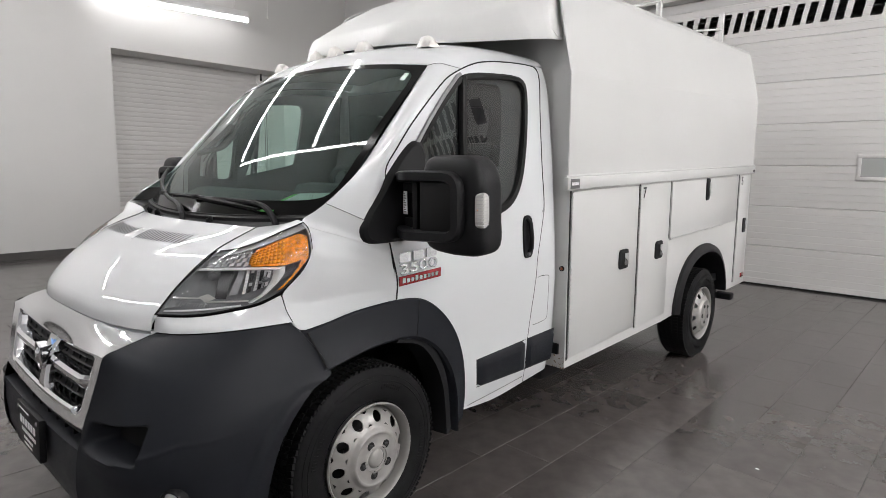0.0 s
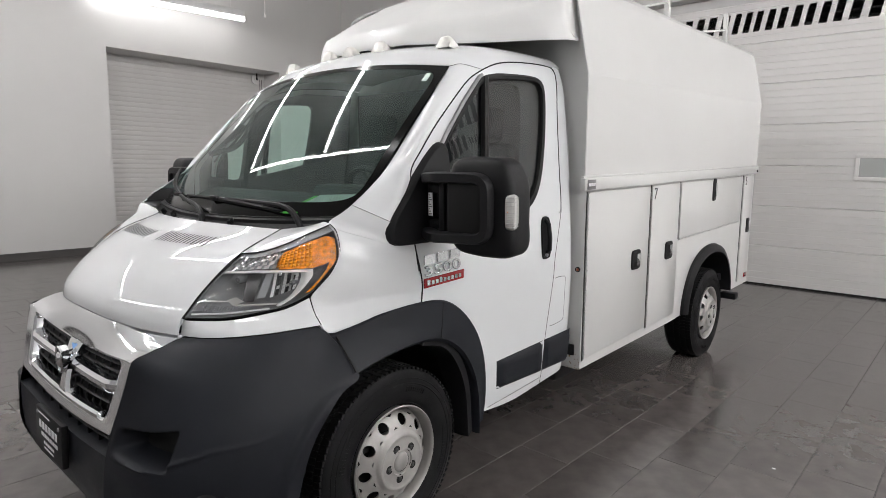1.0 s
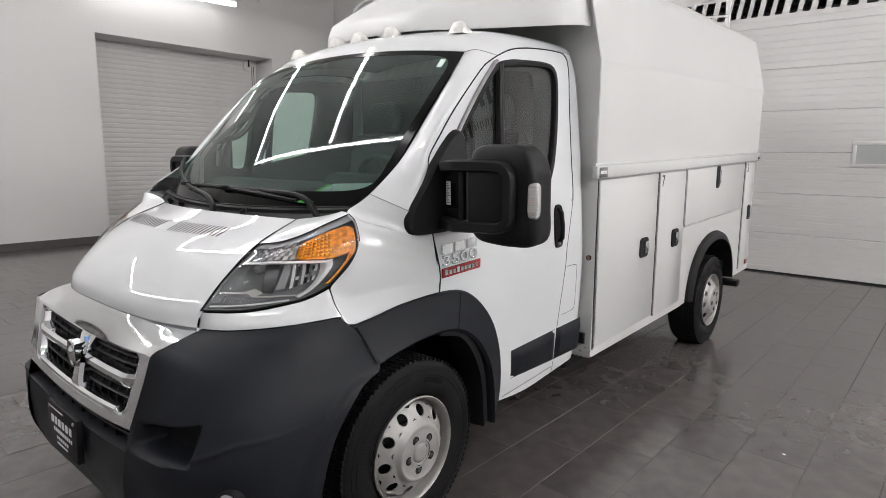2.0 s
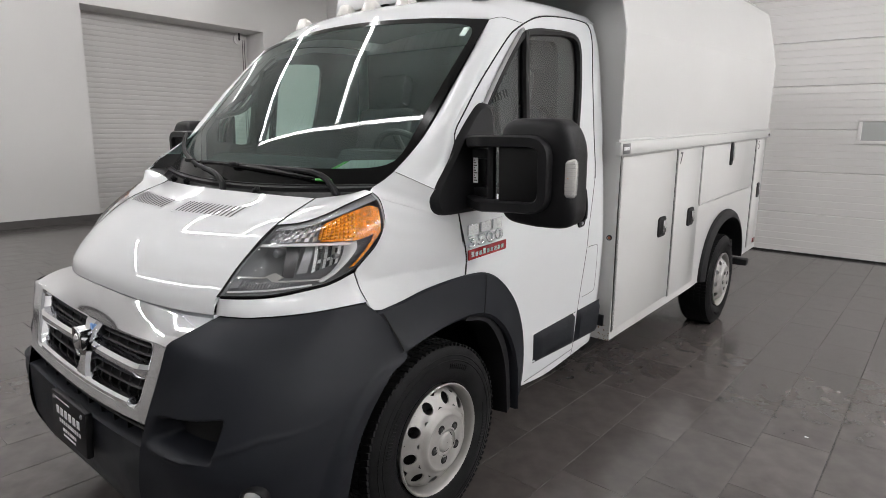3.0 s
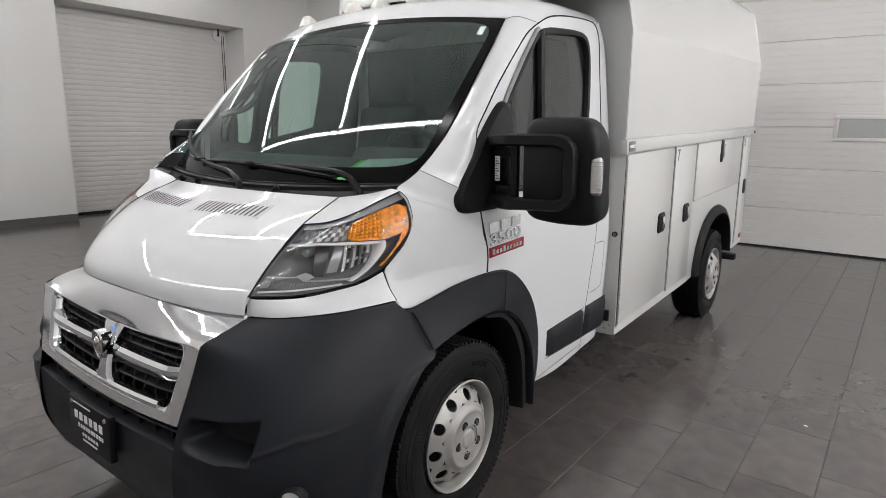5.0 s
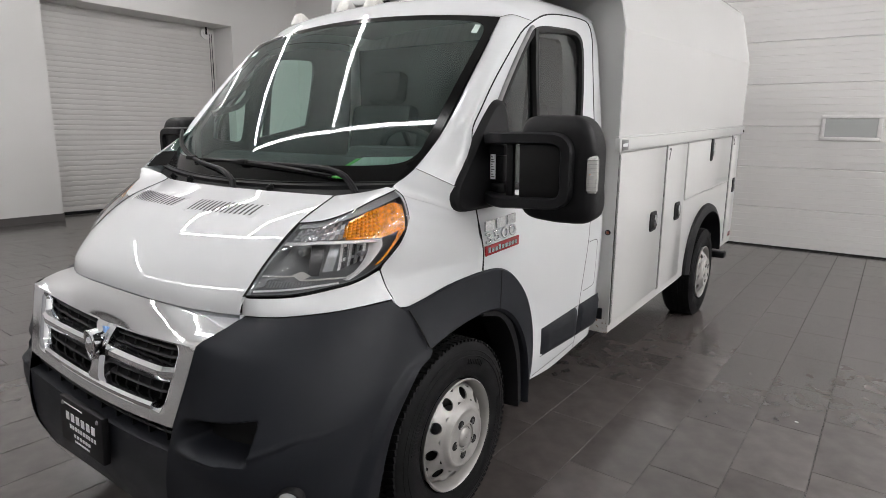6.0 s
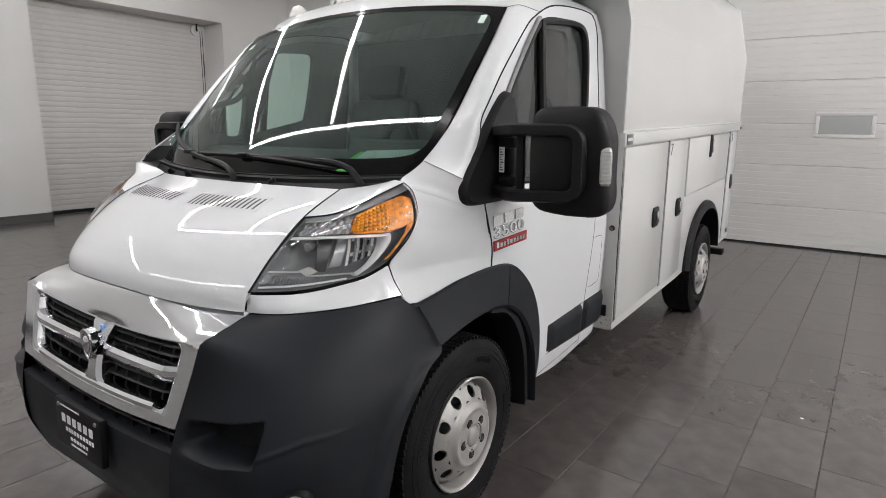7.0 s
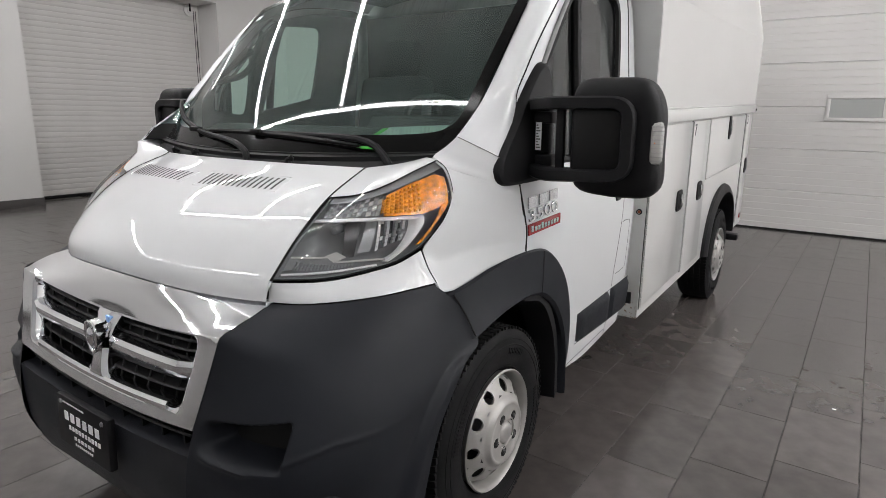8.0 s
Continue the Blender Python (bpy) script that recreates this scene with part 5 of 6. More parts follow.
# plain metal bars where the maker's badge sits on each front door
def on_door(bm, s, y, z, out):
    """Lays a shape drawn in (along, up, proud) on the near or far door's skin."""
    for v_ in bm.verts:
        a, b, o = v_.co
        p = on_side((y + a, z + b), out + o)
        v_.co = Vector((p[0] * s, p[1], p[2]))
    if s < 0:
        bmesh.ops.reverse_faces(bm, faces=bm.faces)


for ob, s in zip(doors, (1, -1)):
    for k in range(3):
        bm = bmesh.new()
        add_prism(bm, [(0, 0, 0), (0.060, 0.003, 0), (0.066, 0.042, 0), (0.006, 0.039, 0)], (0, 0, 0.006))
        bmesh.ops.bevel(bm, geom=list(bm.edges), offset=0.002, segments=2, affect="EDGES")
        on_door(bm, s, 0.166 + 0.070 * k, 1.117 + 0.004 * k, 0.001)
        part("badge_bar", bm, BADGE_CHROME, ob)
    cu = bpy.data.curves.new("numeral", "FONT")
    cu.body, cu.size, cu.extrude, cu.bevel_depth, cu.space_character = "3500", 0.056, 0.003, 0.0012, 1.02
    tmp = bpy.data.objects.new("numeral", cu)
    scene.collection.objects.link(tmp)
    me = bpy.data.meshes.new_from_object(tmp.evaluated_get(bpy.context.evaluated_depsgraph_get()))
    bpy.data.objects.remove(tmp)
    bm = bmesh.new()
    bm.from_mesh(me)
    w_ = max(v_.co.x for v_ in bm.verts)
    for v_ in bm.verts:
        v_.co.x = v_.co.x * 0.205 / w_ if s > 0 else 0.205 - v_.co.x * 0.205 / w_
        v_.co.y += 0.012 * v_.co.x / 0.205
    on_door(bm, s, 0.163, 1.072, 0.003)
    part("numeral", bm, BADGE_CHROME, ob, "chrome numerals 3500 on the door")
    bm = bmesh.new()
    add_prism(bm, [(0, 0, 0), (0.228, 0.010, 0), (0.232, 0.048, 0), (0.004, 0.038, 0)], (0, 0, 0.005))
    bmesh.ops.bevel(bm, geom=list(bm.edges), offset=0.0015, segments=2, affect="EDGES")
    on_door(bm, s, 0.156, 1.026, 0.001)
    red_plate = part("badge_plate", bm, RED, ob, "red enamel badge plate with silver print")
    for k in range(9):
        bm = bmesh.new()
        h_ = 0.021 if k in (0, 3) else 0.016
        add_prism(bm, [(0, 0, 0), (0.015, 0.0007, 0), (0.017, h_, 0), (0.002, h_, 0)], (0, 0, 0.0015))
        on_door(bm, s, 0.172 + 0.0222 * k, 1.0365 + 0.00095 * k, 0.006)
        part("badge_bar", bm, BADGE_CHROME, red_plate, smooth=False)

# clearance lamps on the roof
for x in (-0.60, -0.205, 0.0, 0.205, 0.60):
    bm = bmesh.new()
    k = int(np.argmin(abs(MID_TOP[:, 1] - (0.56 + 0.10 * abs(x)))))
    z0 = np.interp(abs(x), [abs(p[0]) for p in roof_row(k)[24:]], [p[2] for p in roof_row(k)[24:]])
    y0 = MID_TOP[k][1] + 0.02
    pr = [(0, -0.045, 0.0), (0, -0.038, 0.030), (0, -0.026, 0.050), (0, -0.005, 0.058), (0, 0.02, 0.050), (0, 0.055, 0.024), (0, 0.07, 0.008), (0, 0.072, 0.0)]
    rows_ = [[(x + dx, y0 + p[1] * (1 if abs(dx) < 0.03 else 0.7), z0 - 0.008 + p[2] * f) for p in pr] for dx, f in ((-0.042, 0.0), (-0.040, 0.55), (-0.030, 0.85), (-0.012, 1), (0.012, 1), (0.030, 0.85), (0.040, 0.55), (0.042, 0.0))]
    add_grid(bm, rows_)
    part("clearance_lamp", bm, LENS_CREAM, roof, "small milky roof clearance lamp", angle=45)
bm = bmesh.new()
add_tube(bm, [(-0.10, 0.70, 2.09), (-0.10, 0.73, 2.115), (-0.09, 0.80, 2.12)], [0.022, 0.018, 0.006], 8)
part("roof_aerial", bm, BLACK, roof)

# wheels
def rest_on_floor(bm, s):
    """Presses the tread flat where the tyre stands."""
    a = radians(17) + s * math.atan(RAKE)
    for v_ in bm.verts:
        gap = -0.3565 - (v_.co.y * math.sin(a) + v_.co.z * math.cos(a))
        if gap > 0:
            v_.co.y += gap * math.sin(a)
            v_.co.z += gap * math.cos(a)


def wheel(c_, s, parent):
    hub = part("wheel", (lambda b: (add_lathe(b, [(0.001, -0.05), (0.09, -0.05), (0.10, -0.16), (0.001, -0.16)], 24), b)[1])(bmesh.new()), BOLT, parent, "steel wheel in silver paint with black tyre")
    bm = bmesh.new()
    R, r0 = 0.364, 0.214
    prof = [(r0, -0.047), (r0 + 0.012, -0.036), (0.25, -0.027), (0.285, -0.023), (0.315, -0.025), (0.340, -0.032), (0.355, -0.040), (0.362, -0.050)]
    for g in np.linspace(-0.050, -0.224, 5)[:-1]:
        prof += [(R, g - 0.004), (R, g - 0.030), (R - 0.009, g - 0.033), (R - 0.009, g - 0.039)]
    prof += [(R, -0.227), (0.361, -0.232), (0.345, -0.250), (0.305, -0.262), (r0, -0.242)]
    add_lathe(bm, prof, 96)
    rest_on_floor(bm, s)
    tyre = part("tyre", bm, RUBBER, hub, "black all season tyre", angle=28)
    bm = bmesh.new()
    for k in range(92):
        a = 2 * math.pi * k / 92
        turn = Matrix.Rotation(a, 4, "X")
        for g, sk in ((-0.035, 0.25), (-0.077, 0.12), (-0.121, -0.15), (-0.164, -0.2)):
            m_ = turn @ Matrix.Translation((g - 0.02, 0, 0.363)) @ Matrix.Rotation(sk, 4, "Z")
            add_box(bm, (-0.0165, -0.0086, -0.006), (0.0165, 0.0086, 0.0035), 0, m_)
    rest_on_floor(bm, s)
    part("tread", bm, RUBBER, tyre, smooth=False)["kind"] = "stuff"
    bm = bmesh.new()
    for r_ in (0.225, 0.305, 0.325):
        add_lathe(bm, [(r_ + 0.0025 * math.cos(a), float(np.interp(r_, [p_[0] for p_ in prof[:8]], [p_[1] for p_ in prof[:8]])) + 0.002 * math.sin(a)) for a in np.linspace(0, 2 * math.pi, 6, endpoint=False)], 72, closed=True)
    part("sidewall_bead", bm, RUBBER, tyre)
    bm = bmesh.new()
    for a0, count in ((0.5, 14), (2.4, 11), (3.9, 16), (5.4, 9)):
        for k in range(count):
            add_box(bm, (-0.028, -0.0035, -0.010), (-0.0215, 0.0035, 0.010), 0, Matrix.Rotation(a0 + k * 0.045, 4, "X") @ Matrix.Translation((0, 0, 0.283)))
    part("sidewall_relief", bm, RUBBER, tyre, smooth=False)["kind"] = "stuff"
    bm = bmesh.new()
    add_lathe(bm, [(0.196, -0.24), (0.196, -0.08), (0.205, -0.055), (0.214, -0.032), (0.2175, -0.026), (0.213, -0.021), (0.207, -0.026), (0.203, -0.038), (0.200, -0.058), (0.197, -0.088)], 72)
    rim = part("rim", bm, STEEL, hub, "silver painted steel rim with round holes")
    # disc with a ring of holes
    bm = bmesh.new()
    nh, ne = 10, 20
    def disc_x(r_):
        return np.interp(r_, [0.06, 0.098, 0.104, 0.110, 0.116, 0.124, 0.132, 0.150, 0.172, 0.186, 0.194, 0.198], [0.004, 0.003, 0.006, 0.005, -0.001, -0.010, -0.015, -0.024, -0.040, -0.056, -0.074, -0.086])
    for h in range(nh):
        a0 = 2 * math.pi * h / nh + radians(23)
        half = math.pi / nh
        edge_, hole, deep = [], [], []
        for k in range(ne):
            t_ = 2 * math.pi * k / ne
            cx, sy = math.cos(t_), math.sin(t_)
            m_ = max(abs(cx), abs(sy))
            rr, aa = 0.159 + 0.0245 * sy / m_, a0 + half * cx / m_
            edge_.append((disc_x(rr), rr * math.cos(aa), rr * math.sin(aa)))
            rh, ah = 0.159 + 0.0205 * sy, a0 + (0.0215 * cx) / 0.159
            hole.append((disc_x(rh), rh * math.cos(ah), rh * math.sin(ah)))
            deep.append((disc_x(rh) - 0.006, rh * math.cos(ah), rh * math.sin(ah)))
        ring_faces(bm, [edge_, hole, deep])
    add_lathe(bm, [(r_, float(disc_x(r_))) for r_ in (0.1345, 0.131, 0.127, 0.124, 0.120, 0.116, 0.113, 0.110, 0.107, 0.104, 0.101, 0.098, 0.085, 0.07, 0.06)] + [(0.052, 0.006), (0.05, 0.001), (0.04, 0.001)], 60)
    add_lathe(bm, [(r_, float(disc_x(r_))) for r_ in (0.1835, 0.187, 0.190, 0.194, 0.196, 0.1985)], 60)
    bmesh.ops.remove_doubles(bm, verts=bm.verts, dist=0.0004)
    part("wheel_disc", bm, STEEL, hub, angle=40)
    bm = bmesh.new()
    add_lathe(bm, [(0.001, 0.010), (0.028, 0.009), (0.036, 0.003), (0.040, -0.004)], 32)
    part("hub_cap", bm, STEEL, hub)
    # black disc added behind the holes, painting the shade seen in them
    bm = bmesh.new()
    add_lathe(bm, [(0.001, -0.092), (0.195, -0.092), (0.1955, -0.22)], 40)
    part("hole_shade_disc", bm, GAP, hub)
    for k in range(5):
        a = 2 * math.pi * (k + 0.345) / 5
        c2_ = (0.0, 0.0665 * math.cos(a), 0.0665 * math.sin(a))
        # near-black disc on the face, painted for the shade of the bolt's recess
        bm = bmesh.new()
        add_lathe(bm, [(0.0175, 0.003), (0.0168, 0.0052), (0.0155, 0.0050), (0.0148, 0.0044), (0.001, 0.0044)], 20, "x", c2_)
        part("bolt_recess_shade", bm, GAP, hub)
        bm = bmesh.new()
        add_lathe(bm, [(0.001, 0.0085), (0.007, 0.008), (0.009, 0.0065), (0.009, 0.004)], 6, "x", c2_)
        part("wheel_bolt", bm, BOLT_DARK, hub, smooth=False)
    hub.location = c_
    hub.rotation_euler = (radians(17), 0, 0 if s > 0 else math.pi)
    return hub


for x_, y_, z_ in ((0.910, 0.003, 0.357), (1.006, 3.455, 0.254)):
    wheel((x_, y_, z_), 1, van)
    wheel((-x_, y_, z_), -1, van)

# underside
boxes("chassis_rail", BLACK, van, ((0.36, 0.3, 0.33), (0.46, 4.5, 0.45)), ((-0.46, 0.3, 0.33), (-0.36, 4.5, 0.45)))
boxes("rear_axle", BLACK, van, ((-0.76, 3.40, 0.20), (0.76, 3.50, 0.30)), bevel=0.02)
boxes("engine_tray", BLACK, van, ((-0.48, -0.78, 0.26), (0.48, 0.45, 0.30)))

# unseen blocks added to stop light and darken the floor below
boxes("underbody_shade", BLACK, van, ((-0.92, 1.33, 0.44), (0.92, 4.62, 0.50)), ((-0.75, 0.45, 0.34), (0.75, 1.33, 0.40)))
boxes("shade_block_front", BLACK, van, ((-0.72, 1.40, 0.22), (0.78, 3.05, 0.44)), bevel=0.03)
boxes("shade_block_rear", BLACK, van, ((-0.72, 3.85, 0.26), (0.72, 4.55, 0.44)), bevel=0.03)
# ---- the service body behind the cab ----
BX, BF, BR = 0.955, 1.345, 4.645
ARCH = spline([(2.925, 0.352), (2.945, 0.46), (3.02, 0.60), (3.14, 0.70), (3.30, 0.755), (3.46, 0.77), (3.62, 0.755), (3.78, 0.70), (3.90, 0.60), (3.975, 0.46), (3.995, 0.352)], 61)


def body_bottom(y):
    return 0.364 - 0.014 * (y - BF)


def lower_edge(y):
    return float(np.interp(y, ARCH[:, 0], ARCH[:, 1])) if ARCH[0, 0] <= y <= ARCH[-1, 0] else body_bottom(y)


ys = sorted({*np.linspace(BF, ARCH[0, 0], 8), *ARCH[:, 0], *np.linspace(ARCH[-1, 0], BR, 6)})


def lower_side(bm):
    add_grid(bm, [[(BX, y, 1.40), (BX, y, max(lower_edge(y), 0.9)), (BX, y, lower_edge(y)), (BX - 0.03, y, lower_edge(y)), (BX - 0.35, y, lower_edge(y) + 0.0)] for y in ys])


bm = bmesh.new()
lower_side(bm)
mirror_x(bm)
lower_side(bm)
# front and rear walls
SECTION = spline([(0.966, 1.40), (0.968, 1.46), (0.969, 1.70), (0.970, 1.95)], 9)
SHOULDER = np.vstack([spline([(0.970, 1.955), (0.884, 2.39)], 9)[:-1], spline([(0.884, 2.39), (0.866, 2.44), (0.82, 2.477), (0.70, 2.498), (0.3, 2.515), (0.0, 2.520)], 25)])


def upper_ring(y):
    f = (y - BF) / (BR - BF)
    lift = 0.045 * f
    pts = [(x, z + lift * min(1, max(0, (z - 1.5) / 0.45)) * (1 if z < 2.1 else max(0, 1 - (z - 2.1) / 0.4))) for x, z in np.vstack([SECTION, SHOULDER])]
    return pts + [(-x, z) for x, z in pts[::-1][1:]]


front_loop = upper_ring(BF)
wall_v = [bm.verts.new((x, BF, z)) for x, z in front_loop] + [bm.verts.new((-BX, BF, 0.36)), bm.verts.new((BX, BF, 0.36))]
bm.faces.new(wall_v)
rear_loop = upper_ring(BR)
wall_v = [bm.verts.new((x, BR, z)) for x, z in rear_loop] + [bm.verts.new((-BX, BR, 0.33)), bm.verts.new((BX, BR, 0.33))]
bm.faces.new(wall_v)
body = part("service_body", bm, BODY_PAINT, van, "white painted steel service body with side compartments")
bm = bmesh.new()
add_grid(bm, [[(x, y, z) for x, z in upper_ring(y)] for y in np.linspace(BF - 0.033, BR, 12)])
part("upper_shell", bm, BODY_PAINT, body, "white folded upper panels", angle=4.2)
# folded edge strips of the upper shell
for y in (BF - 0.031, BR - 0.004):
    bm = bmesh.new()
    add_tube(bm, [(x, y, z) for x, z in upper_ring(y)], 0.006, 6)
    part("edge_fold", bm, BODY_PAINT, body)


def rail(bm):
    add_box(bm, (BX + 0.003, 1.285, 1.358), (0.988, BR + 0.01, 1.425), 0.006)
    add_box(bm, (BX + 0.006, 1.285, 1.425), (0.978, BR + 0.01, 1.436), 0.002)


both(rail, "side_rail", BODY_PAINT, body)
both(lambda bm: add_box(bm, (0.988, 1.308, 1.364), (0.991, 1.400, 1.416), 0.001), "rail_badge", BADGE_GREY, body, "small dark plate on the side rail")
both(lambda bm: [add_box(bm, (0.991, 1.318 + 0.0105 * k, 1.382), (0.9925, 1.3245 + 0.0105 * k, 1.399), 0) for k in range(7)], "badge_bar", INK_WHITE, body)
both(lambda bm: add_box(bm, (0.985, 4.59, 1.372), (0.995, 4.615, 1.392), 0.003), "rail_stop", BLACK, body)


def plate(y0, y1, z0, z1, out=0.007):
    def make(bm):
        add_box(bm, (BX - 0.004, y0, z0), (BX + out, y1, z1), 0.003)
    return make


door_a = both(plate(1.392, 2.205, 0.415, 1.346), "compartment_door", BODY_PAINT, body, "white steel compartment door")
door_b = both(plate(2.245, 2.722, 0.400, 1.346), "compartment_door", BODY_PAINT, body, "white steel compartment door")
door_c = both(plate(2.752, 4.235, 0.945, 1.346, 0.008), "drop_flap", BODY_PAINT, body, "white drop down flap above the wheel")
door_d = both(plate(4.318, 4.605, 0.370, 1.346), "compartment_door", BODY_PAINT, body, "white rear compartment door")
for pair, spans in ((door_a, [((1.362, 0.405), (1.374, 1.35)), ((2.206, 0.41), (2.211, 1.348))]), (door_b, [((2.222, 0.40), (2.234, 1.35))]), (door_c, [((2.736, 0.945), (2.744, 1.35)), ((4.238, 0.945), (4.244, 1.35))]), (door_d, [((4.290, 0.37), (4.302, 1.35))])):
    for (y0, z0), (y1, z1) in spans:
        both(lambda bm: add_box(bm, (BX - 0.003, y0 - 0.002, z0), (BX + 0.0015, y1 + 0.002, z1)), "door_gap", GAP, pair, smooth=False)


def as_stuff(obs):
    for ob in obs:
        ob["kind"] = "stuff"


def hinge_strip(y, z0, z1):
    def make(bm):
        n_ = int((z1 - z0) / 0.028)
        for k in range(n_):
            z_ = z0 + (z1 - z0) * k / n_
            add_box(bm, (BX, y - 0.007, z_), (BX + 0.009, y + 0.007, z_ + (0.021 if k % 2 else 0.023)), 0)
    return make


as_stuff(both(hinge_strip(1.381, 0.415, 1.346), "piano_hinge", BODY_PAINT, door_a, smooth=False))
as_stuff(both(hinge_strip(2.237, 0.400, 1.346), "piano_hinge", BODY_PAINT, door_b, smooth=False))
as_stuff(both(hinge_strip(4.308, 0.370, 1.346), "piano_hinge", BODY_PAINT, door_d, smooth=False))


def flap_hinge(bm):
    for k in range(52):
        y_ = 2.76 + 1.47 * k / 52
        add_box(bm, (BX, y_, 0.936), (BX + 0.011, y_ + 0.02, 0.948), 0)


as_stuff(both(flap_hinge, "piano_hinge", BODY_PAINT, door_c, smooth=False))


def latch(pair, y, z, hy=0.064, hz=0.062):
    frames = both(lambda bm: rounded_box(bm, (BX + 0.008, y, z), (0.009, hy, hz), 6, (24, 14)), "paddle_latch", BLACK, pair, "black paddle latch with chrome lever")
    both(lambda bm: add_box(bm, (BX + 0.0135, y - hy * 0.62, z - hz * 0.70), (BX + 0.0175, y + hy * 0.62, z + hz * 0.70), 0.001), "latch_recess", SEAL, frames)
    both(lambda bm: add_box(bm, (BX + 0.016, y - hy * 0.1, z - hz * 0.6), (BX + 0.026, y + hy * 0.58, z + hz * 0.62), 0.004), "lever", CHROME, frames)


latch(door_a, 2.015, 0.895)
latch(door_b, 2.555, 0.888)
latch(door_c, 3.47, 1.262, 0.040, 0.088)
latch(door_d, 4.50, 0.882, 0.042, 0.068)


def flare(bm):
    o = ARCH.copy()
    cc = np.array([3.46, 0.30])
    big = scaled(o, cc, 0.055)
    add_grid(bm, [[(BX + 0.002, *p) for p in big], [(BX + 0.022, *p) for p in scaled(o, cc, 0.046)], [(BX + 0.040, *p) for p in scaled(o, cc, 0.01)], [(BX + 0.042, *p) for p in scaled(o, cc, -0.012)], [(BX - 0.02, *p) for p in scaled(o, cc, -0.014)], [(BX - 0.30, *p) for p in scaled(o, cc, -0.004)]])


both(flare, "wheel_flare", BLACK, body, "black rubber wheel flare", t=0.004)


def tail_piece(bm):
    add_box(bm, (0.90, 4.01, 0.262), (1.035, 4.10, 0.318), 0.010)
    add_box(bm, (0.86, 4.00, 0.28), (0.90, 4.06, 0.40), 0.004)


both(tail_piece, "rear_step_bracket", BLACK, body)
both(lambda bm: add_lathe(bm, [(0.001, -0.006), (0.007, -0.006), (0.009, 0.0), (0.009, 0.002)], 18, "y", (0.928, BF - 0.002, 0.928)), "amber_marker", RUST_AMBER, body)
both(lambda bm: add_lathe(bm, [(0.009, -0.004), (0.014, -0.005), (0.015, 0.002)], 18, "y", (0.928, BF - 0.002, 0.928)), "marker_ring", BLACK, body)
both(lambda bm: add_box(bm, (BX + 0.006, 4.50, 0.385), (BX + 0.012, 4.59, 0.425), 0.001), "red_marker", RED, body)
# rust along the lower front edge
RUST = mat("rusty_edge", (0.20, 0.12, 0.06), 0.9, noise_scale=60, noise_amount=0.6)


def rust_chips(bm):
    rnd = random.Random(4)
    for k in range(26):
        x = 0.952 - rnd.random() ** 2 * 0.07
        z = 0.362 + rnd.random() ** 2 * 0.10
        r_ = 0.0018 + 0.003 * rnd.random()
        add_lathe(bm, [(0.0005, -0.0012), (r_, 0.0)], 7, "y", (x, BF - 0.0008, z))


both(rust_chips, "rust_speckle", RUST, body)


# numerals on the compartment doors
def numeral(ch, y, z, size, parent):
    cu = bpy.data.curves.new("numeral", "FONT")
    cu.body, cu.size, cu.extrude = ch, size, 0.0008
    tmp = bpy.data.objects.new("numeral", cu)
    scene.collection.objects.link(tmp)
    me = bpy.data.meshes.new_from_object(tmp.evaluated_get(bpy.context.evaluated_depsgraph_get()))
    bpy.data.objects.remove(tmp)
    me.materials.append(INK_BLACK)
    ob = new("numeral", me)
    ob.parent = parent
    ob["label"] = "black printed numeral " + ch
    ob.matrix_basis = Matrix.Translation((BX + 0.0085, y, z)) @ Matrix(((0, 0, 1, 0), (1, 0, 0, 0), (0, 1, 0, 0), (0, 0, 0, 1)))
    return ob


numeral("7", 2.262, 1.258, 0.105, door_b[0])
numeral("5", 4.345, 1.262, 0.105, door_d[0])

# roof fairing over the cab
F_LOW = [(0.0, 0.615, 2.092), (0.33, 0.640, 2.090), (0.62, 0.90, 2.100), (0.84, 1.13, 2.116), (0.893, 1.24, 2.125), (0.897, BF, 2.13)]
F_CREASE = [(0.0, 0.650, 2.185), (0.33, 0.680, 2.195), (0.61, 0.905, 2.222), (0.77, 1.09, 2.29), (0.855, 1.23, 2.36), (0.866, BF, 2.40)]
F_TOP = [(0.0, 1.30, 2.520), (0.25, 1.30, 2.516), (0.45, 1.31, 2.495), (0.62, 1.32, 2.465), (0.78, 1.335, 2.43), (0.858, BF, 2.405)]


def full(line, n):
    L = np.array(line)
    dens = np.vstack([L[i] + (L[i + 1] - L[i]) * np.linspace(0, 1, n, endpoint=False)[:, None] for i in range(len(L) - 1)] + [L[-1:]])
    return np.vstack([dens[::-1], dens[1:] * np.array([-1, 1, 1])])


bm = bmesh.new()
lo_, cr_, tp_ = full(F_LOW, 6), full(F_CREASE, 6), full(F_TOP, 6)
rows_ = [lo_ + np.array([0, 0.05, 0.012]), lo_ + np.array([0, 0.004, -0.004]), lo_ + np.array([0, 0, 0.012]), lo_ * 0.5 + cr_ * 0.5 + np.array([0, -0.006, 0]), cr_ * 0.94 + lo_ * 0.06, cr_ * 0.95 + tp_ * 0.05, cr_ * 0.66 + tp_ * 0.34 + np.array([0, 0, 0.02]), cr_ * 0.33 + tp_ * 0.67 + np.array([0, 0, 0.024]), tp_]
add_grid(bm, rows_)
shell(bm, 0.005)
part("roof_fairing", bm, FAIRING, body, "white moulded wind fairing above the cab", angle=60)
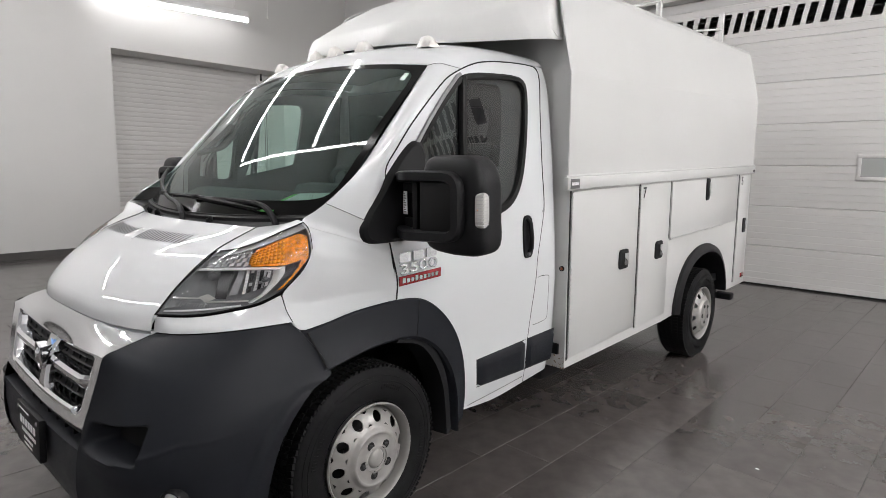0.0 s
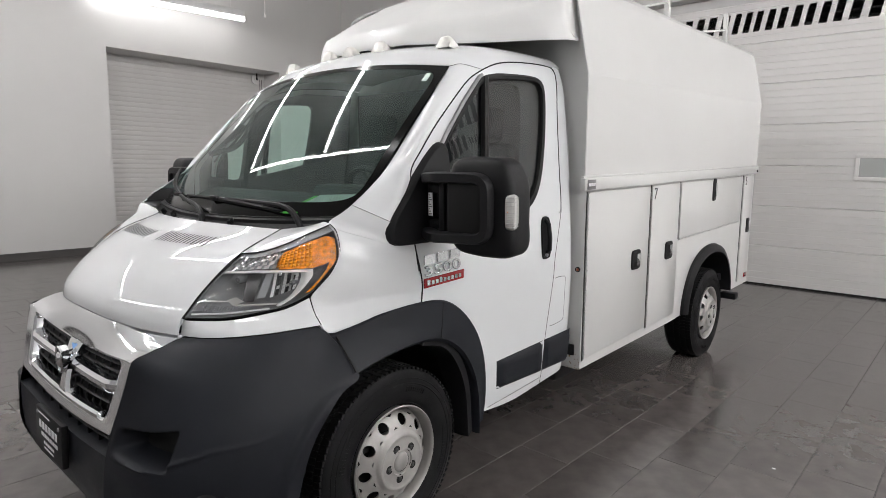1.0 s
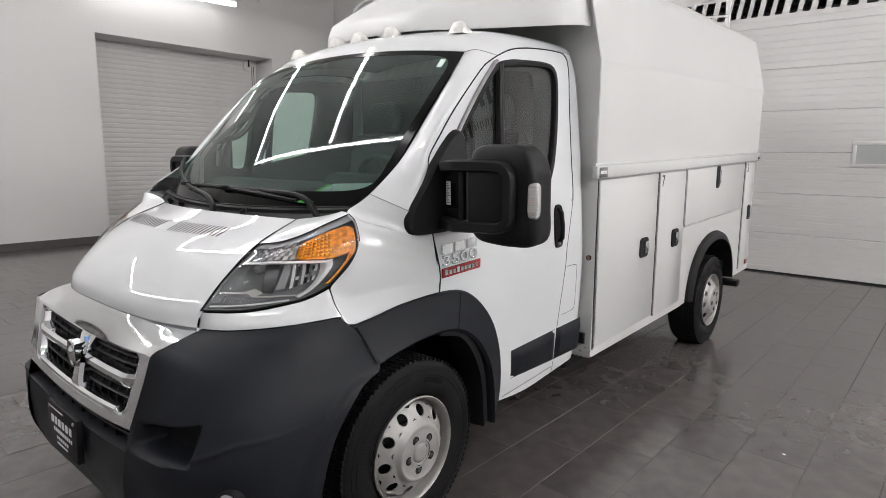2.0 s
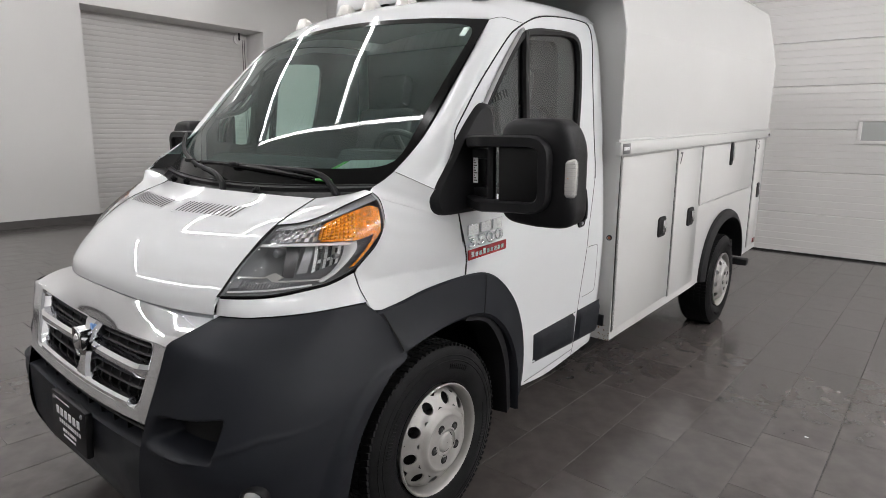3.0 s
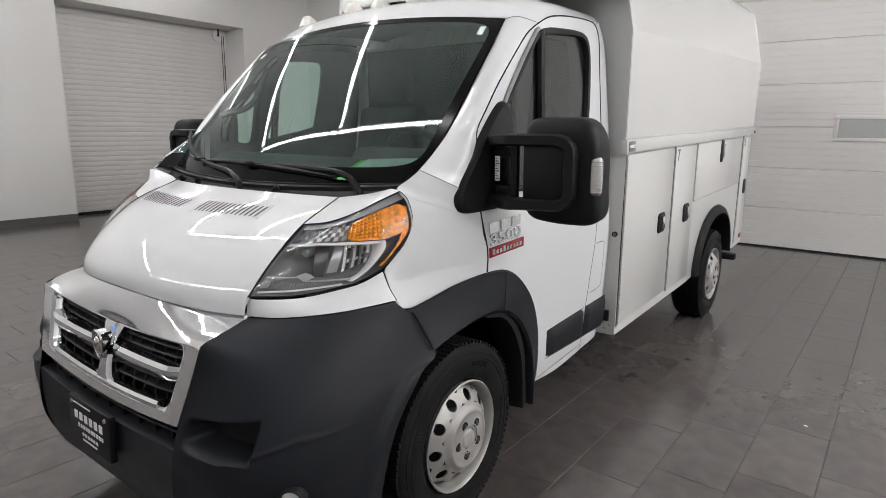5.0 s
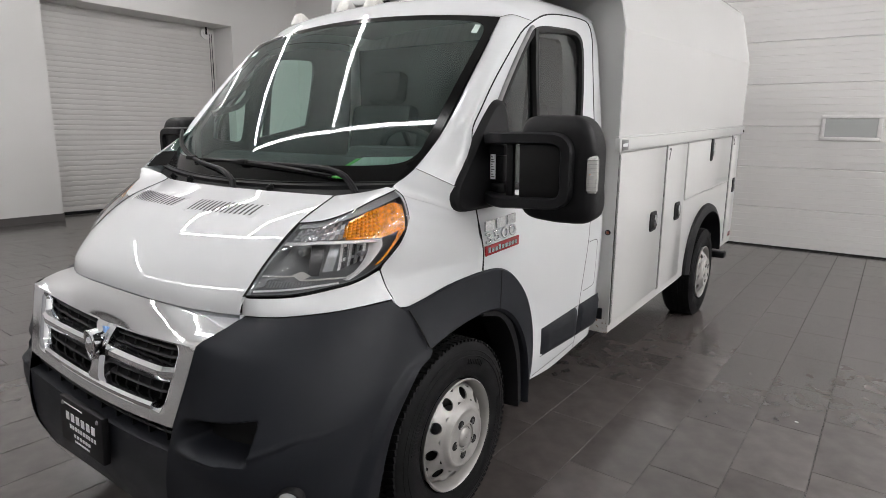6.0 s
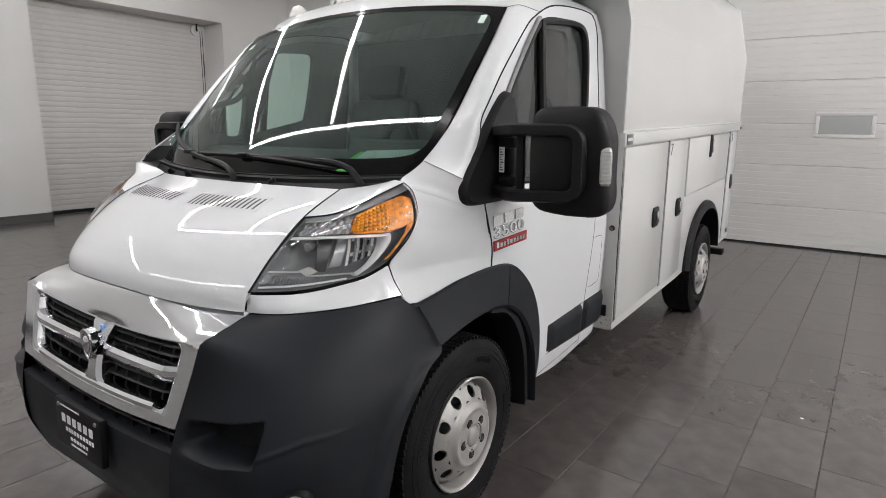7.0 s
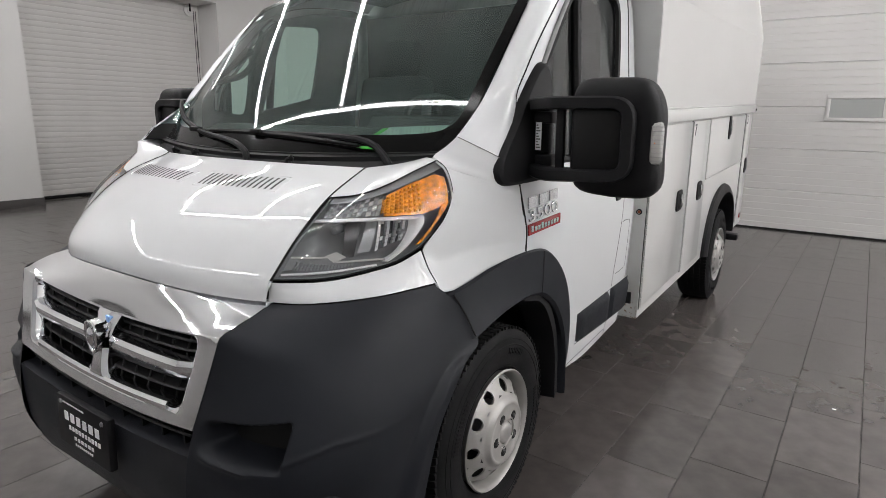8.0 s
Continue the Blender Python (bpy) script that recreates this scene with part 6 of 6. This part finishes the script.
# ladder rack on the roof
bm = bmesh.new()
add_box(bm, (0.67, 3.00, 2.500), (0.72, 4.40, 2.512), 0.003)
rack = part("roof_rack", bm, BODY_PAINT, body, "white ladder rack on the roof")
for y0, y1 in ((2.43, 3.01), (3.48, 4.38)):
    boxes("rack_post", BODY_PAINT, rack, ((0.675, y1 - 0.018, 2.490), (0.711, y1 + 0.018, 2.79)))
    bm = bmesh.new()
    add_tube(bm, [(0.693, y0, 2.500), (0.693, y1, 2.650)], 0.009, 8)
    part("rack_brace", bm, BODY_PAINT, rack)

# ---- the showroom ----
WX, WY, EX, SY = -8.38, 7.205, 9.5, -7.0
T = 0.25


def wall(name, spans, material=WALL, label="white painted wall", bevel=0.0):
    bm = bmesh.new()
    for lo, hi in spans:
        add_box(bm, lo, hi, bevel)
    return tagged(part(name, bm, material, None, "", smooth=False), label, "wall", kind="structure")


OY0, OY1, OZ = 2.285, 5.58, 3.42
wall("wall_west", [((WX - T, SY - T, 0), (WX, OY0, CEILING)), ((WX - T, OY1, 0), (WX, WY + T, CEILING)), ((WX - T, OY0, OZ), (WX, OY1, CEILING))])
wall("wall_west_recess", [((WX - 0.62, OY0 - 0.2, 0), (WX - T, OY0, CEILING)), ((WX - 0.62, OY1, 0), (WX - T, OY1 + 0.2, CEILING)), ((WX - 0.62, OY0, OZ), (WX - T, OY1, OZ + 0.2)), ((WX - 0.85, OY0 - 0.2, 0), (WX - 0.75, OY1 + 0.2, CEILING))], label="white painted door reveal")
DX0, DX1, DZ = -1.75, 3.35, 3.72
wall("wall_north", [((WX - T, WY, 0), (DX0, WY + T, CEILING)), ((DX1, WY, 0), (EX + T, WY + T, CEILING)), ((DX0, WY, 3.90), (DX1, WY + T, CEILING)), ((DX0, WY + 0.22, 3.6), (DX1, WY + T, 3.92))])
# unseen; whiter than the other walls to bounce light onto the van's side
wall("wall_east_bounce", [((EX, SY - T, 0), (EX + T, WY + T, CEILING))], CEIL)
# unseen; its grey is set to dim chrome reflections and the front light
wall("wall_south_dim", [((WX - T, SY - T, 0), (EX, SY, CEILING))], DIM_WALL, "unseen wall behind the viewer, greyed to dim reflections")
bm = bmesh.new()
add_box(bm, (WX - 1.0, SY - T, CEILING), (EX + T, WY + 0.5, CEILING + 0.2))
tagged(part("ceiling", bm, CEIL, None, "", smooth=False), "white painted ceiling", "ceiling", kind="structure")
bm = bmesh.new()
for lo, hi in (((WX, SY, 0), (WX + 0.012, OY0, 0.115)), ((WX - 0.30, OY0 - 0.0, 0), (WX, OY0 + 0.012, 0.115)), ((WX, OY1, 0), (WX + 0.012, WY, 0.115)), ((WX, WY - 0.012, 0), (DX0, WY, 0.115)), ((DX1, WY - 0.012, 0), (EX, WY, 0.115)), ((EX - 0.012, SY, 0), (EX, WY, 0.115)), ((WX, SY, 0), (EX, SY + 0.012, 0.115))):
    add_box(bm, lo, hi)
tagged(part("baseboard", bm, BASE, None, "", smooth=False), "dark grey tile baseboard along the walls", "baseboard", kind="structure")

# roller shutter in the west wall: curved slats
shutter = tagged(new("door_1"), "closed grey slatted roller shutter door", "roller door", kind="structure")
SX = WX - 0.60
slat_n = 41
SZ0, SZ1 = 0.05, 3.55
pitch = (SZ1 - SZ0) / slat_n
bm = bmesh.new()
prof = [(-0.022, 0.0), (-0.001, 0.02), (0.0025, 0.08), (0.0035, 0.5), (0.0025, 0.92), (-0.001, 0.965), (-0.022, 0.975), (-0.022, 1.0)]
add_grid(bm, [[(SX + p[0], y, p[1] * pitch) for p in prof] for y in (OY0 - 0.05, OY1 + 0.05)])
shell(bm, 0.003)
first = part("slat", bm, SLATGREY, shutter)
first.location = (0, 0, SZ0)
for k in range(1, slat_n):
    o = new("slat", first.data)
    o.parent = shutter
    o.location = (0, 0, SZ0 + pitch * k)
bm = bmesh.new()
add_box(bm, (SX - 0.03, OY0 - 0.05, 0.0), (SX + 0.03, OY1 + 0.05, 0.05), 0.004)
part("bottom_bar", bm, BLACK, shutter)
hoist = tagged(new("chain_hoist"), "round chain hoist wheel beside the roller shutter", "chain hoist")
bm = bmesh.new()
add_lathe(bm, [(0.001, 0.05), (0.04, 0.05), (0.05, 0.035), (0.085, 0.03), (0.105, 0.035), (0.11, 0.02), (0.105, 0.0), (0.001, 0.0)], 32, "x", (SX + 0.04, 5.36, 3.30))
part("chain_wheel", bm, FRAMEGREY, hoist)
bm = bmesh.new()
add_box(bm, (SX + 0.09, 5.345, 3.30), (SX + 0.10, 5.375, 3.42), 0.002)
add_box(bm, (SX + 0.0, 5.34, 3.28), (SX + 0.10, 5.38, 3.32), 0.002)
part("hoist_bracket", bm, BLACK, hoist)
bm = bmesh.new()
for dy in (0.08, 0.125):
    add_tube(bm, [(SX + 0.07, 5.36 + dy, 3.30), (SX + 0.07, 5.36 + dy, 0.9)], 0.006, 6)
add_tube(bm, [(SX + 0.07, 5.485, 2.75), (SX + 0.07, 5.485, 2.45)], 0.011, 6)
part("chain", bm, BOLT_DARK, hoist)

# sectional door in the north wall
sect = tagged(new("door_2"), "closed white ribbed sectional overhead door with small windows", "overhead door", kind="structure")
HP = 0.532
zz = 0.0
k = 0
NY = WY + 0.02
WINS = [(1.437, 2.065), (-0.40, 0.23)]
while zz < DZ - 0.05:
    z1 = min(zz + HP, DZ)
    bm = bmesh.new()
    ribs = [(NY, zz + 0.004)]
    m = 6
    for r in range(m):
        a, b = zz + 0.006 + (z1 - zz - 0.012) * r / m, zz + 0.006 + (z1 - zz - 0.012) * (r + 1) / m
        ribs += [(NY - 0.008, a + 0.006), (NY - 0.008, b - 0.006), (NY - 0.003, b)]
    ribs += [(NY + 0.004, z1 - 0.001)]
    add_grid(bm, [[(x, y, z) for y, z in ribs] for x in np.linspace(DX0 - 0.02, DX1 + 0.02, 5)])
    shell(bm, 0.004)
    part("door_section", bm, DOORWHITE, sect, smooth=False)
    zz = z1
for x0, x1 in WINS:
    bm = bmesh.new()
    for (lo, hi) in (((x0, NY - 0.027, 1.469), (x0 + 0.045, NY - 0.006, 1.694)), ((x1 - 0.045, NY - 0.027, 1.469), (x1, NY - 0.006, 1.694)), ((x0, NY - 0.028, 1.425), (x1, NY - 0.006, 1.468)), ((x0, NY - 0.028, 1.695), (x1, NY - 0.006, 1.738))):
        add_box(bm, lo, hi, 0.006)
    wf = part("window_frame", bm, FRAMEGREY, sect)
    bm = bmesh.new()
    add_box(bm, (x0 + 0.04, NY - 0.018, 1.46), (x1 - 0.04, NY - 0.012, 1.70))
    part("pane", bm, FROST, wf)
# weather strip at the foot
bm = bmesh.new()
add_box(bm, (DX0, WY - 0.005, 0), (DX1, WY + 0.04, 0.022))
part("foot_seal", bm, SEAL, sect)

# painted sign drawn as plain bars, one per character
sign = tagged(new("door_sign"), "row of black painted letter blocks on the white door", "sign")
for x0, x1 in ((-1.30, -1.10), (-1.04, -0.82), (-0.76, -0.50), (-0.44, -0.17), (-0.105, -0.03), (0.03, 0.235), (0.30, 0.52), (0.60, 0.83), (0.90, 1.14), (1.21, 1.52), (1.57, 1.62), (1.72, 1.90), (1.97, 2.20), (2.28, 2.55)):
    bm = bmesh.new()
    w = x1 - x0
    for f0, f1 in ((0.0, 0.37), (0.63, 1.0)) if w > 0.1 else ((0, 1),):
        add_prism(bm, [(x0 + w * f0, NY - 0.012, 3.345), (x0 + w * f1, NY - 0.012, 3.345), (x0 + w * f1 + 0.045, NY - 0.012, 3.60 if w > 0.06 else 3.40), (x0 + w * f0 + 0.045, NY - 0.012, 3.60 if w > 0.06 else 3.40)], (0, 0.003, 0))
    part("letter_block", bm, INK_BLACK, sign, smooth=False)

sign_b = tagged(new("wall_sign"), "black painted letter blocks on the white wall", "sign")
blocks_b = [(5.75 + 0.92 * i, 6.47 + 0.92 * i, 3.46, 4.02) for i in range(4)]
blocks_b += [(5.95 + 0.30 * i, 6.15 + 0.30 * i, 3.04, 3.20) for i in range(4)] + [(7.25 + 0.66 * i, 7.77 + 0.66 * i, 2.90, 3.30) for i in range(3)]
for x0, x1, z0, z1 in blocks_b:
    bm = bmesh.new()
    w = x1 - x0
    for f0, f1 in ((0.0, 0.34), (0.66, 1.0)):
        add_box(bm, (x0 + w * f0, WY - 0.004, z0), (x0 + w * f1, WY, z1))
    part("letter_block", bm, INK_BLACK, sign_b, smooth=False)

# floor: tiles in a one-third running bond, laid a little askew
floor = tagged(part("floor", (lambda b: (add_box(b, (WX - 0.75, SY, -0.2), (EX, WY + 0.25, -0.003)), b)[1])(bmesh.new()), GROUT, None, "", smooth=False), "dark grey brown rectangular porcelain floor tiles", "floor", kind="structure")
TW, TL, JG = 0.300, 0.600, 0.003
ASKEW = radians(-1.2)
ca, sa = math.cos(ASKEW), math.sin(ASKEW)


def tile_at(i, j):
    lx, ly = 1.39 + (i + 0.5) * TW, 0.64 + 0.2 * (i + 1) + (j + 0.5) * TL
    ox, oy = 1.38, 1.24
    return ox + (lx - ox) * ca - (ly - oy) * sa, oy + (lx - ox) * sa + (ly - oy) * ca


def tile_verts(cx, cy):
    out = []
    for z, g in ((-0.010, 0.0), (-0.0012, 0.0), (0.0, 0.0010)):
        for sx, sy in ((-1, -1), (1, -1), (1, 1), (-1, 1)):
            dx, dy = sx * (TW / 2 - JG / 2 - g), sy * (TL / 2 - JG / 2 - g)
            out.append((cx + dx * ca - dy * sa, cy + dx * sa + dy * ca, z))
    return out


TILE_FACES = [(0, 1, 5, 4), (1, 2, 6, 5), (2, 3, 7, 6), (3, 0, 4, 7), (4, 5, 9, 8), (5, 6, 10, 9), (6, 7, 11, 10), (7, 4, 8, 11), (8, 9, 10, 11)]
near, far = [], []
for i in range(-36, 30):
    for j in range(-24, 24):
        j2 = j - (i // 3)
        cx, cy = tile_at(i, j2)
        if not (WX - 0.55 < cx < EX + 0.1 and SY - 0.2 < cy < WY + 0.35):
            continue
        d = min(math.hypot(cx - 1.9, (cy - 1.8) * 0.7), math.hypot(cx + 1.4, cy + 0.5))
        (near if d < 2.35 else far).append((cx, cy))
near.sort(key=lambda p: min(math.hypot(p[0] - 1.9, (p[1] - 1.8) * 0.7), math.hypot(p[0] + 1.4, p[1] + 0.5)))
far += near[300:]
near = near[:300]
tile_mesh = bpy.data.meshes.new("tile")
tile_mesh.from_pydata(tile_verts(0, 0), [], TILE_FACES)
tile_mesh.materials.append(TILE)
for cx, cy in near:
    o = new("tile", tile_mesh)
    o.parent = floor
    o.location = (cx, cy, 0)
V, F = [], []
for cx, cy in far:
    b = len(V)
    V += tile_verts(cx, cy)
    F += [tuple(b + q for q in f) for f in TILE_FACES]
rest = bpy.data.meshes.new("far_tiles")
rest.from_pydata(V, [], F)
rest.materials.append(TILE)
o = new("far_tiles", rest)
o.parent = floor
o["kind"] = "stuff"
scrap = tagged(part("paper_scrap", (lambda b: (add_box(b, (1.875, 1.722, 0.0), (1.892, 1.731, 0.002), 0.0005), b)[1])(bmesh.new()), SPECK), "tiny pale scrap lying on the tiles", "scrap")


# ceiling tubes; those neither in view nor mirrored are added fill light
def tube_or_fill_light(x0, y0, x1, y1, drop=0.0, r=0.028, lamp=TUBE):
    ob = tagged(new("tube_or_fill_light"), "lit white LED tube on thin wires, in a set partly added as fill", "ceiling light", group="ceiling tubes")
    mid_ = Vector(((x0 + x1) / 2, (y0 + y1) / 2, TUBE_TOP))
    ob.location = mid_
    d = Vector((x1 - x0, y1 - y0, 0))
    h = d.length / 2
    turn = Matrix.Rotation(math.atan2(d.y, d.x), 4, "Z")
    bm = bmesh.new()
    add_box(bm, (-h, -0.03, -0.06 - drop), (h, 0.03, 0.0), 0.004)
    bmesh.ops.transform(bm, matrix=turn, verts=bm.verts)
    part("fitting", bm, CEIL, ob)
    for e_ in (-0.8 * h, 0.8 * h):
        bm = bmesh.new()
        add_tube(bm, [(e_, 0, -0.01), (e_, 0, CEILING - TUBE_TOP)], 0.003, 6)
        bmesh.ops.transform(bm, matrix=turn, verts=bm.verts)
        part("suspension_wire", bm, CEIL, ob)
    bm = bmesh.new()
    add_tube(bm, [(-h + 0.01, 0, -0.085 - drop), (h - 0.01, 0, -0.085 - drop)], r, 12)
    bmesh.ops.transform(bm, matrix=turn, verts=bm.verts)
    part("tube", bm, lamp, ob)
    return ob


TUBES_AND_FILL = [
    (-3.98, -0.98, -1.46, -1.13), (-1.42, -1.13, 1.02, -1.13), (-4.00, -0.90, -4.38, 1.45), (-4.39, 1.50, -4.60, 2.85), (-1.44, -1.06, -2.05, 1.25),
    # the first here is unseen, added to brighten the front-left floor and bumper
    (-6.3, -3.9, -6.3, -1.5), (-6.6, -4.6, -4.2, -4.6), (-4.15, -4.6, -1.75, -4.6), (-1.7, -4.6, 0.7, -4.6),
    # unseen tubes, added as fill for the van's near side
    (3.6, 2.6, 3.6, 5.3), (4.9, -0.2, 4.9, 2.6), (4.9, 2.8, 4.9, 5.6), (6.6, -4.8, 6.6, -1.5), (6.6, -1.3, 6.6, 2.1), (6.6, 2.4, 6.6, 5.8), (7.5, -0.6, 7.5, 2.6), (7.5, 2.8, 7.5, 6.0), (8.4, -3.0, 8.4, 0.2), (8.4, 0.4, 8.4, 3.6), (8.4, 3.8, 8.4, 6.6),
]
for t_ in TUBES_AND_FILL:
    tube_or_fill_light(*t_)
tube_or_fill_light(-8.19, 2.05, -7.88, 4.53, 0.065, 0.045, SOFT_TUBE)

cord = tagged(new("pull_cord"), "thin hanging pull cord below the ceiling", "cord")
bm = bmesh.new()
add_tube(bm, [(-6.5, 4.1, CEILING), (-6.5, 4.1, 4.0)], 0.006, 6)
part("cord", bm, FRAMEGREY, cord)
bm = bmesh.new()
add_lathe(bm, [(0.001, 4.01), (0.012, 4.0), (0.016, 3.96), (0.012, 3.94), (0.001, 3.935)], 12, "z", (-6.5, 4.1, 0))
part("pull_knob", bm, FRAMEGREY, cord)
